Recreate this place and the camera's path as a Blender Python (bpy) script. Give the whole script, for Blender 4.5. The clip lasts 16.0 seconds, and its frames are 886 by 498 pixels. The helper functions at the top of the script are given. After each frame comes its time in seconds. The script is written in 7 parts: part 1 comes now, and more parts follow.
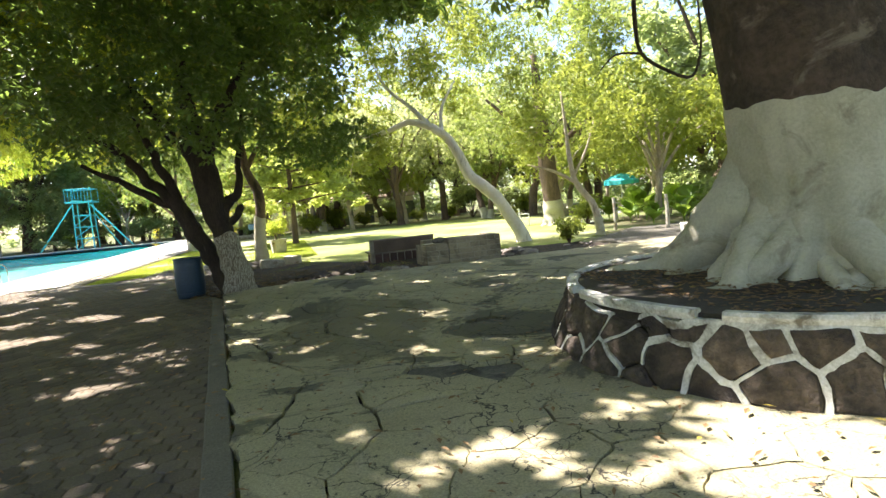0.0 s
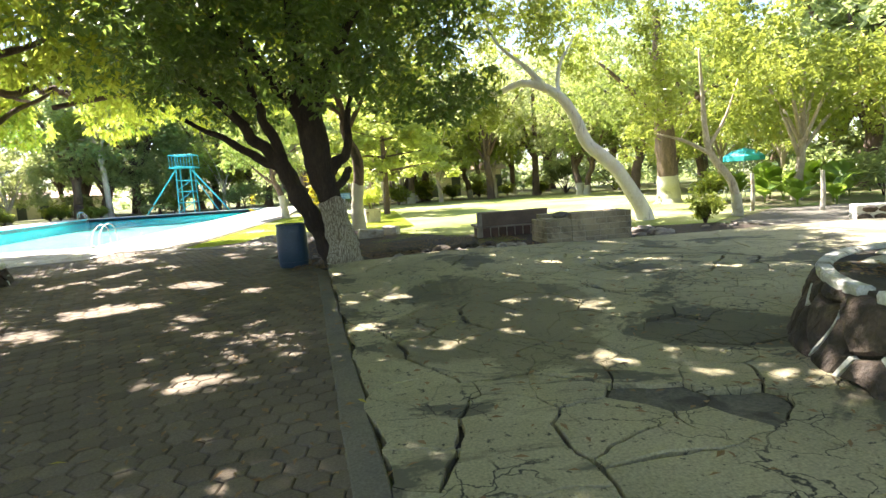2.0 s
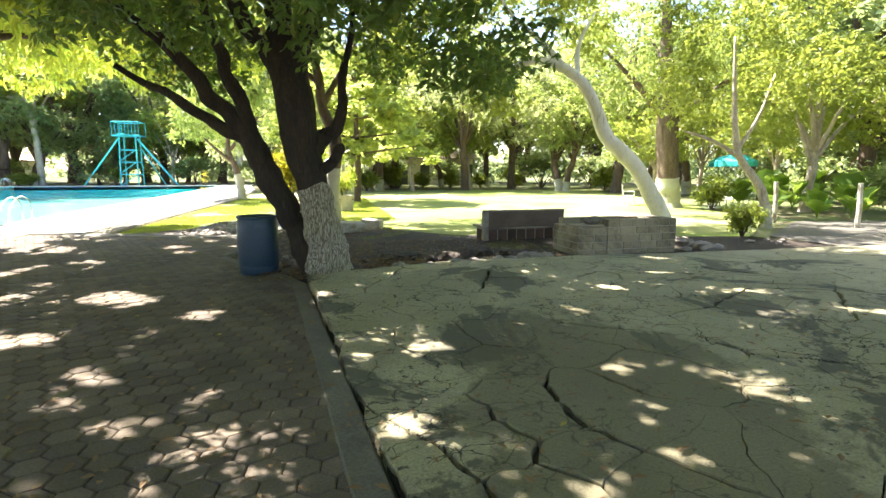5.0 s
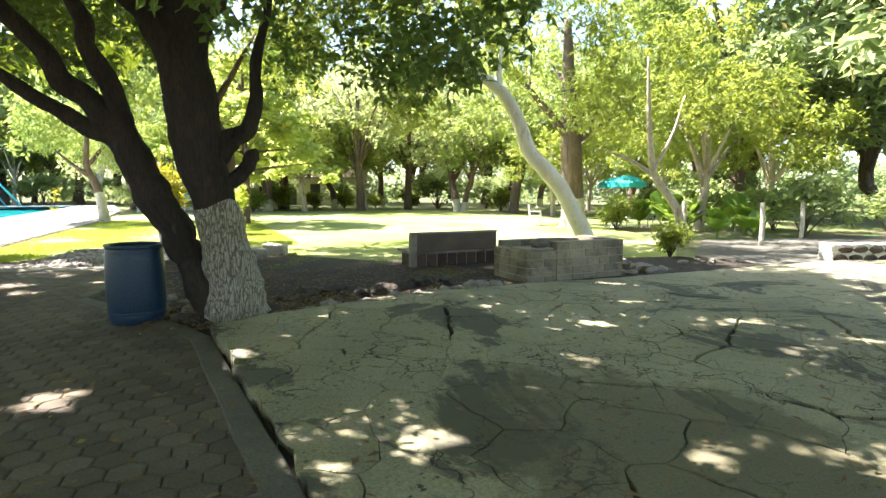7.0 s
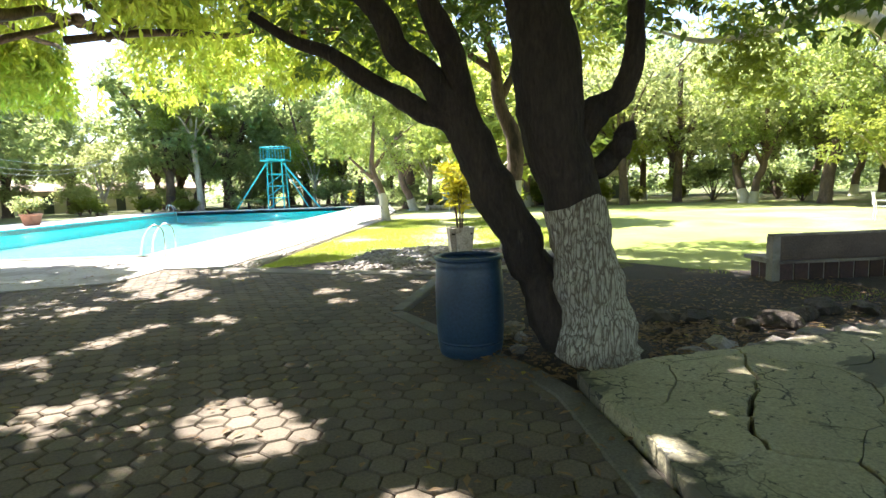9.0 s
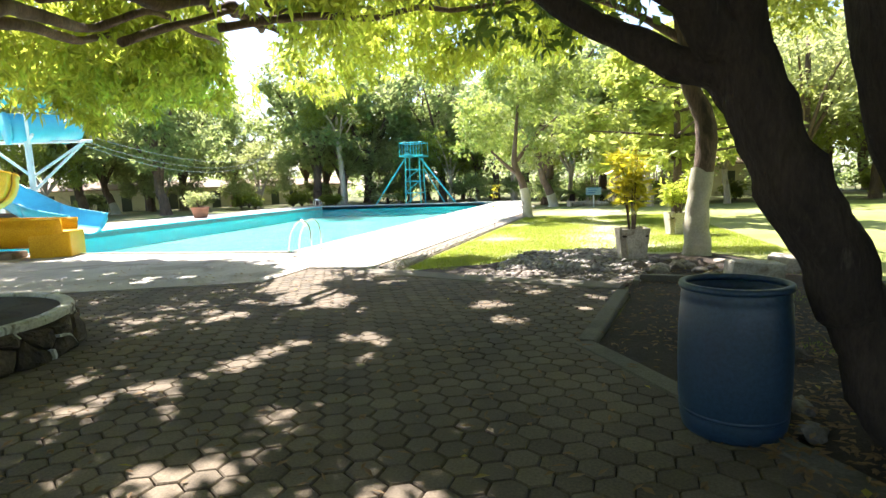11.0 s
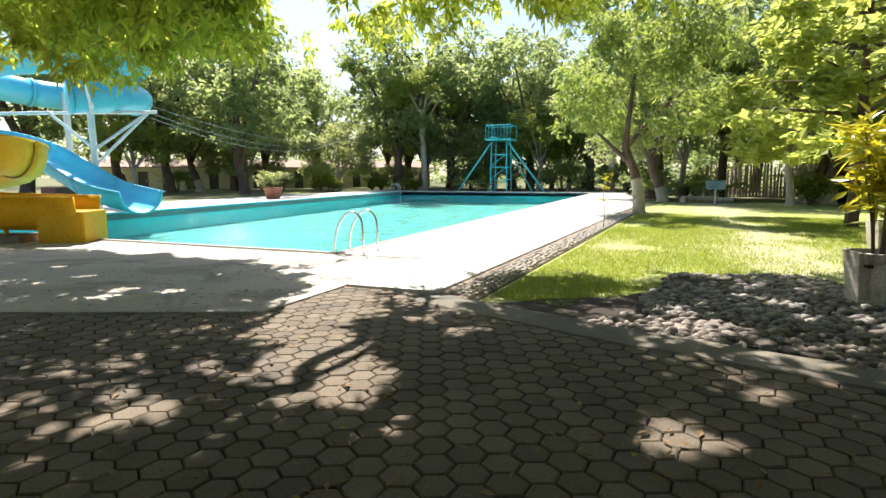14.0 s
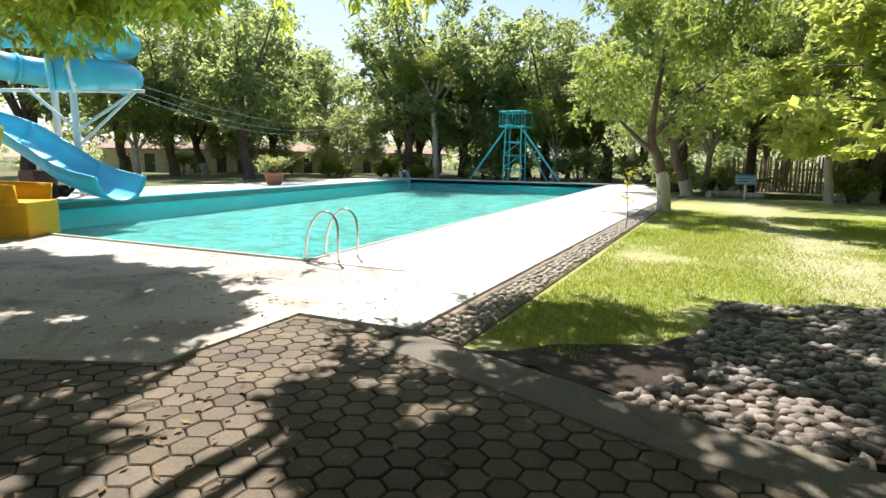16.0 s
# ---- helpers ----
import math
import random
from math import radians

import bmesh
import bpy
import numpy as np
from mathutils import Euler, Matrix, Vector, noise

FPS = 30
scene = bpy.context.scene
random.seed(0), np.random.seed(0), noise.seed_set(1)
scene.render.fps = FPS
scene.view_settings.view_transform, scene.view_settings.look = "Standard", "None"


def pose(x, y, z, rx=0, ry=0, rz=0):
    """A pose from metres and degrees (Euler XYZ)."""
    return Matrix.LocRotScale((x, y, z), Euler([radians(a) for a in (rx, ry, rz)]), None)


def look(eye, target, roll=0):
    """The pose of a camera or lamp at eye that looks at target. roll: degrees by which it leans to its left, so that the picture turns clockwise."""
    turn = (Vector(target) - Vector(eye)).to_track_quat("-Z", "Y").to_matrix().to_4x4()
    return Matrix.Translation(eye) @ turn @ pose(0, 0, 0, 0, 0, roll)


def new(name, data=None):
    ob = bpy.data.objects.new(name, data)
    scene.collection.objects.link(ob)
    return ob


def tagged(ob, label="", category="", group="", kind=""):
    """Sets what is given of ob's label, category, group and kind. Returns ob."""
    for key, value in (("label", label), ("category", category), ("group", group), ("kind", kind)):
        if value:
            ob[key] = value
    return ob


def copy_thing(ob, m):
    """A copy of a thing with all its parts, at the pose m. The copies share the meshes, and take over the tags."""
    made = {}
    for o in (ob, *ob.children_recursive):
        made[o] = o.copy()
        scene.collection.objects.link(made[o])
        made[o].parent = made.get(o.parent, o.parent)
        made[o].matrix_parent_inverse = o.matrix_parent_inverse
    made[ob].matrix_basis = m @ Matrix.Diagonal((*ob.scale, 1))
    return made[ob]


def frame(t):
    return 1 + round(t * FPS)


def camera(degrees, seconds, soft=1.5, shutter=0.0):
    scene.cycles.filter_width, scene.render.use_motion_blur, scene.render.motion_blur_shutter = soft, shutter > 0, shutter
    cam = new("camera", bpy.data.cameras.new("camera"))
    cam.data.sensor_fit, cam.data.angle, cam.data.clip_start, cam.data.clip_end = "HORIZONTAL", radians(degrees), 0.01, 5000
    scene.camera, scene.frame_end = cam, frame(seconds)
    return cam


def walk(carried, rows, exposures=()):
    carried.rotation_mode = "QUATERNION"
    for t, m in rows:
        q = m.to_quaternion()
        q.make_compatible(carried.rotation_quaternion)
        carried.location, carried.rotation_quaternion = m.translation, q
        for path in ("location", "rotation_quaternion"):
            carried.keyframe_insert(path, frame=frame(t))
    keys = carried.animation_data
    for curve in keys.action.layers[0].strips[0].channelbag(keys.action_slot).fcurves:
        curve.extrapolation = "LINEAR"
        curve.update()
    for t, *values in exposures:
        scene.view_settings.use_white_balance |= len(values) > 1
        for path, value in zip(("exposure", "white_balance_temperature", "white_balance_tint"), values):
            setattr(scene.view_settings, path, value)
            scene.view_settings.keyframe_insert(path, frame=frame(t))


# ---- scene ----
cam = camera(77.5, 16.0)

PATH = [
    (0, (0.056, -0.002, 1.621), (0.607, 1.913, 1.448), -5.0),
    (0.5, (-0.128, 0.408, 1.587), (0.354, 2.341, 1.418), -4.9),
    (1, (-0.291, 0.874, 1.58), (0.077, 2.831, 1.394), -4.9),
    (1.5, (-0.438, 1.267, 1.544), (-0.155, 3.237, 1.344), -4.2),
    (2, (-0.5, 1.695, 1.52), (-0.228, 3.662, 1.279), -3.5),
    (2.5, (-0.584, 2.192, 1.525), (-0.332, 4.159, 1.261), -2.5),
    (3, (-0.755, 2.572, 1.537), (-0.513, 4.536, 1.248), -1.1),
    (3.5, (-0.834, 3.052, 1.506), (-0.604, 5.014, 1.194), -1.0),
    (4, (-0.98, 3.477, 1.519), (-0.774, 5.44, 1.2), -0.9),
    (4.5, (-1.091, 3.904, 1.557), (-0.847, 5.864, 1.244), -0.5),
    (5, (-1.035, 4.419, 1.573), (-0.608, 6.351, 1.284), -0.0),
    (5.2, (-1.078, 4.585, 1.568), (-0.553, 6.495, 1.292), 0.4),
    (7.3, (-1.462, 6.509, 1.487), (-0.644, 8.323, 1.278), 0.3),
    (7.5, (-1.557, 6.78, 1.495), (-0.797, 8.618, 1.287), 0.5),
    (8, (-1.793, 7.325, 1.47), (-1.365, 9.267, 1.255), -0.3),
    (8.5, (-1.974, 7.768, 1.455), (-1.764, 9.746, 1.245), -1.0),
    (9, (-2.17, 8.299, 1.468), (-2.183, 10.286, 1.247), -1.9),
    (9.5, (-2.443, 8.714, 1.44), (-2.651, 10.691, 1.227), -2.3),
    (9.7, (-2.517, 8.847, 1.451), (-2.777, 10.818, 1.236), -2.4),
    (11.8, (-3.253, 10.632, 1.47), (-3.863, 12.523, 1.245), -1.5),
    (12, (-3.394, 10.952, 1.457), (-4.045, 12.83, 1.231), -1.4),
    (12.5, (-3.62, 11.6, 1.402), (-4.313, 13.462, 1.178), -1.2),
    (13, (-3.859, 12.204, 1.404), (-4.579, 14.055, 1.171), -1.1),
    (13.5, (-3.958, 12.681, 1.406), (-4.7, 14.522, 1.163), -0.3),
    (14, (-4.053, 13.228, 1.428), (-4.803, 15.063, 1.164), -0.2),
    (14.5, (-4.205, 13.662, 1.436), (-4.975, 15.486, 1.153), 0.1),
    (15, (-4.224, 14.082, 1.484), (-5.002, 15.898, 1.174), 0.3),
    (15.5, (-4.244, 14.539, 1.535), (-5.032, 16.351, 1.223), 0.3),
    (16, (-4.417, 14.956, 1.546), (-5.208, 16.766, 1.233), 0.8),
]
EXPOSURES = [(0, 2.2, 6300, 20), (2, 2.58, 6300, 20), (5, 2.72, 6200, 19), (7.5, 2.58, 6050, 18), (9.5, 2.33, 6000, 18), (12, 1.87, 6250, 19), (14, 1.34, 6250, 18), (16, 1.08, 6200, 17)]
walk(cam, [(t, look(eye, target, roll)) for t, eye, target, roll in PATH], EXPOSURES)

# ---- world, sun ----
SUN_EL, SUN_AZ = 56.0, 135.0          # azimuth of the sun counted from +x towards +y
world = bpy.data.worlds.new("sky")
scene.world = world
world.use_nodes = True
wn = world.node_tree.nodes
sky = wn.new("ShaderNodeTexSky")
sky.sky_type, sky.sun_disc = "NISHITA", False
sky.sun_elevation, sky.sun_rotation = radians(SUN_EL), radians(90 - SUN_AZ)
world.node_tree.links.new(sky.outputs[0], wn["Background"].inputs[0])
wn["Background"].inputs[1].default_value = 0.088
sun = new("sun", bpy.data.lights.new("sun", "SUN"))
sun.data.energy, sun.data.angle, sun.data.color = 5.0, radians(0.53), (1.0, 0.94, 0.82)
sd = Vector((math.cos(radians(SUN_AZ)) * math.cos(radians(SUN_EL)), math.sin(radians(SUN_AZ)) * math.cos(radians(SUN_EL)), math.sin(radians(SUN_EL))))
sun.matrix_world = look(sd * 60, (0, 0, 0))

# ---- materials ----
def nodes_of(name):
    m = bpy.data.materials.new(name)
    m.use_nodes = True
    nt = m.node_tree
    return m, nt, nt.nodes["Principled BSDF"]


def add(nt, kind, **kw):
    n = nt.nodes.new(kind)
    for k, v in kw.items():
        n.inputs[k].default_value = v
    return n


def noise_tex(nt, scale, detail=5.0, rough=0.55, vec=None, dist=0.0):
    n = add(nt, "ShaderNodeTexNoise", Scale=scale, Detail=detail, Roughness=rough, Distortion=dist)
    if vec is None:
        vec = nt.nodes.new("ShaderNodeNewGeometry").outputs["Position"]
    nt.links.new(vec, n.inputs["Vector"])
    return n.outputs["Fac"]


def ramp(nt, fac, lo, hi):
    r = nt.nodes.new("ShaderNodeMapRange")
    r.inputs["From Min"].default_value, r.inputs["From Max"].default_value = lo, hi
    nt.links.new(fac, r.inputs["Value"])
    return r.outputs["Result"]


def mix(nt, fac, a, b, mode="MIX"):
    n = nt.nodes.new("ShaderNodeMix")
    n.data_type, n.blend_type = "RGBA", mode
    for sock, v in ((n.inputs["Factor"], fac), (n.inputs["A"], a), (n.inputs["B"], b)):
        if isinstance(v, (int, float)):
            sock.default_value = v
        elif isinstance(v, tuple):
            sock.default_value = (*v, 1)
        else:
            nt.links.new(v, sock)
    return n.outputs["Result"]


def surface(name, a, b, big=1.5, fine=25.0, rough=0.85, bump=0.3, depth=0.01, stain=None, stain_at=(0.55, 0.7), stain_scale=0.8, random_by=None, spread=0.25, metal=0.0, stretch=None, contrast=0.75):
    """A worn surface: two colours at a large scale, grain at a fine one, stains with a shape of their own, relief."""
    m, nt, p = nodes_of(name)
    vec = nt.nodes.new("ShaderNodeNewGeometry").outputs["Position"]
    if stretch:
        mp = nt.nodes.new("ShaderNodeMapping")
        mp.inputs["Scale"].default_value = stretch
        nt.links.new(vec, mp.inputs["Vector"])
        vec = mp.outputs["Vector"]
    col = mix(nt, ramp(nt, noise_tex(nt, big, 6, 0.6, vec, 0.4), 0.35, 0.65), a, b)
    grain = noise_tex(nt, fine, 4, 0.65, vec)
    col = mix(nt, contrast, col, mix(nt, ramp(nt, grain, 0.3, 0.7), (0.3, 0.3, 0.3), (0.72, 0.72, 0.72)), "OVERLAY")
    if stain:
        col = mix(nt, ramp(nt, noise_tex(nt, stain_scale, 7, 0.65, vec, 0.8), *stain_at), col, stain)
    if random_by:
        if random_by == "object":
            rnd = nt.nodes.new("ShaderNodeObjectInfo").outputs["Random"]
        else:
            rnd = nt.nodes.new("ShaderNodeNewGeometry").outputs["Random Per Island"]
        g = ramp(nt, rnd, 0, 1)
        g.node.inputs["To Min"].default_value, g.node.inputs["To Max"].default_value = 1 - spread, 1 + spread
        mul = nt.nodes.new("ShaderNodeVectorMath")
        mul.operation = "SCALE"
        nt.links.new(col, mul.inputs[0])
        nt.links.new(g, mul.inputs["Scale"])
        col = mul.outputs[0]
    nt.links.new(col, p.inputs["Base Color"])
    p.inputs["Roughness"].default_value, p.inputs["Metallic"].default_value = rough, metal
    bp = add(nt, "ShaderNodeBump", Strength=bump, Distance=depth)
    nt.links.new(grain, bp.inputs["Height"])
    nt.links.new(bp.outputs[0], p.inputs["Normal"])
    return m


def foliage(name, a, b, glow, share=0.45, gloss=0.45, dead=(0.3, 0.2, 0.06)):
    """Leaves: each its own tone, part of the light passing through, a waxy upper side."""
    m, nt, p = nodes_of(name)
    rnd = nt.nodes.new("ShaderNodeNewGeometry").outputs["Random Per Island"]
    patch = ramp(nt, noise_tex(nt, 0.7, 3), 0.35, 0.65)
    col = mix(nt, rnd, a, b)
    col = mix(nt, mix(nt, 0.6, patch, (0.0, 0.0, 0.0)), col, b)
    col = mix(nt, ramp(nt, rnd, 0.975, 0.99), col, dead)
    nt.links.new(col, p.inputs["Base Color"])
    p.inputs["Roughness"].default_value = gloss
    p.inputs["Specular IOR Level"].default_value = 0.35
    tr = nt.nodes.new("ShaderNodeBsdfTranslucent")
    nt.links.new(mix(nt, 1.0, mix(nt, rnd, glow, tuple(c * 1.35 for c in glow)), (1.0, 1.0, 1.0), "MULTIPLY"), tr.inputs[0])
    mx = nt.nodes.new("ShaderNodeMixShader")
    mx.inputs[0].default_value = share
    nt.links.new(p.outputs[0], mx.inputs[1])
    nt.links.new(tr.outputs[0], mx.inputs[2])
    nt.links.new(mx.outputs[0], nt.nodes["Material Output"].inputs[0])
    return m


def plain(name, col, rough=0.5, metal=0.0, wear=None, wear_at=(0.62, 0.72)):
    return surface(name, col, tuple(c * 0.86 for c in col), 1.2, 40, rough, 0.12, 0.003, stain=wear, stain_at=wear_at, stain_scale=2.2, metal=metal)


M_PAVER = surface("paver_concrete", (0.158, 0.126, 0.083), (0.116, 0.093, 0.063), 0.9, 60, 0.9, 0.5, 0.004, stain=(0.075, 0.066, 0.056), stain_at=(0.55, 0.8), random_by="object", spread=0.22)
M_PAVER_JOINED = surface("paver_concrete_worn", (0.158, 0.126, 0.083), (0.116, 0.093, 0.063), 0.9, 60, 0.9, 0.5, 0.004, stain=(0.075, 0.066, 0.056), stain_at=(0.55, 0.8), random_by="island", spread=0.22)
M_JOINT = surface("joint_soil", (0.035, 0.03, 0.022), (0.06, 0.05, 0.036), 3, 50, 1.0, 0.8, 0.01)
M_SLAB = surface("old_concrete", (0.375, 0.335, 0.20), (0.285, 0.26, 0.152), 0.7, 55, 0.92, 0.9, 0.008, stain=(0.125, 0.115, 0.075), stain_at=(0.535, 0.565), stain_scale=0.5, random_by="object", spread=0.06)
def hairlines(mat, scale, dark, width, specks=None):
    """Fine cracks and dark pits with a shape of their own, worn into a surface."""
    nt = mat.node_tree
    p = nt.nodes["Principled BSDF"]
    old = p.inputs["Base Color"].links[0].from_socket
    geo = nt.nodes.new("ShaderNodeNewGeometry").outputs["Position"]
    warp = nt.nodes.new("ShaderNodeTexNoise")
    warp.inputs["Scale"].default_value, warp.inputs["Detail"].default_value = 3.0, 6.0
    nt.links.new(geo, warp.inputs["Vector"])
    va = nt.nodes.new("ShaderNodeVectorMath")
    va.operation = "MULTIPLY_ADD"
    nt.links.new(warp.outputs["Color"], va.inputs[0])
    va.inputs[1].default_value = (0.5, 0.5, 0.5)
    nt.links.new(geo, va.inputs[2])
    vo = nt.nodes.new("ShaderNodeTexVoronoi")
    vo.feature = "DISTANCE_TO_EDGE"
    vo.inputs["Scale"].default_value = scale
    nt.links.new(va.outputs[0], vo.inputs["Vector"])
    line = ramp(nt, vo.outputs["Distance"], width, width * 0.3)
    some = ramp(nt, noise_tex(nt, 0.9, 3), 0.47, 0.56)
    n = nt.nodes.new("ShaderNodeMath")
    n.operation = "MULTIPLY"
    nt.links.new(line, n.inputs[0])
    nt.links.new(some, n.inputs[1])
    col = mix(nt, n.outputs[0], old, dark)
    if specks:
        col = mix(nt, ramp(nt, noise_tex(nt, specks, 5, 0.7), 0.60, 0.66), col, tuple(c * 1.5 for c in dark))
    nt.links.new(col, p.inputs["Base Color"])
def damp_patch(mat, centre, half, dark):
    """One broad dark stain with a ragged outline, soaked into a surface."""
    nt = mat.node_tree
    p = nt.nodes["Principled BSDF"]
    old = p.inputs["Base Color"].links[0].from_socket
    mp = nt.nodes.new("ShaderNodeMapping")
    mp.vector_type = "TEXTURE"
    mp.inputs["Location"].default_value, mp.inputs["Scale"].default_value = (*centre, 0), (*half, 50)
    mp.inputs["Rotation"].default_value = (0, 0, radians(-14))
    nt.links.new(nt.nodes.new("ShaderNodeNewGeometry").outputs["Position"], mp.inputs["Vector"])
    ln = nt.nodes.new("ShaderNodeVectorMath")
    ln.operation = "LENGTH"
    nt.links.new(mp.outputs[0], ln.inputs[0])
    ad = nt.nodes.new("ShaderNodeMath")
    ad.operation = "MULTIPLY_ADD"
    nt.links.new(noise_tex(nt, 1.3, 7, 0.62), ad.inputs[0])
    ad.inputs[1].default_value = 1.5
    nt.links.new(ln.outputs["Value"], ad.inputs[2])
    f = ramp(nt, ad.outputs[0], 1.78, 1.66)
    nt.links.new(mix(nt, mix(nt, 0.35, f, (0, 0, 0)), old, dark), p.inputs["Base Color"])
hairlines(M_SLAB, 2.6, (0.045, 0.043, 0.03), 0.017, 14.0)
hairlines(M_SLAB, 1.15, (0.04, 0.038, 0.028), 0.011)
damp_patch(M_SLAB, (0.95, 7.7), (1.15, 2.1), (0.125, 0.11, 0.06))
M_SUNKEN = surface("dark_subbase", (0.11, 0.102, 0.08), (0.165, 0.15, 0.115), 3, 40, 0.95, 1.0, 0.02, stain=(0.07, 0.066, 0.052), stain_at=(0.5, 0.62), stain_scale=3.0)
M_KERB = surface("kerb_concrete", (0.18, 0.16, 0.12), (0.13, 0.12, 0.09), 1.4, 60, 0.92, 0.5, 0.005, stain=(0.06, 0.057, 0.045), stain_at=(0.55, 0.72))
M_DECK = surface("deck_concrete", (0.58, 0.55, 0.49), (0.50, 0.47, 0.41), 0.5, 45, 0.85, 0.3, 0.003, stain=(0.48, 0.44, 0.37), stain_at=(0.6, 0.85))
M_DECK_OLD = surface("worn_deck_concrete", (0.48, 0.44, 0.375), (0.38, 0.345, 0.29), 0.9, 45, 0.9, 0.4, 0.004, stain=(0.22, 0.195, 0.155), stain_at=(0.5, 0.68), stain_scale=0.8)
M_DECKSIDE = surface("deck_edge", (0.27, 0.22, 0.16), (0.16, 0.13, 0.10), 3, 50, 0.95, 0.6, 0.01)
# the green mottling paints in rippled tree reflections along with floor stains
M_POOL = surface("pool_paint", (0.20, 0.66, 0.66), (0.31, 0.70, 0.63), 0.25, 9, 0.5, 0.1, 0.003, stain=(0.24, 0.40, 0.27), stain_at=(0.44, 0.62), stain_scale=1.3)
M_POOLWALL = surface("pool_wall_paint", (0.045, 0.74, 0.85), (0.06, 0.78, 0.88), 0.8, 20, 0.5, 0.1, 0.003, stain=(0.1, 0.45, 0.45), stain_at=(0.6, 0.8))
M_NAVY = plain("navy_tile", (0.02, 0.12, 0.25), 0.3)
M_SOIL = surface("soil", (0.04, 0.031, 0.022), (0.068, 0.05, 0.035), 1.8, 40, 1.0, 0.9, 0.03, stain=(0.04, 0.03, 0.022), stain_at=(0.5, 0.7))
M_GROUND = surface("ground", (0.13, 0.135, 0.05), (0.16, 0.12, 0.075), 0.12, 30, 1.0, 0.9, 0.02, stain=(0.10, 0.15, 0.03), stain_at=(0.45, 0.6), stain_scale=0.5)
M_LAWN_PLAIN = surface("lawn_turf", (0.20, 0.26, 0.04), (0.29, 0.31, 0.085), 0.35, 35, 1.0, 0.9, 0.02, stain=(0.42, 0.38, 0.22), stain_at=(0.46, 0.86), stain_scale=0.16)
M_LAWN = M_LAWN_PLAIN
def worn_track(mat, centre, half, y_from):
    """A trodden bare track through the turf, with ragged sides."""
    nt = mat.node_tree
    p = nt.nodes["Principled BSDF"]
    old = p.inputs["Base Color"].links[0].from_socket
    sep = nt.nodes.new("ShaderNodeSeparateXYZ")
    nt.links.new(nt.nodes.new("ShaderNodeNewGeometry").outputs["Position"], sep.inputs[0])
    def calc(op, a, b):
        n = nt.nodes.new("ShaderNodeMath")
        n.operation = op
        for s, v in ((n.inputs[0], a), (n.inputs[1], b)):
            if isinstance(v, (int, float)):
                s.default_value = v
            else:
                nt.links.new(v, s)
        return n.outputs[0]
    wav = calc("MULTIPLY", calc("SUBTRACT", noise_tex(nt, 0.5, 6, 0.65), 0.5), 3.4)
    d = calc("ABSOLUTE", calc("ADD", calc("SUBTRACT", sep.outputs[0], centre), wav), 0.0)
    f = calc("MULTIPLY", ramp(nt, d, half + 0.9, half - 0.6), ramp(nt, calc("ADD", sep.outputs[1], wav), y_from, y_from + 1.2))
    f = calc("MULTIPLY", f, ramp(nt, noise_tex(nt, 5, 6, 0.7), 0.28, 0.72))
    nt.links.new(mix(nt, f, old, mix(nt, ramp(nt, noise_tex(nt, 18, 4), 0.35, 0.65), (0.46, 0.41, 0.31), (0.36, 0.32, 0.22))), p.inputs["Base Color"])
worn_track(M_LAWN, -2.0, 0.7, 21.5)
M_DIRT = surface("bare_path", (0.42, 0.37, 0.28), (0.34, 0.30, 0.2), 0.8, 40, 1.0, 0.7, 0.01, stain=(0.22, 0.24, 0.08), stain_at=(0.5, 0.66), stain_scale=1.4)
M_STONE = surface("river_stone", (0.27, 0.25, 0.215), (0.19, 0.175, 0.155), 2, 50, 0.85, 0.4, 0.005, random_by="island", spread=0.4)
M_STONE_O = surface("field_stone", (0.26, 0.225, 0.185), (0.18, 0.155, 0.13), 2, 30, 0.9, 0.6, 0.01, random_by="object", spread=0.35)
M_ROCKWALL = surface("planter_stone", (0.125, 0.095, 0.066), (0.042, 0.034, 0.026), 5.0, 24, 0.9, 1.0, 0.03, stain=(0.035, 0.028, 0.024), stain_at=(0.5, 0.66), stain_scale=1.3, random_by="object", spread=0.3)
M_MORTAR = surface("white_painted_mortar", (0.62, 0.62, 0.56), (0.5, 0.5, 0.43), 3, 40, 0.85, 0.5, 0.006, stain=(0.16, 0.14, 0.10), stain_at=(0.52, 0.64), stain_scale=3)
M_WHITEWASH = surface("whitewash", (0.52, 0.50, 0.39), (0.39, 0.37, 0.27), 1.5, 30, 0.95, 0.7, 0.012, stain=(0.2, 0.17, 0.12), stain_at=(0.57, 0.72), stain_scale=1.8, contrast=0.3)
M_WASHBARK = surface("whitewashed_rough_bark", (0.62, 0.58, 0.47), (0.48, 0.44, 0.34), 2, 16, 1.0, 1.0, 0.05, stain=(0.2, 0.165, 0.12), stain_at=(0.6, 0.7), stain_scale=2)
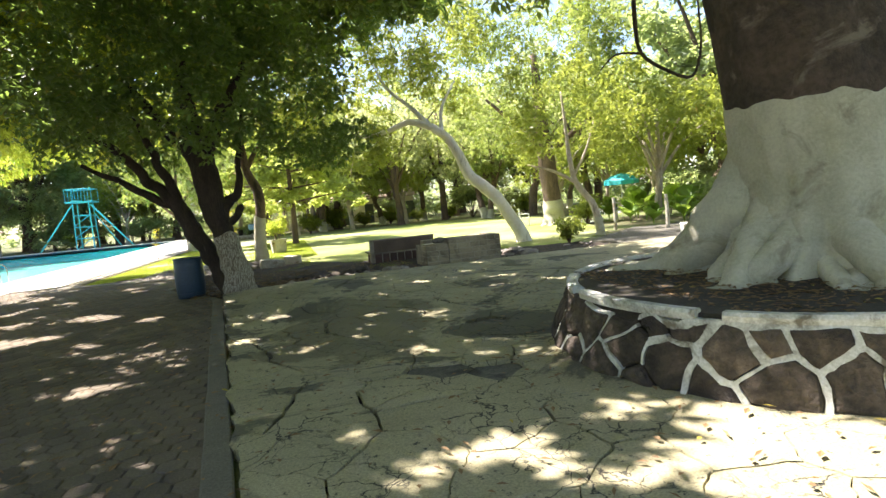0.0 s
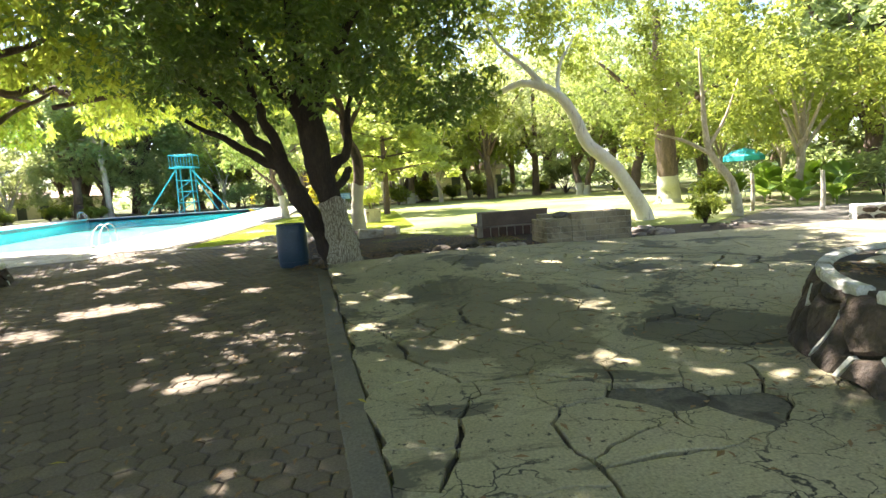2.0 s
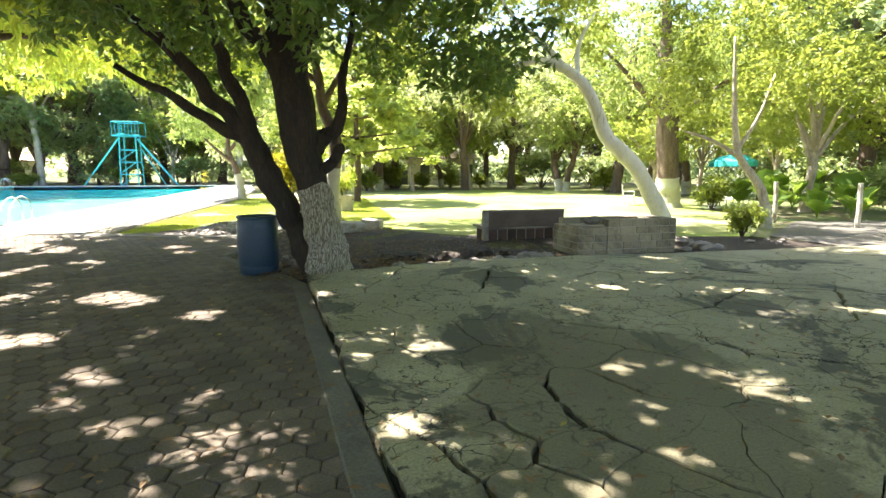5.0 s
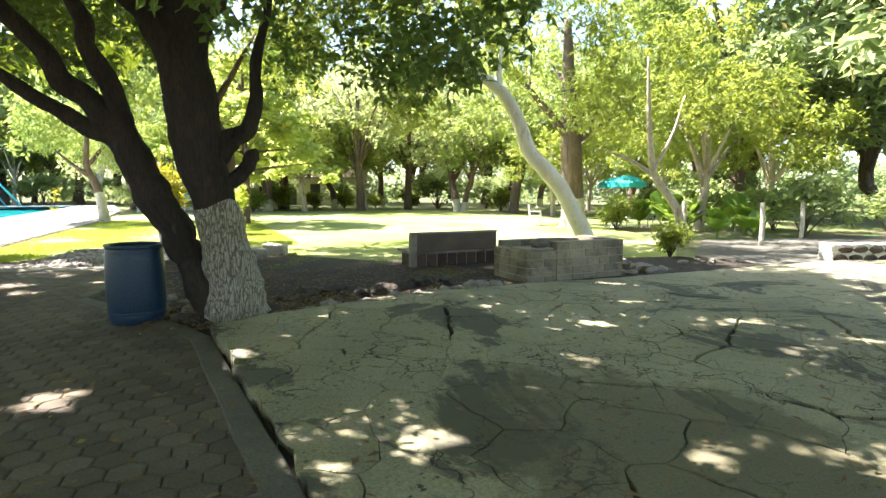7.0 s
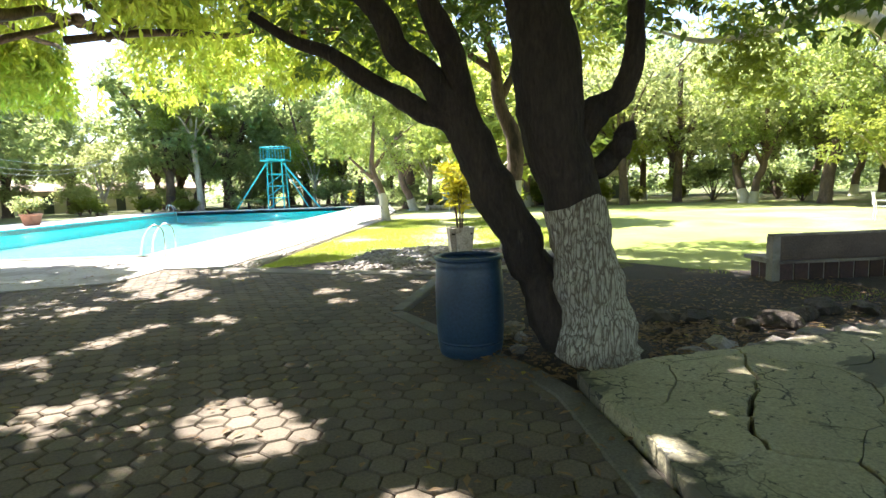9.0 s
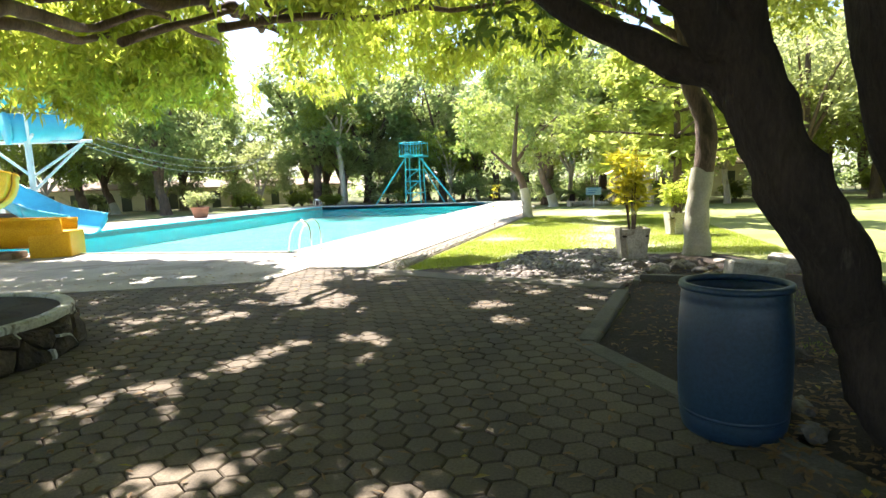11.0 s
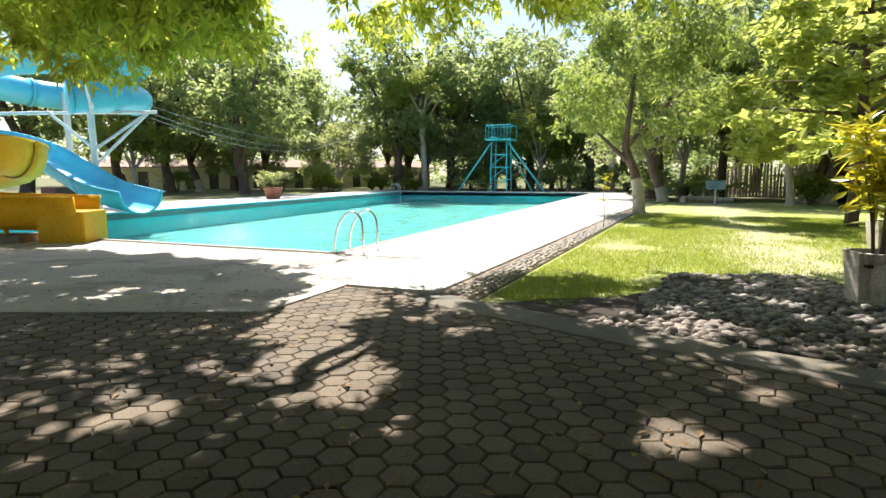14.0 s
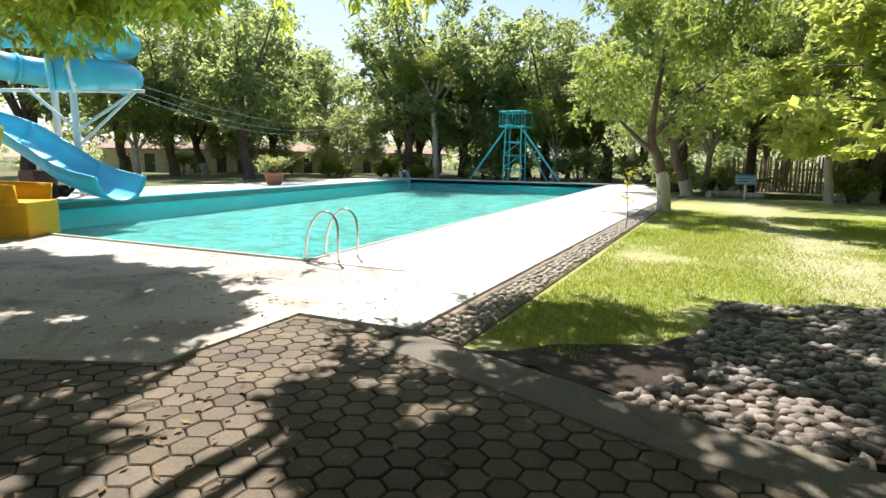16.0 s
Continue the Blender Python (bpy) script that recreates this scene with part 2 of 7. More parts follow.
def ridged(mat, grid, groove, depth):
    """Bark plates: upright ridges with dark grooves between them."""
    nt = mat.node_tree
    p = nt.nodes["Principled BSDF"]
    old = p.inputs["Base Color"].links[0].from_socket
    mp = nt.nodes.new("ShaderNodeMapping")
    mp.inputs["Scale"].default_value = grid
    nt.links.new(nt.nodes.new("ShaderNodeNewGeometry").outputs["Position"], mp.inputs["Vector"])
    wob = nt.nodes.new("ShaderNodeTexNoise")
    wob.inputs["Scale"].default_value, wob.inputs["Detail"].default_value = 0.7, 4.0
    nt.links.new(mp.outputs[0], wob.inputs["Vector"])
    va = nt.nodes.new("ShaderNodeVectorMath")
    va.operation = "MULTIPLY_ADD"
    nt.links.new(wob.outputs["Color"], va.inputs[0])
    va.inputs[1].default_value = (1.6, 1.6, 1.6)
    nt.links.new(mp.outputs[0], va.inputs[2])
    vo = nt.nodes.new("ShaderNodeTexVoronoi")
    vo.feature = "DISTANCE_TO_EDGE"
    vo.inputs["Scale"].default_value = 1.0
    nt.links.new(va.outputs[0], vo.inputs["Vector"])
    f = ramp(nt, vo.outputs["Distance"], 0.15, 0.02)
    nt.links.new(mix(nt, f, old, groove), p.inputs["Base Color"])
    bp = add(nt, "ShaderNodeBump", Strength=1.0, Distance=depth)
    nt.links.new(ramp(nt, vo.outputs["Distance"], 0.0, 0.3), bp.inputs["Height"])
    nt.links.new(p.inputs["Normal"].links[0].from_socket, bp.inputs["Normal"])
    nt.links.new(bp.outputs[0], p.inputs["Normal"])
ridged(M_WASHBARK, (32, 32, 4.0), (0.19, 0.15, 0.11), 0.018)
M_BARK = surface("dark_bark", (0.055, 0.04, 0.032), (0.03, 0.023, 0.02), 3, 22, 1.0, 1.0, 0.03, stain=(0.10, 0.08, 0.065), stain_at=(0.62, 0.75), stain_scale=3, stretch=(2, 2, 0.5))
M_BARK_BROWN = surface("brown_bark", (0.17, 0.12, 0.085), (0.10, 0.072, 0.052), 2.5, 18, 1.0, 1.0, 0.03, stain=(0.05, 0.038, 0.03), stain_at=(0.56, 0.68), stain_scale=2, stretch=(2, 2, 0.5))
M_BARK_PALE = surface("pale_bark", (0.52, 0.45, 0.36), (0.36, 0.30, 0.23), 2.0, 20, 1.0, 0.8, 0.02, stain=(0.14, 0.11, 0.085), stain_at=(0.58, 0.7), stain_scale=2.4, stretch=(1.5, 1.5, 0.5))
M_BARK_BIG = surface("giant_bark", (0.105, 0.075, 0.058), (0.055, 0.042, 0.034), 1.6, 12, 1.0, 1.0, 0.05, stain=(0.2, 0.165, 0.13), stain_at=(0.57, 0.66), stain_scale=1.4)
M_DRUM = plain("blue_plastic", (0.02, 0.05, 0.095), 0.42, wear=(0.05, 0.08, 0.13), wear_at=(0.6, 0.8))
M_BENCH = surface("bench_terrazzo", (0.36, 0.32, 0.26), (0.27, 0.235, 0.19), 2, 80, 0.8, 0.3, 0.003, stain=(0.13, 0.10, 0.08), stain_at=(0.48, 0.66), stain_scale=1.6)
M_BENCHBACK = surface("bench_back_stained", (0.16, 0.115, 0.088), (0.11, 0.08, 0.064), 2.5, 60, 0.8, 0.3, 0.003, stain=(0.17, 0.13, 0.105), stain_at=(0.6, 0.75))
M_BRICK = surface("dark_brick", (0.115, 0.066, 0.055), (0.075, 0.048, 0.043), 4, 60, 0.85, 0.5, 0.005, random_by="object", spread=0.3)
M_BLOCK = surface("stone_block", (0.35, 0.295, 0.205), (0.26, 0.22, 0.16), 2.5, 45, 0.92, 0.6, 0.007, stain=(0.085, 0.07, 0.055), stain_at=(0.5, 0.68), stain_scale=1.2, random_by="object", spread=0.16)
M_GROUT = surface("joint_mortar", (0.42, 0.385, 0.32), (0.32, 0.29, 0.24), 3, 50, 0.95, 0.5, 0.006)
M_POT = surface("cement_pot", (0.52, 0.48, 0.40), (0.40, 0.36, 0.29), 3, 30, 0.9, 0.5, 0.006, stain=(0.2, 0.15, 0.1), stain_at=(0.54, 0.7), stain_scale=3)
M_TERRA = plain("terracotta", (0.38, 0.17, 0.10), 0.8)
M_YELLOW = plain("yellow_fibreglass", (0.72, 0.40, 0.014), 0.45, wear=(0.46, 0.27, 0.03), wear_at=(0.6, 0.85))
M_BLUE = plain("sky_blue_fibreglass", (0.10, 0.55, 0.70), 0.35, wear=(0.2, 0.60, 0.70), wear_at=(0.6, 0.85))
M_YELLOW.node_tree.nodes["Principled BSDF"].inputs["Specular IOR Level"].default_value = 0.15
M_BARK_WHITE = surface("white_bark", (0.84, 0.79, 0.70), (0.68, 0.62, 0.53), 1.6, 20, 1.0, 0.8, 0.02, stain=(0.22, 0.17, 0.13), stain_at=(0.58, 0.7), stain_scale=2.4, stretch=(1.5, 1.5, 0.5), contrast=0.5)
M_TURQ = plain("turquoise_steel_paint", (0.10, 0.70, 0.74), 0.4)
M_WHITE = plain("white_steel_paint", (0.78, 0.78, 0.76), 0.45, wear=(0.5, 0.42, 0.34), wear_at=(0.66, 0.8))
M_CHROME = plain("stainless_tube", (0.72, 0.72, 0.70), 0.22, metal=1.0)
M_CREAM = surface("cream_plaster", (0.80, 0.74, 0.56), (0.72, 0.66, 0.48), 0.8, 20, 0.95, 0.3, 0.005, stain=(0.3, 0.26, 0.18), stain_at=(0.58, 0.75))
M_ROOF = surface("roof_sheet", (0.36, 0.27, 0.2), (0.28, 0.2, 0.15), 1.5, 20, 0.9, 0.4, 0.01)
M_DOOR = plain("door_shade_green", (0.10, 0.12, 0.09), 0.6)
M_WOOD = surface("weathered_wood", (0.20, 0.16, 0.12), (0.13, 0.105, 0.08), 3, 40, 0.95, 0.6, 0.01)
M_CABLE = plain("cable_rubber", (0.3, 0.3, 0.3), 0.6)
M_TARP = plain("aqua_canvas", (0.03, 0.45, 0.5), 0.6)
M_LEAF_DARK = foliage("leaves_dark", (0.032, 0.062, 0.02), (0.07, 0.115, 0.036), (0.26, 0.38, 0.07), 0.4, 0.36)
M_LEAF_MANGO = foliage("leaves_mango", (0.065, 0.105, 0.018), (0.14, 0.18, 0.025), (0.57, 0.64, 0.08), 0.56, 0.4)
M_LEAF_LIME = foliage("leaves_lime", (0.10, 0.155, 0.03), (0.19, 0.23, 0.045), (0.39, 0.44, 0.065), 0.45, 0.45)
M_LEAF_BROAD = foliage("leaves_broad", (0.10, 0.19, 0.03), (0.16, 0.26, 0.045), (0.4, 0.55, 0.07), 0.4, 0.35, dead=(0.16, 0.26, 0.045))
M_LEAF_ALMOND = foliage("leaves_almond", (0.14, 0.20, 0.045), (0.25, 0.30, 0.07), (0.56, 0.62, 0.14), 0.5, 0.4, dead=(0.42, 0.22, 0.04))
M_LEAF_MID = foliage("leaves_mid", (0.055, 0.10, 0.028), (0.13, 0.175, 0.05), (0.39, 0.47, 0.09), 0.47, 0.48)
M_LEAF_GREY = foliage("leaves_grey", (0.10, 0.14, 0.065), (0.20, 0.24, 0.11), (0.50, 0.54, 0.2), 0.56, 0.5)
M_LEAF_DEEP = foliage("leaves_deep", (0.055, 0.09, 0.04), (0.14, 0.185, 0.08), (0.44, 0.52, 0.18), 0.5, 0.45)
M_CROTON = foliage("leaves_croton", (0.15, 0.21, 0.03), (0.36, 0.33, 0.03), (0.66, 0.58, 0.03), 0.4, 0.35, dead=(0.3, 0.06, 0.02))
M_GRASS = foliage("grass_blades", (0.12, 0.18, 0.025), (0.22, 0.26, 0.05), (0.42, 0.5, 0.05), 0.4, 0.6, dead=(0.4, 0.33, 0.16))
M_LITTER = foliage("fallen_leaves", (0.16, 0.10, 0.05), (0.26, 0.17, 0.08), (0.25, 0.14, 0.05), 0.2, 0.7, dead=(0.42, 0.36, 0.05))

# water: clear, with the sheen of its surface
M_WATER, wt, wp = nodes_of("pool_water")
wtr = wt.nodes.new("ShaderNodeBsdfTransparent")
wtr.inputs[0].default_value = (0.66, 0.93, 0.91, 1)
wgl = wt.nodes.new("ShaderNodeBsdfGlossy")
wgl.inputs["Roughness"].default_value = 0.05
wfr = add(wt, "ShaderNodeFresnel", IOR=1.33)
wbp = add(wt, "ShaderNodeBump", Strength=1.0, Distance=0.22)
wt.links.new(noise_tex(wt, 2.6, 7, 0.62, None, 0.8), wbp.inputs["Height"])
for nd in (wgl, wfr):
    wt.links.new(wbp.outputs[0], nd.inputs["Normal"])
wmx = wt.nodes.new("ShaderNodeMixShader")
wt.links.new(wfr.outputs[0], wmx.inputs[0])
wt.links.new(wtr.outputs[0], wmx.inputs[1])
wt.links.new(wgl.outputs[0], wmx.inputs[2])
wt.links.new(wmx.outputs[0], wt.nodes["Material Output"].inputs[0])

# ---- tools for building ----
RNG = np.random.default_rng(7)


def thing(name, at, label="", category="", group="", kind="", turn=0.0):
    ob = new(name)
    ob.empty_display_size = 0.1
    ob.matrix_world = pose(*at, 0, 0, turn)
    return tagged(ob, label, category, group, kind)


def mesh_of(name, verts, faces, material, smooth=False):
    me = bpy.data.meshes.new(name)
    me.from_pydata([tuple(v) for v in verts], [], [tuple(f) for f in faces])
    me.materials.append(material)
    if smooth:
        me.polygons.foreach_set("use_smooth", [True] * len(me.polygons))
    me.update()
    return me


def tris_mesh(name, verts, tris, material, smooth=False):
    """A mesh from arrays of corners and triangles."""
    me = bpy.data.meshes.new(name)
    n = len(tris)
    me.vertices.add(len(verts))
    me.vertices.foreach_set("co", np.asarray(verts, np.float32).ravel())
    me.loops.add(3 * n)
    me.loops.foreach_set("vertex_index", np.asarray(tris, np.int32).ravel())
    me.polygons.add(n)
    me.polygons.foreach_set("loop_start", np.arange(0, 3 * n, 3, dtype=np.int32))
    me.polygons.foreach_set("use_smooth", np.full(n, smooth))
    me.materials.append(material)
    me.update(calc_edges=True)
    return me


def put(name, me, parent=None, label="", m=None):
    """Links a mesh as one object; under a parent, at the pose m within it."""
    ob = new(name, me)
    if parent is not None:
        ob.parent = parent
    if m is not None:
        ob.matrix_local = m
    return tagged(ob, label) if label else ob


def part(name, bm, material, parent=None, label="", m=None, smooth=False):
    me = bpy.data.meshes.new(name)
    bmesh.ops.recalc_face_normals(bm, faces=bm.faces)
    bm.to_mesh(me)
    bm.free()
    me.materials.append(material)
    if smooth:
        me.polygons.foreach_set("use_smooth", [True] * len(me.polygons))
    return put(name, me, parent, label, m)


def box_bm(x0, x1, y0, y1, z0, z1, bevel=0.0, bm=None, turn=0.0, about=(0, 0)):
    bm = bm or bmesh.new()
    made = bmesh.ops.create_cube(bm, size=1.0)["verts"]
    bmesh.ops.transform(bm, matrix=Matrix.Translation(((x0 + x1) / 2, (y0 + y1) / 2, (z0 + z1) / 2)) @ Matrix.Diagonal((x1 - x0, y1 - y0, z1 - z0, 1)), verts=made)
    if bevel:
        edges = list({e for v in made for e in v.link_edges})
        bmesh.ops.bevel(bm, geom=edges, offset=bevel, segments=2, affect="EDGES", profile=0.6)
    return bm


def prism_bm(loop, z0, z1, bm=None):
    """A slab over a loop of (x, y)."""
    bm = bm or bmesh.new()
    lo = [bm.verts.new((x, y, z0)) for x, y in loop]
    hi = [bm.verts.new((x, y, z1)) for x, y in loop]
    n = len(loop)
    bm.faces.new(hi)
    bm.faces.new(lo[::-1])
    for i in range(n):
        bm.faces.new((lo[i], lo[(i + 1) % n], hi[(i + 1) % n], hi[i]))
    return bm


def lathe_bm(profile, segs=32, bm=None, closed=False):
    bm = bm or bmesh.new()
    rings = [[bm.verts.new((r * math.cos(2 * math.pi * i / segs), r * math.sin(2 * math.pi * i / segs), z)) for i in range(segs)] for r, z in profile]
    pairs = list(zip(rings, rings[1:])) + ([(rings[-1], rings[0])] if closed else [])
    for a, b in pairs:
        for i in range(segs):
            bm.faces.new((a[i], a[(i + 1) % segs], b[(i + 1) % segs], b[i]))
    if not closed:
        bm.faces.new(rings[0][::-1])
        bm.faces.new(rings[-1])
    return bm


def smooth_line(points, steps):
    """A Catmull-Rom line through points of any width."""
    P = np.asarray(points, float)
    if len(P) < 3:
        return np.array([P[0] + (P[-1] - P[0]) * i / steps for i in range(steps + 1)])
    Q = np.vstack([2 * P[0] - P[1], P, 2 * P[-1] - P[-2]])
    out = []
    for i in range(1, len(Q) - 2):
        for k in range(steps):
            t = k / steps
            a, b, c, d = Q[i - 1:i + 3]
            out.append(0.5 * (2 * b + (c - a) * t + (2 * a - 5 * b + 4 * c - d) * t * t + (3 * b - a - 3 * c + d) * t ** 3))
    return np.array(out + [P[-1]])


def tube_bm(points, radii=None, segs=10, bm=None, rough=0.0, steps=4, freq=3.0, caps=True):
    """A round limb along (x, y, z, r) points, knobbly by rough."""
    bm = bm or bmesh.new()
    pts = [(*p, r) for p, r in zip(points, radii)] if radii is not None else points
    L = smooth_line(pts, steps)
    rings = []
    prev = None
    for i, row in enumerate(L):
        c, r = Vector(row[:3]), max(row[3], 0.003)
        d = Vector(L[min(i + 1, len(L) - 1)][:3]) - Vector(L[max(i - 1, 0)][:3])
        d.normalize()
        side = d.orthogonal() if prev is None else (prev - d * prev.dot(d))
        side.normalize()
        prev = side
        up = d.cross(side)
        ring = []
        for k in range(segs):
            a = 2 * math.pi * k / segs
            o = side * math.cos(a) + up * math.sin(a)
            q = r
            if rough:
                q *= 1 + rough * (noise.noise((c + o * r) * freq) + 0.5 * noise.noise((c + o * r) * freq * 2.7))
            ring.append(bm.verts.new(c + o * q))
        rings.append(ring)
    for a, b in zip(rings, rings[1:]):
        for k in range(segs):
            bm.faces.new((a[k], a[(k + 1) % segs], b[(k + 1) % segs], b[k]))
    if caps:
        bm.faces.new(rings[0][::-1])
        bm.faces.new(rings[-1])
    return bm


def rod_bm(a, b, r, bm=None, segs=8):
    return tube_bm([(*a, r), (*b, r)], segs=segs, bm=bm, steps=1)


def clip(poly, nx, ny, d):
    out = []
    for (x0, y0), (x1, y1) in zip(poly, poly[1:] + poly[:1]):
        a, b = nx * x0 + ny * y0 - d, nx * x1 + ny * y1 - d
        if a <= 0:
            out.append((x0, y0))
        if (a < 0 < b) or (b < 0 < a):
            t = a / (a - b)
            out.append((x0 + (x1 - x0) * t, y0 + (y1 - y0) * t))
    return out


# gaps in the near crowns through which the sun reaches the ground: x, y, radius
GAPS = np.array([(2.9, 2.3, 0.6), (2.55, 2.1, 0.5), (2.85, 2.9, 0.3), (1.5, 2.95, 0.18), (3.2, 1.8, 0.7), (1.25, 3.2, 0.28), (0.42, 3.8, 0.14), (1.93, 5.25, 0.12), (2.4, 3.4, 0.2), (0.7, 3.05, 0.16), (-4.3, 9.9, 0.5), (-3.7, 10.0, 0.3), (-2.05, 6.3, 0.26), (-1.72, 6.15, 0.12), (-4.4, 8.6, 0.34),
                 (-3.5, 11.75, 0.36), (-3.2, 11.4, 0.28), (-2.3, 10.65, 0.28), (-1.0, 10.9, 0.2), (-5.72, 13.75, 0.28), (-5.6, 14.3, 0.26), (-5.0, 14.72, 0.24), (-4.6, 14.6, 0.18), (-4.6, 14.05, 0.18), (-6.0, 13.2, 0.22), (-6.25, 12.85, 0.18), (-6.75, 14.8, 0.2), (-6.9, 15.45, 0.2), (-3.85, 16.4, 0.26), (-3.6, 15.55, 0.24),
                 (-6.2, 16.4, 0.48), (-6.55, 16.8, 0.45), (-7.1, 17.2, 0.42), (-7.3, 17.7, 0.45), (-7.6, 18.3, 0.45), (-7.7, 18.9, 0.45), (-6.3, 18.9, 0.25), (-8.2, 19.6, 0.5), (-8.4, 20.4, 0.6), (-7.4, 19.8, 0.45), (-7.3, 20.6, 0.55)])
GAPS = np.vstack([GAPS, [(-3.7, 18.9, 0.33), (2.0, 7.5, 0.16), (-1.2, 20.0, 0.5), (0.0, 20.0, 0.55), (6.6, 15.2, 0.45), (6.0, 14.8, 0.45), (5.75, 14.5, 0.45), (0.9, 12.85, 0.16), (1.7, 9.8, 0.14)]])


gap_rng = np.random.default_rng(77)
GAPS = np.vstack([GAPS + (0, 0, 0.08), [(-16.8 + 0.7 * i, 21.1 + 0.25 * math.sin(2.3 * i), 0.72) for i in range(11)]] + [np.stack([x0 + (x1 - x0) * gap_rng.random(n), y0 + (y1 - y0) * gap_rng.random(n), 0.12 + 0.13 * gap_rng.random(n) ** 2], 1)
                 for x0, x1, y0, y1, n in ((-7.8, -1.4, 8, 18.4, 64), (-6, -0.7, 3, 9, 28), (-0.6, 5, 5, 13.4, 40), (0.2, 3.4, 0.8, 3.6, 22), (-13, -8, 17.2, 20.4, 18), (-5, -1.5, 18, 22, 30))])


def leaf_mesh(name, centres, sizes, count, length, width, material, droop=0.5, rng=None, shell=0.45, tufts=0, stands=None):
    """Leaves in clumps: each leaf two triangles folded along its rib, hanging by droop."""
    rng = rng or RNG
    C, S = np.asarray(centres, float), np.asarray(sizes, float)
    if S.ndim == 1:
        S = np.repeat(S[:, None], 3, 1)
    w = (S[:, 0] * S[:, 1] * S[:, 2]) ** (2 / 3)
    n = int(count)
    if tufts:
        k = max(1, n // tufts)
        pick = rng.choice(len(C), k, p=w / w.sum())
        u = rng.normal(size=(k, 3))
        u /= np.linalg.norm(u, axis=1)[:, None]
        base = C[pick] + u * S[pick] * (shell + (1 - shell) * rng.random((k, 1)) ** 0.6)
        base = np.repeat(base, tufts, 0)
        n = len(base)
        base = base + rng.normal(scale=length * 0.25, size=base.shape)
    else:
        pick = rng.choice(len(C), n, p=w / w.sum())
        u = rng.normal(size=(n, 3))
        u /= np.linalg.norm(u, axis=1)[:, None]
        base = C[pick] + u * S[pick] * (shell + (1 - shell) * rng.random((n, 1)) ** 0.6)
    if stands is not None:
        W = base + np.asarray(stands, float)
        foot = W[:, :2] - np.array(sd.xy) / sd.z * W[:, 2:]
        gap = ((foot[:, None] - GAPS[None, :, :2]) ** 2).sum(2) < GAPS[None, :, 2] ** 2
        base = base[~gap.any(1)]
        n = len(base)
    ax = rng.normal(size=(n, 3))
    ax[:, 2] = ax[:, 2] * 0.5 - droop * (0.6 + rng.random(n))
    ax /= np.linalg.norm(ax, axis=1)[:, None]
    side = np.cross(ax, rng.normal(size=(n, 3)) * 0.7 + (0, 0, 1.0))
    side /= np.linalg.norm(side, axis=1)[:, None] + 1e-9
    nor = np.cross(side, ax)
    ln = (length * (0.7 + 0.6 * rng.random(n)))[:, None]
    wd = (width * (0.7 + 0.6 * rng.random(n)))[:, None] * 0.5
    mid = base + ax * ln * 0.45
    V = np.empty((n, 4, 3))
    V[:, 0], V[:, 1], V[:, 2], V[:, 3] = base, mid + side * wd + nor * wd * 0.35, base + ax * ln, mid - side * wd + nor * wd * 0.35
    k = np.arange(n)[:, None] * 4
    T = np.concatenate([k + (0, 1, 2), k + (0, 2, 3)], 1).reshape(-1, 3)
    return tris_mesh(name, V.reshape(-1, 3), T, material)


def rock_mesh(name, sx, sy, sz, material, seed=0, sub=2, rough=0.3):
    bm = bmesh.new()
    bmesh.ops.create_icosphere(bm, subdivisions=sub, radius=1.0)
    for v in bm.verts:
        q = v.co.copy()
        f = 1 + rough * noise.noise(q * 1.3 + Vector((seed * 7.1, seed * 3.3, 0))) + rough * 0.5 * noise.noise(q * 3 + Vector((0, seed * 5.0, 1)))
        v.co = Vector((q.x * sx, q.y * sy, q.z * sz)) * f
    me = bpy.data.meshes.new(name)
    bm.to_mesh(me)
    bm.free()
    me.materials.append(material)
    return me


def kerb_bm(line, width, z0, z1, bevel=0.015):
    """A kerb along (x, y) points: width to the right of the line."""
    P = [Vector((*p, 0)) for p in line]
    L, R = [], []
    for i, p in enumerate(P):
        d = (P[min(i + 1, len(P) - 1)] - P[max(i - 1, 0)]).normalized()
        n = Vector((d.y, -d.x, 0))
        L.append(p)
        R.append(p + n * width)
    bm = bmesh.new()
    rows = []
    for l, r in zip(L, R):
        e = (r - l).normalized() * bevel
        rows.append([bm.verts.new((*c.xy, z)) for c, z in ((l, z0), (l, z1 - bevel), (l + e, z1), (r - e, z1), (r, z1 - bevel), (r, z0))])
    for a, b in zip(rows, rows[1:]):
        for k in range(6):
            bm.faces.new((a[k], a[(k + 1) % 6], b[(k + 1) % 6], b[k]))
    bm.faces.new(rows[0][::-1])
    bm.faces.new(rows[-1])
    return bm


def wobble(line, step=0.35, amp=0.02, seed=0):
    """The line cut into short steps, slightly uneven."""
    out = []
    for a, b in zip(line, line[1:]):
        n = max(1, int(math.dist(a, b) / step))
        for i in range(n):
            t = i / n
            x, y = a[0] + (b[0] - a[0]) * t, a[1] + (b[1] - a[1]) * t
            out.append((x + amp * noise.noise(Vector((x * 1.7, y * 1.7, seed))), y + amp * noise.noise(Vector((x * 1.7, y * 1.7, seed + 9)))))
    return out + [line[-1]]


# ---- ground, pool, deck ----
POOL = [(-9.6, 21.7), (-9.6, 57.6), (-26.2, 57.6), (-23.2, 21.7)]
GZ = -0.07
outer = [(900, -900), (900, 900), (-900, 900), (-900, -900)]
gb = bmesh.new()
ov = [gb.verts.new((*p, GZ)) for p in outer]
iv = [gb.verts.new((*p, GZ)) for p in POOL]
for i in range(4):
    gb.faces.new((ov[i], ov[(i + 1) % 4], iv[(i + 1) % 4], iv[i]))
ground = part("ground", gb, M_GROUND)
tagged(ground, "dry grassy ground under the park trees", "ground", kind="structure")

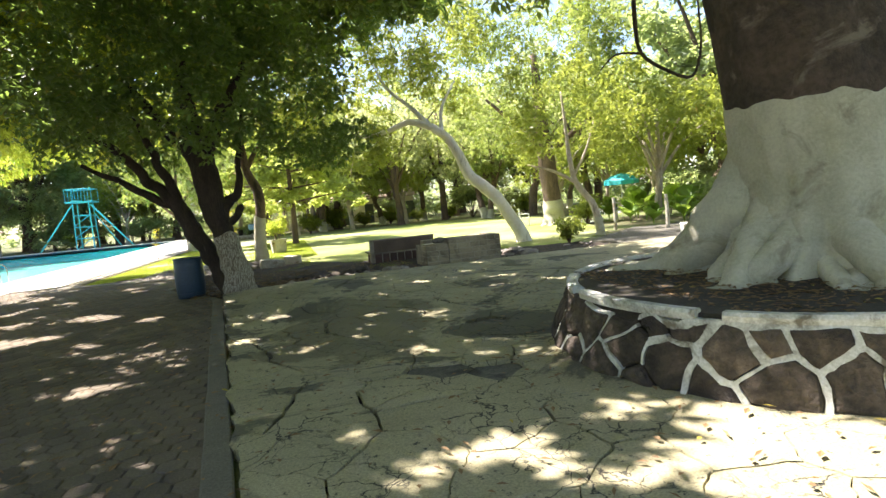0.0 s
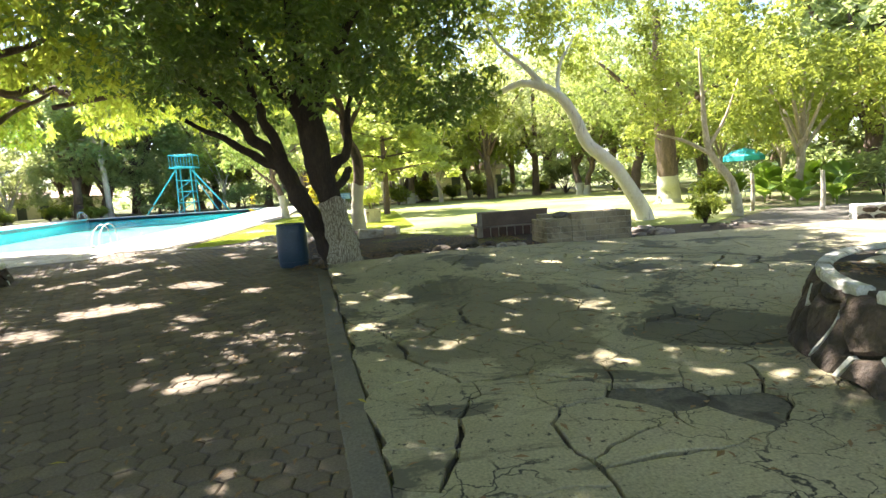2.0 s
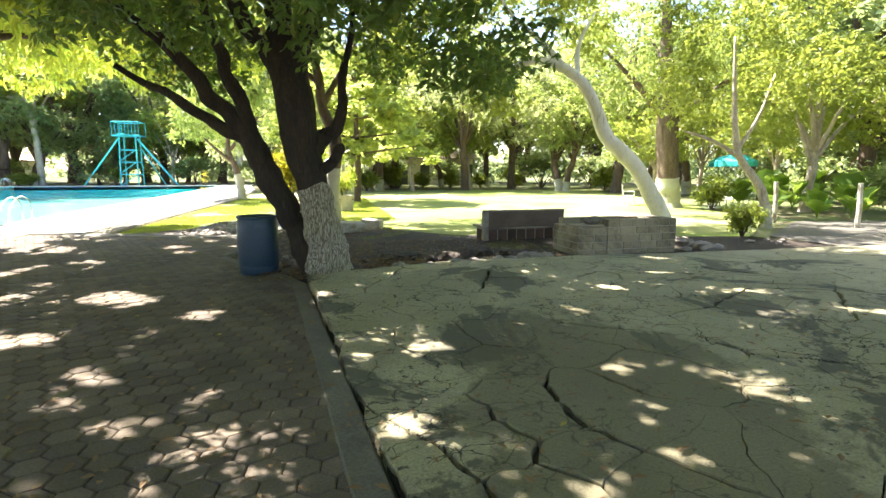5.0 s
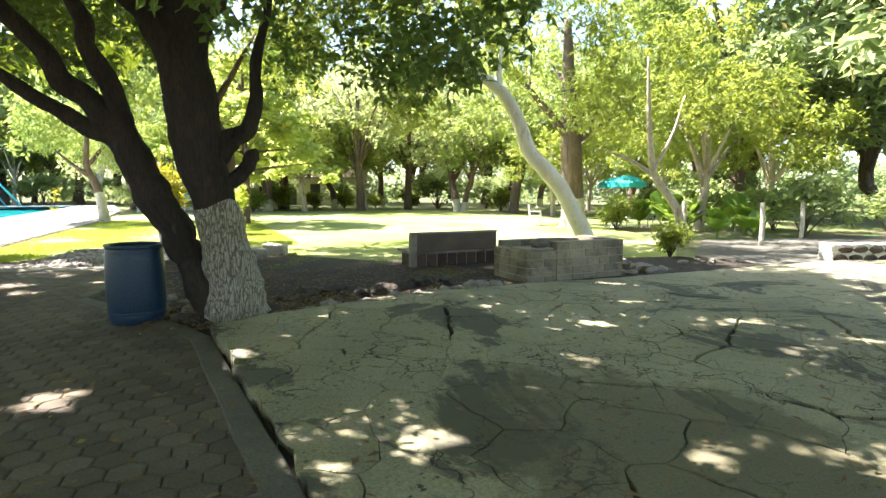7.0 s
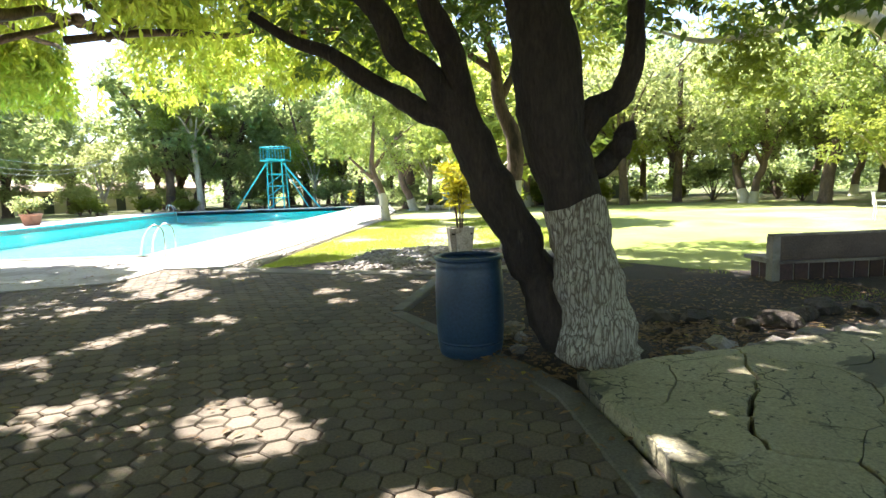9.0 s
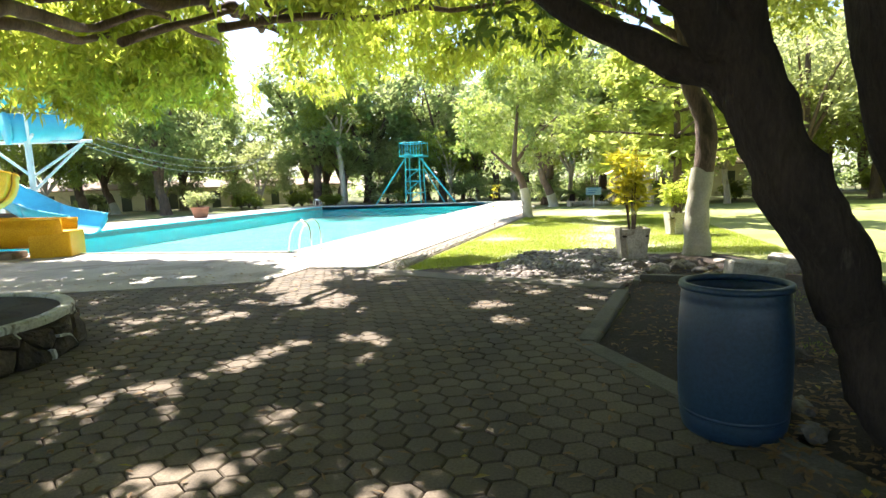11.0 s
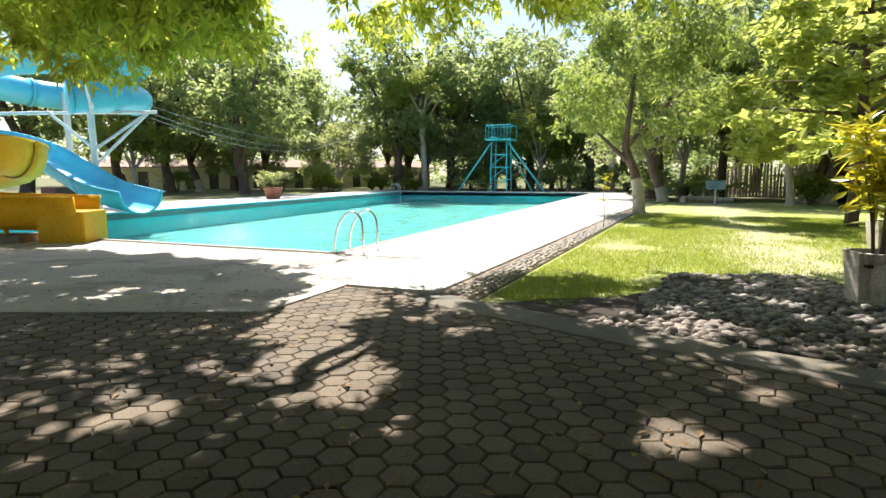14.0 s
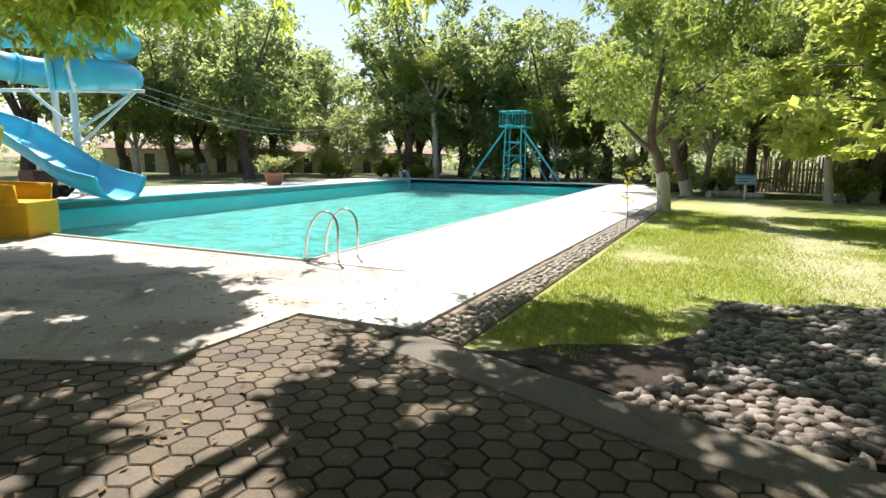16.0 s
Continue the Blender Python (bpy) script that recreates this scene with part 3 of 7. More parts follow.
pool = thing("pool", (0, 0, 0), "turquoise painted swimming pool sunk into a pale deck", "pool", kind="structure")
WATER = -0.21
fb = bmesh.new()
fb.faces.new([fb.verts.new((*p, -0.9)) for p in POOL])
part("pool_floor", fb, M_POOL, pool)
for i in range(4):
    a, b = POOL[i], POOL[(i + 1) % 4]
    wb = bmesh.new()
    wb.faces.new([wb.verts.new(q) for q in ((*a, -1.5), (*b, -1.5), (*b, 0.03), (*a, 0.03))])
    part("pool_wall", wb, M_POOLWALL, pool)
wb = bmesh.new()
wb.faces.new([wb.verts.new((*p, WATER)) for p in POOL])
water = part("pool_water", wb, M_WATER)
tagged(water, "clear rippled pool water over turquoise paint", "water", kind="structure")
# dark tile bands along the far wall, just under the coping
for k in range(9):
    x = -25.3 + 1.75 * k
    part("lane_tile", box_bm(x, x + 0.9, 57.52, 57.59, -0.10, -0.05), M_NAVY, pool)

# the deck round the pool, as slabs butted end to end
deck = thing("deck", (0, 0, 0), "sunlit pale concrete deck round the pool", "deck", kind="structure")
DZ = 0.03
def deck_edge(y):
    return -6.62 + (y - 19.4) * 0.055
part("deck_slab", prism_bm([(-7.9, 19.3), (deck_edge(19.3), 19.3), (deck_edge(21.7), 21.7), (-7.9, 21.7)], -0.25, DZ), M_DECK, deck)
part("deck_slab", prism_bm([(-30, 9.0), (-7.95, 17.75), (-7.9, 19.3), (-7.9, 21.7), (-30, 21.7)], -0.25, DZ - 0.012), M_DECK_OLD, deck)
part("deck_slab", prism_bm([(-9.6, 21.7), (deck_edge(21.7), 21.7), (deck_edge(40), 40), (deck_edge(46) - 0.4, 46), (-7.2, 57.6), (-9.6, 57.6)], -0.25, DZ), M_DECK, deck)
part("deck_slab", prism_bm([(-26.2, 57.6), (-7.2, 57.6), (-7.2, 60.2), (-30.5, 60.2)], -0.25, DZ), M_DECK, deck)
part("deck_slab", prism_bm([(-30, 21.7), (-23.2, 21.7), (-26.2, 57.6), (-30.5, 60.2)], -0.25, DZ), M_DECK, deck)
# a rounded coping along the pool's rim
for i, (a, b) in enumerate(zip(POOL, POOL[1:] + POOL[:1])):
    part("coping", tube_bm([(*a, DZ - 0.005, 0.035), (*b, DZ - 0.005, 0.035)], segs=8, steps=2), M_DECK if i < 2 or i == 3 else M_POOLWALL, deck)
# the broken outer edge of the deck beside the lawn
edge = wobble([(deck_edge(y), y) for y in (19.3, 25, 32, 40)], 0.5, 0.05, 3)
part("deck_rim", kerb_bm([(x + 0.003, y) for x, y in edge], 0.1, -0.3, DZ - 0.025, 0.02), M_DECKSIDE, deck)
gut = wobble([(deck_edge(y) + 0.11, y) for y in (19.3, 25, 32, 38)], 0.4, 0.03, 5)
gutter = part("gutter_kerb", kerb_bm(gut, 0.4, -0.2, -0.015, 0.02), M_DECKSIDE)
tagged(gutter, "weathered cobbled gutter kerb beside the pool deck", "kerb", kind="structure")

# beds: soil under the hexagon paving, round the trees, lawn, bare path
bed = part("pavement", prism_bm([(-30, -12), (0.9, -12), (-0.55, 4.0), (-1.35, 12.3), (-2.75, 14.7), (-2.2, 17.5), (-4.2, 18.35), (-6.6, 19.3), (-7.9, 19.3), (-7.95, 17.75), (-30, 9.0)], -0.3, -0.028), M_JOINT)
tagged(bed, "grey-brown hexagonal concrete paving with fallen leaves", "pavement", kind="structure")
soil = part("soil_bed", prism_bm([(-1.2, 11.9), (0.2, 11.9), (3.0, 13.2), (9.5, 13.2), (9.0, 15.6), (4.0, 16.6), (2.0, 17.5), (0.6, 19.2), (-0.2, 21.6), (-1.4, 19.9), (-2.15, 18.0), (-2.2, 17.0), (-2.72, 14.7)], -0.3, -0.03), M_SOIL)
tagged(soil, "dark leaf-strewn soil bed round the tree", "soil", kind="structure")
lawn = part("lawn", prism_bm([(-6.1, 19.2), (-4.4, 18.6), (-1.6, 21.0), (0.6, 19.4), (2.1, 17.6), (4.1, 16.7), (9.0, 15.7), (12, 18.5), (15.5, 27), (19, 44), (2, 46), (-4.3, 46), (-5.0, 40)], -0.25, -0.05), M_LAWN)
tagged(lawn, "patchy sunlit green lawn with dry spots", "lawn", kind="structure")
side = part("side_path", prism_bm([(5.6, 12.9), (40, 9), (40, 15), (13, 18.4), (9.4, 15.5), (9.5, 13.6)], -0.25, -0.02), M_SUNKEN)
tagged(side, "dark broken path leading past the low wall", "path", kind="structure")

# kerbs
KERB = [(1.35, -12.0), (-0.24, 0.0), (-0.76, 5.2), (-1.44, 12.0), (-1.62, 12.45), (-2.9, 14.75)]
k1 = part("kerb", kerb_bm(wobble(KERB, 0.4, 0.015, 1), 0.2, -0.2, 0.012), M_KERB)
tagged(k1, "low concrete kerb between paving and broken slab", "kerb", kind="structure")
k2 = part("kerb", kerb_bm(wobble([(-2.88, 14.85), (-2.36, 17.35)], 0.4, 0.015, 2), 0.17, -0.2, 0.022), M_KERB)
tagged(k2, "low concrete kerb along the soil bed", "kerb", kind="structure")
k3 = part("kerb", kerb_bm(wobble([(-6.6, 19.3), (-4.2, 18.45), (-2.2, 17.95)], 0.4, 0.03, 3), 0.5, -0.2, 0.016), M_KERB)
tagged(k3, "smooth concrete strip between paving and cobbles", "kerb", kind="structure")

# ---- trees ----
def limb_mesh(limbs, material, name, segs=9, rough=0.12, steps=4, freq=3.0):
    bm = bmesh.new()
    for pts in limbs:
        tube_bm(pts, segs=segs, bm=bm, rough=rough, steps=steps, freq=freq)
    me = bpy.data.meshes.new(name)
    bm.to_mesh(me)
    bm.free()
    me.materials.append(material)
    me.polygons.foreach_set("use_smooth", [True] * len(me.polygons))
    return me


def wash_mesh(pts, height, material, proud=0.022, segs=14, rough=0.1, freq=3.0):
    """The painted foot of a trunk: the trunk's line up to a ragged height, slightly proud."""
    L = smooth_line(pts, 6)
    keep = [r for r in L if r[2] <= height]
    rows = [(r[0], r[1], r[2], r[3] + proud) for r in keep]
    bm = tube_bm(rows, segs=segs, rough=rough, steps=2, freq=freq, caps=False)
    top = max(v.co.z for v in bm.verts)
    for v in bm.verts:
        if v.co.z > top - 0.08:
            v.co.z += 0.10 * noise.noise(v.co * 5)
    me = bpy.data.meshes.new("whitewash")
    bm.to_mesh(me)
    bm.free()
    me.materials.append(material)
    me.polygons.foreach_set("use_smooth", [True] * len(me.polygons))
    return me


def crooked(points, amount):
    """The same limb with kinks between its points, as boughs grow."""
    out = [points[0]]
    for p, q in zip(points, points[1:]):
        for f in (0.33, 0.67):
            m = [a + (b - a) * f for a, b in zip(p, q)]
            w = noise.noise_vector(Vector(m[:3]) * 2.7) * amount
            out.append((m[0] + w.x, m[1] + w.y, m[2] + w.z, m[3]))
        out.append(q)
    return out


def tree(at, trunk, limbs, crown, label, bark, wash=0.0, wash_mat=None, group="", segs=14, rough=0.12, freq=3.0, limb_steps=4, crook=0.0):
    """A tree at (x, y, z): its trunk and limbs in local (x, y, z, r) points; crown: ready leaf meshes."""
    t = thing("tree", at, label, "tree", group)
    put("trunk", limb_mesh([trunk], bark, "trunk", segs, rough, 6, freq), t)
    if wash:
        put("whitewash", wash_mesh(trunk, wash, wash_mat or M_WHITEWASH, segs=segs, rough=rough, freq=freq), t, "chalky white painted trunk foot")
    for l in limbs:
        put("limb", limb_mesh([crooked(l, crook) if crook else l], bark, "limb", 8, rough, limb_steps, freq), t)
    for c in crown:
        put("crown", c, t)
    return t


def random_tree(rng, height, spread, trunk_r, bark, leaf, count, leaf_len, leaf_w, droop=0.5, clear=0.35, lean=0.0, clumps=16, label="", wash=0.0, flat=0.75, group="park trees", tufts=5, forks=6, puff=1.0):
    """A tree with a bent trunk, forking limbs and a loose crown of clumps at their ends."""
    bend = rng.normal(scale=0.25, size=2) * height * 0.12
    h0 = height * clear
    trunk = [(0, 0, -0.1, trunk_r * 1.5), (0.02, 0, 0.25, trunk_r * 1.12), (lean * 0.3 + bend[0] * 0.3, bend[1] * 0.3, h0 * 0.55, trunk_r * 0.95), (lean * 0.7 + bend[0], bend[1], h0, trunk_r * 0.85), (lean + bend[0] * 1.2, bend[1] * 1.2, height * 0.72, trunk_r * 0.4)]
    limbs, cs, ss = [], [], []
    for k in range(forks):
        a = 2 * math.pi * (k + rng.random() * 0.6) / forks
        zz = h0 * (0.8 + 0.5 * rng.random())
        reach = spread * (0.55 + 0.4 * rng.random())
        top = height * (0.55 + 0.35 * rng.random())
        x0, y0 = lean * 0.7 + bend[0], bend[1]
        ex, ey = x0 + reach * math.cos(a), y0 + reach * math.sin(a)
        limbs.append([(x0, y0, zz, trunk_r * 0.5), (x0 + (ex - x0) * 0.45, y0 + (ey - y0) * 0.45, zz + (top - zz) * 0.6, trunk_r * 0.32), (ex, ey, top, trunk_r * 0.1)])
        cs.append((ex, ey, top))
        ss.append(spread * (0.28 + 0.2 * rng.random()) * puff)
    for k in range(clumps):
        a, q = rng.random() * 2 * math.pi, math.sqrt(rng.random()) * spread * 0.85
        z = height * (clear + 0.12 + (0.95 - clear - 0.12) * rng.random() * (1 - 0.45 * (q / spread)))
        cs.append((lean + bend[0] + q * math.cos(a), bend[1] + q * math.sin(a), z))
        ss.append(spread * (0.2 + 0.2 * rng.random()) * puff)
    S = np.repeat(np.array(ss)[:, None], 3, 1) * (1, 1, flat)
    crown = leaf_mesh("crown", cs, S, count, leaf_len, leaf_w, leaf, droop, rng, tufts=tufts)
    t = thing("tree", (0, 0, 0), label, "tree", group)
    put("trunk", limb_mesh([trunk], bark, "trunk", 10, 0.12, 5), t)
    if wash:
        put("whitewash", wash_mesh(trunk, wash, M_WHITEWASH, segs=10), t, "chalky white painted trunk foot")
    for l in limbs:
        put("limb", limb_mesh([l], bark, "limb", 6, 0.12, 3), t)
    put("crown", crown, t)
    return t


def plant_copies(first, places, rng, lo=0.85, hi=1.2):
    """The first at places[0], copies at the others, each turned and sized a little."""
    for i, (x, y) in enumerate(places):
        m = pose(x, y, GZ, 0, 0, rng.random() * 360)
        s = lo + (hi - lo) * rng.random()
        first.scale = (s, s, s)
        if i == len(places) - 1:
            first.matrix_basis = m @ Matrix.Diagonal((s, s, s, 1))
        else:
            copy_thing(first, m)


# the forked dark tree beside the drum
TX, TY = -0.95, 12.45
def loc(points, ox, oy, oz=0.0):
    return [(x - ox, y - oy, z - oz, r) for x, y, z, r in points]
trunk_pts = loc([(-0.90, 12.42, -0.1, 0.42), (-0.93, 12.42, 0.12, 0.33), (-1.0, 12.42, 0.6, 0.255), (-1.14, 12.42, 1.3, 0.23), (-1.30, 12.42, 1.95, 0.25), (-1.37, 12.42, 2.6, 0.27), (-1.42, 12.42, 3.1, 0.24), (-1.55, 12.45, 3.9, 0.17), (-1.6, 12.5, 5.2, 0.09)], TX, TY)
limbs = [
    loc([(-1.12, 12.55, -0.05, 0.21), (-1.28, 12.58, 0.35, 0.19), (-1.5, 12.6, 0.85, 0.185), (-1.78, 12.6, 1.5, 0.18), (-1.95, 12.6, 1.9, 0.17), (-2.3, 12.5, 2.4, 0.12), (-2.8, 12.3, 3.0, 0.09), (-3.6, 12.0, 3.8, 0.05)], TX, TY),
    loc([(-1.88, 12.6, 1.85, 0.15), (-2.3, 12.7, 2.1, 0.10), (-2.8, 12.8, 2.4, 0.075), (-3.8, 12.9, 3.0, 0.04)], TX, TY),
    loc([(-1.98, 12.6, 1.95, 0.13), (-2.12, 12.4, 2.6, 0.10), (-2.35, 12.1, 3.3, 0.07), (-2.6, 11.6, 4.4, 0.04)], TX, TY),
    loc([(-1.34, 12.42, 2.75, 0.2), (-1.75, 12.4, 3.3, 0.14), (-2.2, 12.2, 3.9, 0.10), (-3.0, 11.8, 4.8, 0.05)], TX, TY),
    loc([(-1.42, 12.42, 3.0, 0.2), (-1.1, 12.4, 3.5, 0.15), (-0.75, 12.3, 4.1, 0.10), (-0.2, 12.0, 5.0, 0.05)], TX, TY),
    loc([(-1.18, 12.42, 1.75, 0.13), (-0.98, 12.38, 1.98, 0.12), (-0.8, 12.34, 2.12, 0.10), (-0.68, 12.3, 2.5, 0.075), (-0.6, 12.3, 3.2, 0.05), (-0.5, 12.2, 4.0, 0.03)], TX, TY),
    loc([(-1.12, 12.4, 1.5, 0.10), (-0.95, 12.33, 1.58, 0.085), (-0.8, 12.28, 1.72, 0.08), (-0.7, 12.25, 1.86, 0.07)], TX, TY),
]
r1 = np.random.default_rng(11)
cc, cs = [], []
for k in range(80):
    a, q = r1.random() * 2 * math.pi, math.sqrt(r1.random()) * 3.5
    z = 3.0 + (0.4 if q > 2.0 else 0.9) * r1.random() + (1 - (q / 3.9) ** 2) * 4.0 * r1.random()
    cc.append((q * math.cos(a) - 0.75, q * math.sin(a) - 0.5, z + max(0.0, -1.6 - q * math.cos(a)) * 0.6))
    cs.append(0.5 + 0.45 * r1.random())
for x, y, z in ((1.9, -1.5, 2.75), (2.3, -0.8, 2.95), (1.5, -2.2, 2.75), (2.6, -1.6, 3.2)):
    cc.append((x, y, z))
    cs.append(0.5)
S = np.repeat(np.array(cs)[:, None], 3, 1) * (1.2, 1.2, 0.75)
crown = leaf_mesh("crown", cc, S, 36000, 0.14, 0.062, M_LEAF_DARK, 0.6, r1, shell=0.15, tufts=6, stands=(TX, TY + 0.35, 0))
# a wide high leaf layer out of view, added to shade paving and slab
UP = [(7.5 * (r1.random() - 0.5) * 2 - 2.2, 6.5 * (r1.random() - 0.5) * 2 + 0.5, 6.8 + 2.4 * r1.random()) for _ in range(90)]
UP += [(0.6 + 4.0 * r1.random(), 1.4 + 3.8 * r1.random(), 6.9 + 1.6 * r1.random()) for _ in range(16)]
upper = leaf_mesh("crown", UP, [(1.0 + 0.5 * r1.random(), 1.0, 0.6) for _ in UP], 60000, 0.29, 0.13, M_LEAF_DARK, 0.5, r1, shell=0.1, tufts=6, stands=(TX, TY + 0.35, 0))
tree((TX, TY + 0.35, 0), trunk_pts, limbs, [crown, upper], "dark forked tree with whitewashed foot beside the drum", M_BARK, 1.32, M_WASHBARK, rough=0.2, freq=4.0, crook=0.10)

# the giant trunk in the round stone planter
BX, BY = 5.66, 4.48
RCX, RCY = 5.0, 4.45
def giant():
    t = thing("tree", (BX, BY, 0.4), "giant old tree with whitewashed buttress roots in a stone planter", "tree")
    lobes = [(2.75, 1.35, 0.15), (3.22, 0.75, 0.12), (3.55, 1.05, 0.13), (4.0, 0.85, 0.11), (4.35, 1.1, 0.14), (4.85, 0.8, 0.14), (5.5, 0.9, 0.2), (0.2, 1.0, 0.2), (1.1, 0.9, 0.2), (2.0, 0.9, 0.2)]
    N = 160
    def ring(z):
        f = max(0.0, 1 - z / 1.45)
        r0 = 0.80 + 0.02 * f - 0.012 * z
        out = []
        for k in range(N):
            a = 2 * math.pi * k / N
            r = r0
            w = a + 0.10 * noise.noise(Vector((math.cos(a) * 2, math.sin(a) * 2, z * 1.1)))
            for c, amp, wide in lobes:
                d = (w - c + math.pi) % (2 * math.pi) - math.pi
                r += 0.30 * amp * f ** 1.9 * math.exp(-(d / (wide + 0.05 * f)) ** 2) + 0.09 * max(0.0, 1 - z / 3.2) * math.exp(-(d / 0.2) ** 2)
            p = Vector((math.cos(a), math.sin(a), 0))
            r *= 1 + 0.05 * noise.noise(p * 2.2 + Vector((0, 0, z * 0.9))) + 0.022 * noise.noise(p * 6 + Vector((0, 0, z * 2.5))) + 0.01 * noise.noise(p * 16 + Vector((0, 0, z * 7)))
            lean = -0.13 * max(0, z - 0.9)
            out.append((r * math.cos(a) + lean, r * math.sin(a) + 0.10 * max(0, z - 0.9), z))
        return out
    def skin(zs, name, mat, proud=0.0, ragged=False):
        V, F = [], []
        for zi in zs:
            for x, y, z in ring(zi):
                g = 1 + proud / 0.8
                if ragged and zi == zs[-1]:
                    z += 0.16 * noise.noise(Vector((x * 1.6, y * 1.6, 3))) + 0.05 * noise.noise(Vector((x * 6, y * 6, 3)))
                V.append((x * g, y * g, z))
        for j in range(len(zs) - 1):
            for k in range(N):
                F.append((j * N + k, j * N + (k + 1) % N, (j + 1) * N + (k + 1) % N, (j + 1) * N + k))
        return put(name, mesh_of(name, V, F, mat, True), t)
    skin([i * 0.1 for i in range(0, 60)], "trunk", M_BARK_BIG)
    tagged(skin([i * 0.06 for i in range(0, 33)], "whitewash", M_WHITEWASH, 0.012, True), "chalky white painted roots and trunk foot")
    # roots: concave buttresses that run out low and wind over the soil
    for a, reach, rad, z, bend in ((2.12, 2.2, 0.33, 1.35, 0.2), (2.5, 2.25, 0.36, 1.5, -0.2), (2.85, 1.5, 0.17, 0.7, 0.3), (3.05, 1.9, 0.22, 1.05, 0.4), (3.25, 1.45, 0.13, 0.6, -0.45), (3.5, 1.75, 0.19, 0.9, -0.4), (3.72, 1.5, 0.12, 0.5, 0.4), (3.95, 1.65, 0.2, 0.95, 0.45), (4.12, 1.45, 0.12, 0.5, -0.4), (4.35, 1.55, 0.18, 0.8, -0.4), (4.55, 1.4, 0.12, 0.45, 0.35), (4.8, 1.5, 0.19, 0.75, 0.3), (5.2, 1.5, 0.2, 0.7, -0.2)):
        out, across = Vector((math.cos(a), math.sin(a), 0)), Vector((-math.sin(a), math.cos(a), 0))
        pts = [(*(out * q + across * bend * w).xy, zz, r) for q, w, zz, r in ((0.52, 0, z + 0.45, rad * 0.9), (0.72, 0.05, z * 0.78, rad), (0.95, 0.2, z * 0.52, rad * 0.95), (1.25, 0.55, z * 0.28 + 0.02, rad * 0.8), ((1.2 + reach) / 2, 0.9, 0.1, rad * 0.62), (reach, 0.7, 0.06, rad * 0.45), (reach + 0.3, 0.2, -0.04, rad * 0.2))]
        put("root", limb_mesh([pts], M_WHITEWASH, "root", 14, 0.2, 6, 4.0), t, "whitewashed surface root")
        side = [(*(out * q + across * (bend * w - 0.1 * bend * k)).xy, zz, r) for q, w, zz, r, k in ((1.1, 0.5, 0.22 * z, rad * 0.4, 0), (1.35, 0.2, 0.1, rad * 0.36, 2), (reach - 0.1, -0.4, 0.05, rad * 0.26, 4), (reach + 0.15, -0.7, -0.02, rad * 0.12, 5))]
        put("root", limb_mesh([side], M_WHITEWASH, "root", 10, 0.2, 5, 4.0), t, "thin whitewashed surface root")
    up = 5.85
    for pts in ([(-0.6, 0.5, up - 0.3, 0.65), (-1.2, 0.8, up + 1.5, 0.45), (-2.8, 1.7, up + 3.2, 0.3), (-5, 3.5, up + 4.2, 0.12)],
                [(-0.6, 0.5, up - 0.3, 0.6), (0.6, -0.4, up + 1.6, 0.4), (2.5, -2.5, up + 3.2, 0.2)],
                [(-0.6, 0.5, up - 0.3, 0.5), (0.4, 1.7, up + 1.4, 0.35), (1.2, 4.0, up + 2.8, 0.18)],
                [(0.35, -0.45, 2.0, 0.30), (0.62, -0.5, 2.7, 0.27), (0.5, -0.35, 3.5, 0.25), (0.0, 0.0, 4.8, 0.3)],
                [(-0.6, 1.2, 5.8, 0.10), (0.2, 2.8, 5.4, 0.06), (0.3, 3.45, 4.5, 0.04), (0.25, 3.45, 3.85, 0.034), (0.31, 3.41, 3.33, 0.03), (0.67, 3.27, 3.02, 0.027), (1.06, 3.15, 2.89, 0.024), (1.25, 3.14, 3.38, 0.018), (1.28, 3.2, 4.1, 0.014), (1.28, 3.2, 4.9, 0.01)],
                [(0.31, 3.41, 3.33, 0.022), (-0.09, 3.52, 3.34, 0.016), (-0.36, 3.58, 3.11, 0.01)]):
        put("limb", limb_mesh([pts], M_BARK_BIG, "limb", 12, 0.1), t)
    # the unseen crown overhead, spread wide to shade paving and slab
    r = np.random.default_rng(5)
    C = [(-2.6 + 8.6 * math.sqrt(r.random()) * math.cos(a), 0.9 + 7.6 * math.sqrt(r.random()) * math.sin(a), 6.4 + 3.6 * r.random()) for a in r.random(120) * 6.283]
    put("crown", leaf_mesh("crown", C, [(0.9 + 0.6 * r.random(),) * 3 for _ in C], 90000, 0.29, 0.12, M_LEAF_MID, 0.5, r, shell=0.15, tufts=6, stands=(BX, BY, 0.4)), t)
giant()

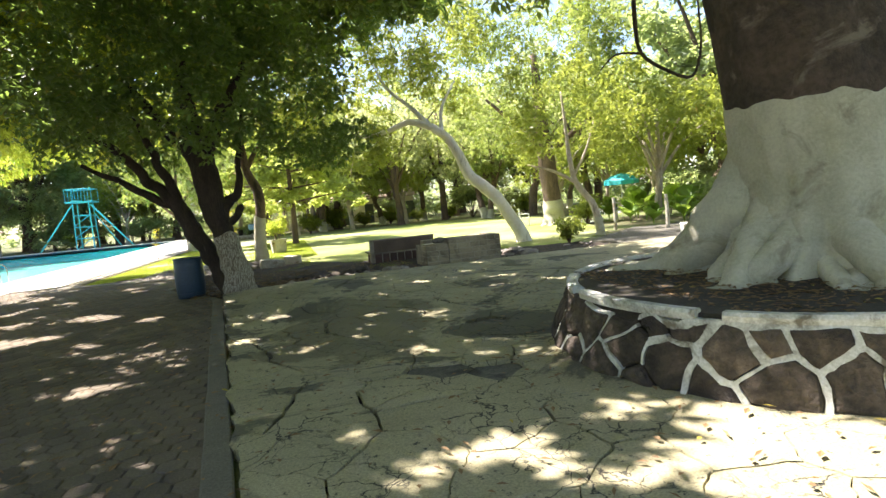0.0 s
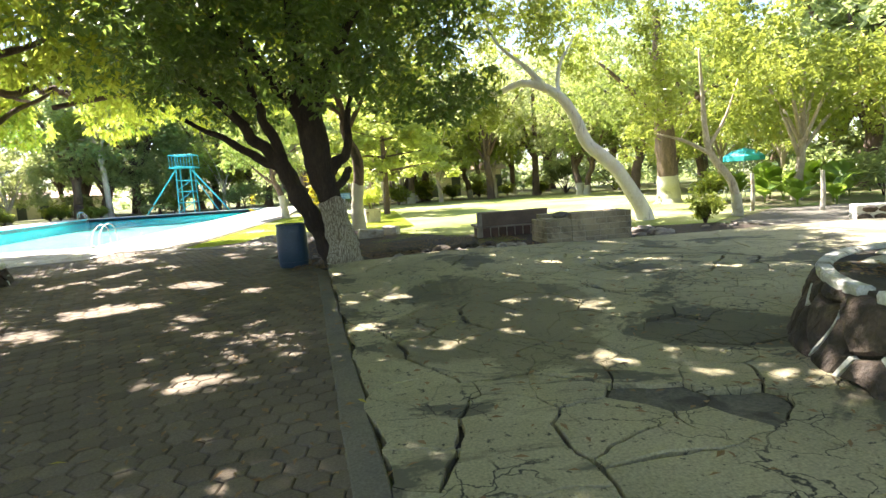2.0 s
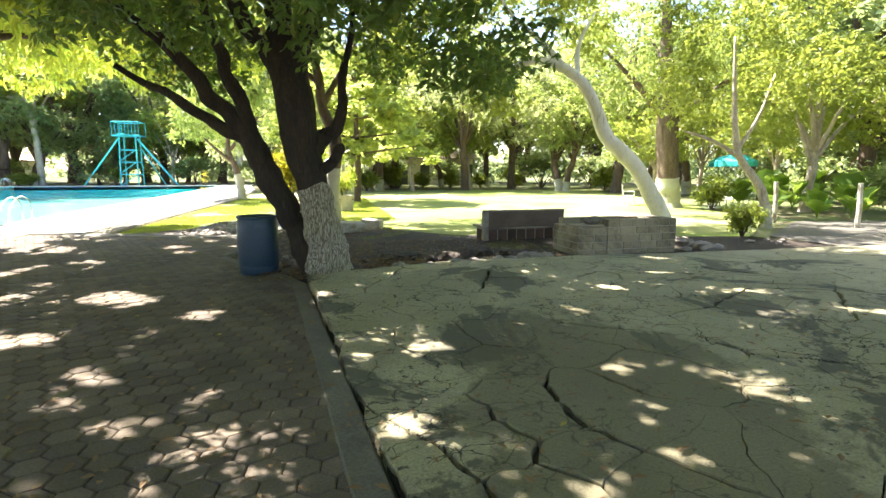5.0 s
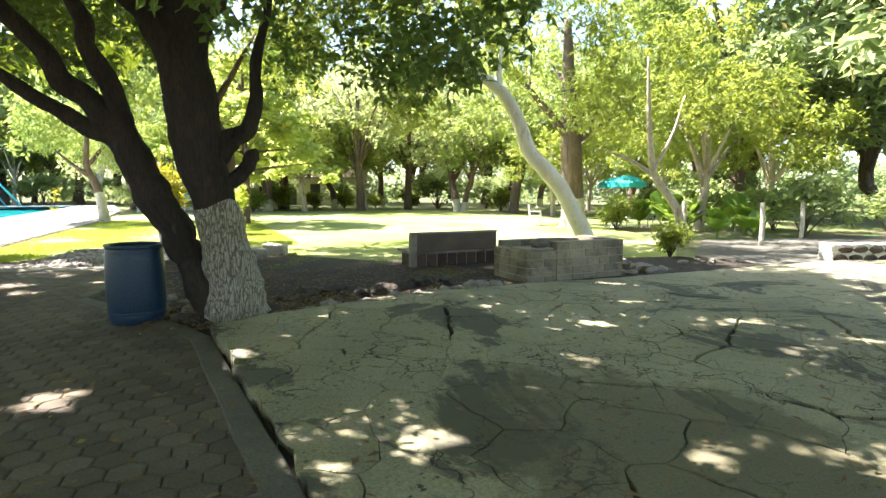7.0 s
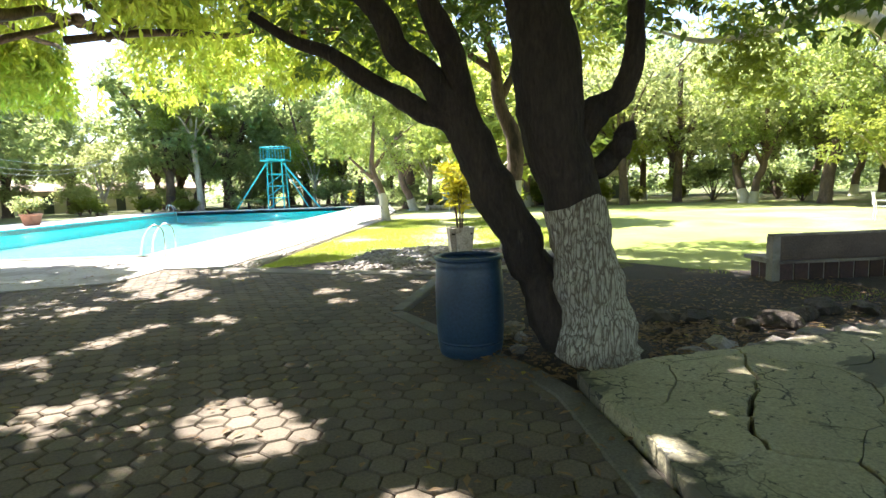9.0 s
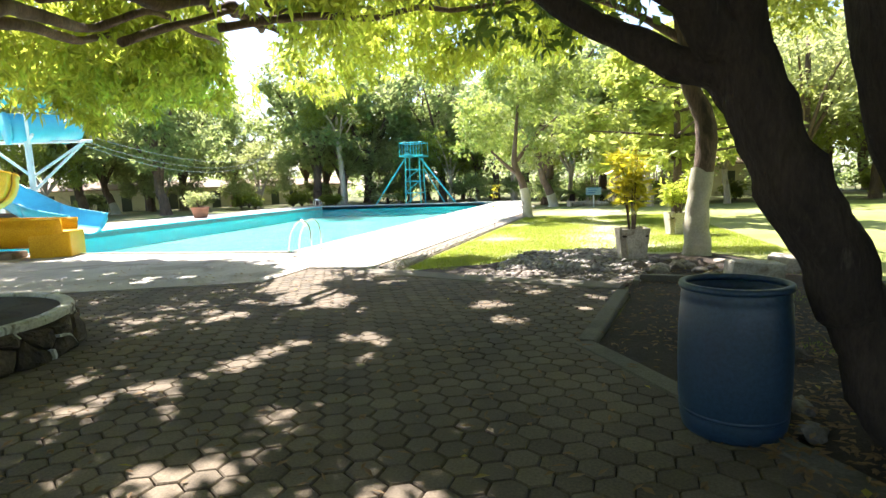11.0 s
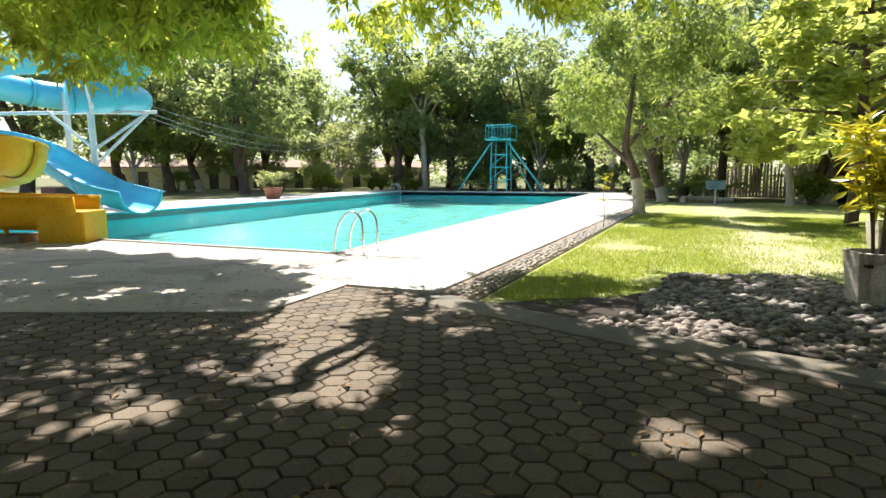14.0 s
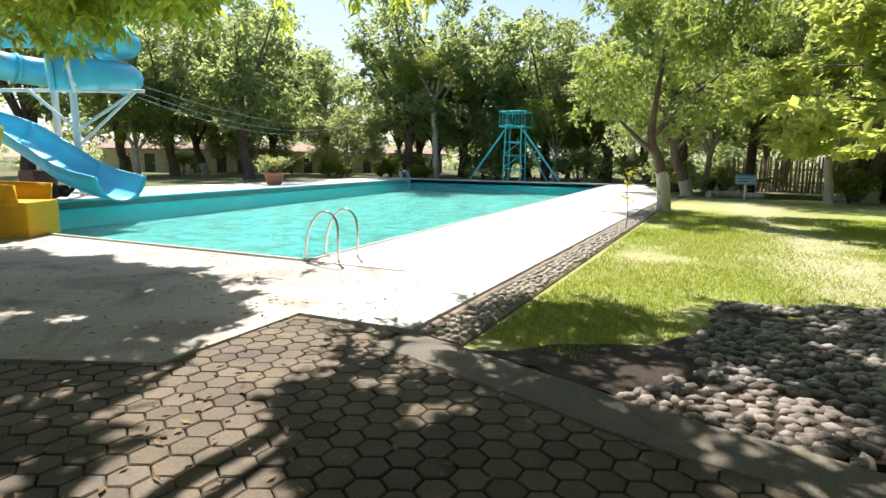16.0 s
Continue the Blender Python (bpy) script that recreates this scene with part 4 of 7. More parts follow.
def round_planter(at, r_in, r_top, r_base, h, label, soil_h, joints, seed, rim=True, spacing=0.42, painted=0.72):
    """A round planter: uneven stones set in a drum wall, white painted joints between them, a white rim and soil."""
    t = thing("round_planter", at, label, "planter")
    rr = np.random.default_rng(seed)
    part("core", lathe_bm([(r_in, 0.0), (r_base - 0.05, 0.0), (r_top - 0.05, h - 0.03), (r_in, h - 0.03)], 64, closed=True), M_JOINT, t, "dark mortar core")
    # uneven stones: cells on the unrolled wall, some joints between them filled with a raised painted band
    L, hh = 2 * math.pi * r_base, h - 0.08
    def on_wall(u, v, d):
        q = Vector((math.cos(u / r_base), math.sin(u / r_base), v / r_base)) * r_base
        u, v = u + 0.15 * noise.noise(q * 3.1 + Vector((0, 0, seed))), min(hh + 0.02, max(0.0, v + 0.11 * noise.noise(q * 2.7 + Vector((5, 0, seed)))))
        rad = r_base + (r_top - r_base) * v / hh + d
        return Vector((rad * math.cos(u / r_base), rad * math.sin(u / r_base), v))
    seeds = []
    for _ in range(6000):
        u, v = L * rr.random(), -0.05 + (hh + 0.1) * rr.random()
        if all((min(abs(u - p), L - abs(u - p))) ** 2 + ((v - q) * 1.35) ** 2 > spacing ** 2 for p, q in seeds):
            seeds.append((u, v))
    every = [(u + k * L, v) for k in (-1, 0, 1) for u, v in seeds]
    done = set()
    for u, v in seeds:
        poly = [(u - 0.8, 0.0), (u + 0.8, 0.0), (u + 0.8, hh), (u - 0.8, hh)]
        for p, q in every:
            if (p, q) != (u, v) and abs(p - u) < 1.6 and poly:
                poly = clip(poly, p - u, q - v, (p * p + q * q - u * u - v * v) / 2)
        if len(poly) < 3:
            continue
        cu, cv = sum(p[0] for p in poly) / len(poly), sum(p[1] for p in poly) / len(poly)
        ring1 = []
        for (u0, v0), (u1, v1) in zip(poly, poly[1:] + poly[:1]):
            n = max(2, int(math.hypot(u1 - u0, v1 - v0) / 0.09))
            for k in range(n):
                f = k / n
                ring1.append((u0 + (u1 - u0) * f, v0 + (v1 - v0) * f))
        def ringed(bm, g, d, rough=0.0):
            return [bm.verts.new(on_wall(cu + (a - cu) * g, max(0.0, cv + (b - cv) * g), d + rough * (rr.random() - 0.5))) for a, b in ring1]
        bm = bmesh.new()
        bulge = 0.025 + 0.04 * rr.random()
        R = [ringed(bm, 0.93, -0.06), ringed(bm, 0.92, 0.0, 0.01), ringed(bm, 0.80, bulge * 0.7, 0.015), ringed(bm, 0.45, bulge, 0.02)]
        n = len(ring1)
        for A, B in zip(R, R[1:]):
            for k in range(n):
                bm.faces.new((A[k], A[(k + 1) % n], B[(k + 1) % n], B[k]))
        bm.faces.new(R[-1])
        part("stone", bm, M_ROCKWALL, t)
        for (u0, v0), (u1, v1) in zip(poly, poly[1:] + poly[:1]):
            key = (round(((u0 + u1) / 2) % L, 2), round((v0 + v1) / 2, 2))
            ln = math.hypot(u1 - u0, v1 - v0)
            ang = math.degrees((u0 + u1) / 2 / r_base) % 360
            chance = painted if 198 < ang < 300 else painted * 0.35
            if key in done or ln < 0.07 or max(v0, v1) < 0.04 or rr.random() > chance:
                continue
            done.add(key)
            w = (0.02 + 0.03 * rr.random()) * (1 if 198 < ang < 300 else 0.55)
            nu, nv = -(v1 - v0) / ln, (u1 - u0) / ln
            bm = bmesh.new()
            rows = []
            m = max(2, int(ln / 0.05))
            for k in range(m + 1):
                f = k / m
                a, b = u0 + (u1 - u0) * f, v0 + (v1 - v0) * f
                wk = w * (0.75 + 0.5 * rr.random())
                rows.append([bm.verts.new(on_wall(a + nu * s, b + nv * s, d)) for s, d in ((-wk, -0.02), (-wk * 0.8, 0.028), (wk * 0.8, 0.028), (wk, -0.02))])
            for A, B in zip(rows, rows[1:]):
                for k in range(3):
                    bm.faces.new((A[k], A[k + 1], B[k + 1], B[k]))
            bm.faces.new(rows[0])
            bm.faces.new(rows[-1][::-1])
            part("painted_joint", bm, M_MORTAR, t)
    if rim:
        a0 = 0.0
        while a0 < 2 * math.pi - 0.05:
            a1 = min(2 * math.pi, a0 + 0.35 + 0.4 * rr.random())
            bm = bmesh.new()
            rows = []
            for k in range(9):
                a = a0 + (a1 - a0 - (0.012 if rr.random() < 0.6 else 0.09)) * k / 8
                z = 0.012 * noise.noise(Vector((math.cos(a) * 3, math.sin(a) * 3, seed)))
                rows.append([bm.verts.new((q * math.cos(a), q * math.sin(a), zz + z)) for q, zz in ((r_top - 0.10, h - 0.09), (r_top + 0.02, h - 0.075), (r_top + 0.028, h - 0.02), (r_top + 0.012, h + 0.008), (r_top - 0.075, h + 0.006), (r_top - 0.10, h - 0.015))])
            for A, B in zip(rows, rows[1:]):
                for k in range(6):
                    bm.faces.new((A[k], A[(k + 1) % 6], B[(k + 1) % 6], B[k]))
            bm.faces.new(rows[0])
            bm.faces.new(rows[-1][::-1])
            part("rim", bm, M_MORTAR, t, "white painted rim")
            a0 = a1
    bm = bmesh.new()
    rings = []
    for q in range(9):
        rad = (r_top - 0.07) * q / 8
        rings.append([bm.verts.new((rad * math.cos(a), rad * math.sin(a), soil_h + 0.1 * (1 - q / 8) + 0.04 * noise.noise(Vector((rad * math.cos(a) * 3, rad * math.sin(a) * 3, seed))))) for a in [2 * math.pi * k / 40 for k in range(40)]])
    for a, b in zip(rings, rings[1:]):
        for k in range(40):
            bm.faces.new((a[k], a[(k + 1) % 40], b[(k + 1) % 40], b[k]))
    bmesh.ops.remove_doubles(bm, verts=bm.verts, dist=0.001)
    part("planting_soil", bm, M_SOIL, t, "dark leaf-strewn soil", smooth=True)
    return t
round_planter((RCX, RCY, -0.02), 1.2, 2.2, 2.4, 0.64, "round rubble-stone planter with white painted joints and rim", 0.53, True, 3, spacing=0.35, painted=0.55)
round_planter((-9.15, 13.3, -0.02), 0.8, 1.5, 1.58, 0.42, "low round stone planter with painted rim round a tree", 0.36, True, 8, spacing=0.34, painted=0.6)

# the mango tree in the low planter
LX, LY = -9.15, 13.4
lt = [(0, 0, 0.2, 0.46), (0.02, 0.02, 0.6, 0.36), (-0.15, 0.1, 1.4, 0.3), (-0.35, 0.25, 2.3, 0.28), (-0.4, 0.4, 3.4, 0.22), (-0.3, 0.6, 5.2, 0.1)]
ll = [[(-0.35, 0.3, 2.5, 0.2), (0.3, 1.5, 3.4, 0.13), (0.2, 3.2, 3.75, 0.09), (0.7, 4.6, 4.25, 0.07), (0.3, 6.6, 4.3, 0.04)],
      [(-0.35, 0.3, 2.7, 0.18), (-0.9, 2.2, 3.5, 0.12), (-0.6, 3.9, 3.8, 0.085), (-1.3, 5.6, 4.5, 0.06), (-1.0, 7.8, 4.6, 0.03)],
      [(-0.35, 0.3, 3.0, 0.18), (1.8, 0.6, 4.0, 0.11), (3.9, 1.2, 4.9, 0.05)],
      [(0.5, 2.6, 3.5, 0.08), (1.3, 4.8, 4.2, 0.06), (1.8, 7.4, 4.4, 0.03)],
      [(-0.4, 0.3, 2.9, 0.16), (-2.4, 0.4, 4.2, 0.1), (-4.2, 0.8, 5.2, 0.04)]]
r2 = np.random.default_rng(21)
mc, ms = [], []
for k in range(120):
    a, q = r2.random() * 2 * math.pi, math.sqrt(r2.random())
    x, y = 5.2 * q * math.cos(a) - 0.2, 5.8 * q * math.sin(a) + 2.6
    mc.append((x, y, 4.3 + 0.5 * r2.random() + 3.2 * r2.random() * (1 - q * q)))
    ms.append(0.6 + 0.5 * r2.random())
for k in range(34):
    mc.append((-5.5 + 4.9 * r2.random(), 7.0 + 2.2 * r2.random(), 3.75 + 1.8 * r2.random()))
    ms.append(0.5 + 0.3 * r2.random())
for k in range(60):
    x = 0.9 + 6.6 * r2.random()
    mc.append((x, 8.0 + 1.9 * r2.random() - 0.12 * x, 4.05 + 0.03 * x + 2.2 * r2.random()))
    ms.append(0.4 + 0.3 * r2.random())
for k in range(90):
    mc.append((-8.2 + 8.0 * r2.random(), 5.4 + 3.4 * r2.random(), 4.3 + 1.8 * r2.random()))
    ms.append(0.6 + 0.35 * r2.random())
for k in range(24):
    mc.append((4.4 + 2.4 * r2.random(), -1.0 + 6.5 * r2.random(), 5.0 + 1.6 * r2.random()))
    ms.append(0.6 + 0.3 * r2.random())
for x, y, z in ((-1.57, 4.8, 3.1), (-1.63, 4.3, 3.4), (-1.0, 5.0, 3.3), (-1.7, 3.8, 3.1), (-0.6, 5.7, 3.55), (-0.1, 6.4, 3.35), (-1.4, 4.8, 2.8), (-2.2, 5.2, 3.3)):
    mc.append((x, y, z + 0.2))
    ms.append(0.45)
for k in range(34):
    mc.append((3.6 + 5.6 * r2.random(), 9.4 + 2.0 * r2.random(), 5.0 + 1.6 * r2.random()))
    ms.append(0.5 + 0.3 * r2.random())
for k in range(50):
    mc.append((1.2 + 5.0 * r2.random(), 2.6 + 5.2 * r2.random(), 5.4 + 1.7 * r2.random()))
    ms.append(0.6 + 0.35 * r2.random())
for k in range(22):
    mc.append((-4.2 + 4.4 * r2.random(), 6.5 + 1.3 * r2.random(), 3.45 + 0.8 * r2.random()))
    ms.append(0.42)
for k in range(5):
    mc.append((1.9 + 0.9 * r2.random(), 6.3 + 0.8 * r2.random(), 3.5 + 0.5 * r2.random()))
    ms.append(0.32)
mc += [(0.9, 4.6, 5.0), (0.6, 4.2, 5.2), (1.2, 4.1, 5.4)]
ms += [0.5, 0.5, 0.5]
# an opening to the sky between the two drooping sides of the crown
keep = [i for i, (x, y, z) in enumerate(mc) if not (0.75 < x < 1.85 and y > 5.2 and z < 6.2)]
mc, ms = [mc[i] for i in keep], [ms[i] for i in keep]
mc = [(x - 1.45, y + 0.5, z) for x, y, z in mc]
ll = [[(x - 1.45 * min(1, i / 2), y + 0.5 * min(1, i / 2), z + 0.4 * min(1, i), r * 0.85) for i, (x, y, z, r) in enumerate(l)] for l in ll]
ll.append([(1.0, 4.0, 4.0, 0.07), (2.6, 6.6, 4.7, 0.06), (4.4, 8.2, 5.2, 0.045), (7.0, 8.4, 5.6, 0.02)])
ll.append([(0.1, 1.8, 3.9, 0.11), (0.45, 4.4, 4.6, 0.085), (0.5, 5.2, 4.6, 0.08), (0.3, 6.4, 4.65, 0.06), (0.2, 8.0, 4.9, 0.03)])
ll.append([(-1.6, 3.4, 5.0, 0.09), (-0.4, 4.2, 5.45, 0.08), (0.75, 4.6, 5.05, 0.065), (1.4, 4.6, 4.6, 0.05), (1.8, 4.7, 4.4, 0.02)])
S = np.repeat(np.array(ms)[:, None], 3, 1) * (1.1, 1.1, 0.7)
mango = leaf_mesh("crown", mc, S, 132000, 0.23, 0.066, M_LEAF_MANGO, 1.1, r2, shell=0.1, tufts=9, stands=(LX, LY, 0))
# high leaves above the view, added to keep sun off paving and bed
UP = [(0.05 + 7.5 * (r2.random() - 0.5) * 2, 2.2 + 6.5 * (r2.random() - 0.5) * 2, 7.0 + 2.4 * r2.random()) for _ in range(110)]
UP = [p for p in UP if not (p[0] < -2.3 and p[1] > 5.1)]
UP += [(3.2 + 4.6 * r2.random(), 4.6 + 3.6 * r2.random(), 6.6 + 1.8 * r2.random()) for _ in range(26)]
mango_shade = leaf_mesh("crown", UP, [(1.1 + 0.5 * r2.random(), 1.1, 0.6) for _ in UP], 46000, 0.34, 0.14, M_LEAF_MANGO, 0.8, r2, shell=0.1, tufts=7, stands=(LX, LY, 0))
tree((LX, LY, 0), lt, ll, [mango, mango_shade], "spreading mango tree with drooping lime leaves in a low planter", M_BARK_BROWN, rough=0.15, crook=0.28)

# the leaning white trunk behind the block planter
lean_pts = [(0, 0, -0.1, 0.36), (-0.05, 0, 0.25, 0.29), (-0.4, 0, 0.85, 0.25), (-0.92, 0, 1.63, 0.24), (-1.4, 0.02, 2.1, 0.235), (-1.85, 0.05, 2.5, 0.215), (-2.1, 0.08, 3.1, 0.19), (-2.5, 0.1, 3.78, 0.17), (-3.0, 0.15, 4.2, 0.15)]
lean_limbs = [[(-2.95, 0.14, 4.18, 0.14), (-3.75, 0.3, 4.42, 0.11), (-4.6, 0.5, 4.15, 0.08), (-5.6, 0.9, 4.1, 0.05), (-6.6, 1.2, 4.5, 0.02)],
              [(-3.1, 0.16, 4.25, 0.12), (-3.6, 0.4, 4.9, 0.08), (-4.3, 0.9, 5.7, 0.05), (-4.6, 1.3, 6.6, 0.02)],
              [(-2.7, 0.12, 3.95, 0.08), (-2.5, 0.5, 4.9, 0.06), (-1.8, 1.0, 5.9, 0.03)]]
r3 = np.random.default_rng(31)
C = [(-4.2 + 3.2 * (r3.random() - 0.5) * 2, 1.5 + 2.6 * (r3.random() - 0.5) * 2, 4.9 + 3.0 * r3.random()) for _ in range(40)] + [(-5.2 + 1.2 * r3.random(), 0.8, 3.5 + 0.6 * r3.random()) for _ in range(5)] + [(-4.2 + 3.4 * (r3.random() - 0.5) * 2, 1.8 + 2.4 * (r3.random() - 0.5) * 2, 7.2 + 2.6 * r3.random()) for _ in range(26)]
cr = leaf_mesh("crown", C, [(0.6 + 0.4 * r3.random(),) * 3 for _ in C], 27000, 0.17, 0.06, M_LEAF_LIME, 0.6, r3, shell=0.2, tufts=7, stands=(8.3, 18.1, GZ))
lean_pts = [(x, y, z, r * 0.9) for x, y, z, r in lean_pts]
tree((8.3, 18.1, GZ), lean_pts, lean_limbs, [cr], "leaning pale-barked tree behind the block planter", M_BARK_WHITE, rough=0.1)

# the tall tree with a whitewashed foot beyond it
r4 = np.random.default_rng(41)
C = [(5.2 * math.sqrt(r4.random()) * math.cos(a) - 0.5, 5.2 * math.sqrt(r4.random()) * math.sin(a), 4.6 + 6.5 * r4.random()) for a in r4.random(80) * 6.283]
cr = leaf_mesh("crown", C, [(0.8 + 0.5 * r4.random(),) * 3 for _ in C], 30000, 0.2, 0.07, M_LEAF_MID, 0.7, r4, shell=0.2, tufts=7)
tree((13.25, 25.2, GZ), [(0, 0, -0.1, 0.75), (0, 0, 0.3, 0.52), (-0.05, 0, 1.5, 0.44), (-0.2, 0, 3.5, 0.42), (-0.3, 0.1, 5.5, 0.3), (-0.4, 0.2, 8.5, 0.15)],
     [[(-0.2, 0, 3.4, 0.2), (0.9, -0.3, 4.3, 0.15), (2.6, -0.8, 5.6, 0.08)], [(-0.25, 0, 3.6, 0.2), (-1.4, 0.2, 4.9, 0.14), (-3.0, 0.4, 6.4, 0.06)], [(-0.3, 0, 4.8, 0.18), (0.4, 1.6, 6.4, 0.1), (0.8, 3.2, 7.6, 0.05)]],
     [cr], "tall tree with a whitewashed trunk foot on the lawn", M_BARK_BROWN, 1.25)

# the thin bent tree by the side path
r5 = np.random.default_rng(51)
C = [(-0.6 + 2.2 * (r5.random() - 0.5) * 2, 0.6 + 2.2 * (r5.random() - 0.5) * 2, 3.2 + 3.0 * r5.random()) for _ in range(24)]
cr = leaf_mesh("crown", C, [(0.5 + 0.3 * r5.random(),) * 3 for _ in C], 8000, 0.16, 0.06, M_LEAF_LIME, 0.6, r5, shell=0.2, tufts=7)
tree((10.9, 17.3, GZ), [(0, 0, -0.1, 0.17), (0, 0, 0.3, 0.135), (-0.15, 0.1, 1.1, 0.12), (-0.55, 0.5, 1.95, 0.10), (-0.68, 0.6, 2.8, 0.085), (-0.7, 0.7, 3.8, 0.06), (-0.8, 0.7, 5.2, 0.03)],
     [[(-0.5, 0.45, 1.9, 0.07), (-1.3, 0.7, 2.4, 0.05), (-2.2, 0.9, 2.7, 0.02)], [(-0.6, 0.5, 2.2, 0.06), (-0.1, 0.4, 3.1, 0.04), (0.3, 0.4, 4.2, 0.02)]],
     [cr], "thin bent young tree by the side path", M_BARK_PALE, 0.8)

# the fluted bent trunk beside the pots
r6 = np.random.default_rng(61)
C = [(0.2 + 2.6 * (r6.random() - 0.5) * 2, 0.6 + 2.6 * (r6.random() - 0.5) * 2, 4.8 + 2.6 * r6.random()) for _ in range(30)]
cr = leaf_mesh("crown", C, [(0.6 + 0.4 * r6.random(),) * 3 for _ in C], 12000, 0.18, 0.06, M_LEAF_LIME, 0.7, r6, shell=0.2, tufts=7, stands=(-0.7, 20.7, GZ))
tree((-0.70, 20.7, GZ), [(0, 0, -0.1, 0.34), (0, 0, 0.2, 0.235), (-0.02, 0, 0.7, 0.19), (0.02, 0, 1.3, 0.175), (0.12, 0, 2.0, 0.18), (0.08, 0, 2.65, 0.17), (-0.22, 0, 3.35, 0.14), (-0.3, 0.0, 4.2, 0.12), (-0.7, 0.1, 5.6, 0.06)],
     [[(-0.2, 0, 3.4, 0.1), (0.3, 0.2, 4.3, 0.07), (0.9, 0.4, 5.4, 0.03)], [(-0.28, 0, 4.0, 0.09), (-1.2, 0.3, 4.7, 0.06), (-2.2, 0.6, 5.2, 0.03)]],
     [cr], "gnarled bent brown tree with a pale fluted foot beside pots", M_BARK_BROWN, 1.7, M_WHITEWASH, rough=0.14, freq=3.5)

# whitewashed trees beside the deck
r7 = np.random.default_rng(71)
C = [(0.0 + 2.6 * (r7.random() - 0.5) * 2, 2.4 * (r7.random() - 0.5) * 2, 3.0 + 4.2 * r7.random()) for _ in range(34)]
cr = leaf_mesh("crown", C, [(0.6 + 0.4 * r7.random(),) * 3 for _ in C], 13000, 0.26, 0.075, M_LEAF_MID, 0.7, r7, shell=0.2, tufts=8)
tree((-5.08, 35.2, GZ), [(0, 0, -0.1, 0.3), (0, 0, 0.2, 0.22), (-0.08, 0, 1.0, 0.18), (-0.25, 0, 1.7, 0.17), (-0.55, 0, 2.5, 0.14), (-0.5, 0, 3.5, 0.1), (-0.3, 0, 5.6, 0.05)],
     [[(-0.25, 0, 1.9, 0.12), (-0.9, -0.1, 2.4, 0.08), (-1.7, -0.2, 3.2, 0.04)], [(-0.45, 0, 2.6, 0.1), (0.3, 0.2, 3.6, 0.07), (1.5, 0.3, 4.6, 0.03)]],
     [cr], "small brown tree with whitewashed foot beside the deck", M_BARK_BROWN, 1.35)

# the almond tree with lime leaves in tiers
r8 = np.random.default_rng(81)
C, Z = [], []
for z in (2.15, 3.0, 3.9, 4.8, 5.7, 6.6):
    q0 = 4.0 - (z - 2.5) * 0.45
    for k in range(22):
        a, q = r8.random() * 6.283, math.sqrt(r8.random()) * q0
        C.append((q * math.cos(a), q * math.sin(a), z + 0.7 * (r8.random() - 0.4) + 0.05 * q))
        Z.append((0.42 + 0.25 * r8.random(), 0.42 + 0.25 * r8.random(), 0.12))
cr = leaf_mesh("crown", C, Z, 9500, 0.32, 0.19, M_LEAF_ALMOND, 0.0, r8, shell=0.1, tufts=8)
al = []
for z in (2.4, 3.2, 4.1, 5.0, 5.9):
    for k in range(4):
        a = k * 1.571 + z
        q = 3.4 - (z - 2.5) * 0.5
        al.append([(0, 0, z - 0.1, 0.06), (q * 0.5 * math.cos(a), q * 0.5 * math.sin(a), z + 0.1, 0.04), (q * math.cos(a), q * math.sin(a), z + 0.25, 0.015)])
tree((0.75, 32.0, GZ), [(0, 0, -0.1, 0.22), (0, 0, 0.3, 0.17), (0.04, 0, 2, 0.14), (0, 0.05, 4.5, 0.1), (0, 0, 7, 0.04)], al, [cr], "tropical almond tree with broad lime leaves in tiers", M_BARK_BROWN, limb_steps=2)

# ---- things near the path ----
def drum():
    t = thing("drum", (-1.98, 13.12, 0.0), "blue plastic drum with ribbed rim standing on the paving", "drum")
    prof = [(0.262, 0.0), (0.275, 0.015), (0.283, 0.06), (0.290, 0.10), (0.286, 0.115), (0.291, 0.13), (0.30, 0.30), (0.302, 0.45), (0.30, 0.60), (0.291, 0.76), (0.286, 0.775), (0.29, 0.79), (0.284, 0.83), (0.276, 0.85)]
    inner = [(0.262, 0.85), (0.266, 0.78), (0.275, 0.5), (0.27, 0.06)]
    part("body", lathe_bm(prof + inner, 48), M_DRUM, t, smooth=True)
    part("rim", lathe_bm([(0.262, 0.838), (0.296, 0.838), (0.302, 0.852), (0.296, 0.872), (0.268, 0.874), (0.262, 0.86)], 48, closed=True), M_DRUM, t, "rolled rim", smooth=True)
    part("lower_hoop", lathe_bm([(0.285, 0.115), (0.293, 0.122), (0.293, 0.138), (0.288, 0.146)], 48, closed=True), M_DRUM, t, smooth=True)
drum()

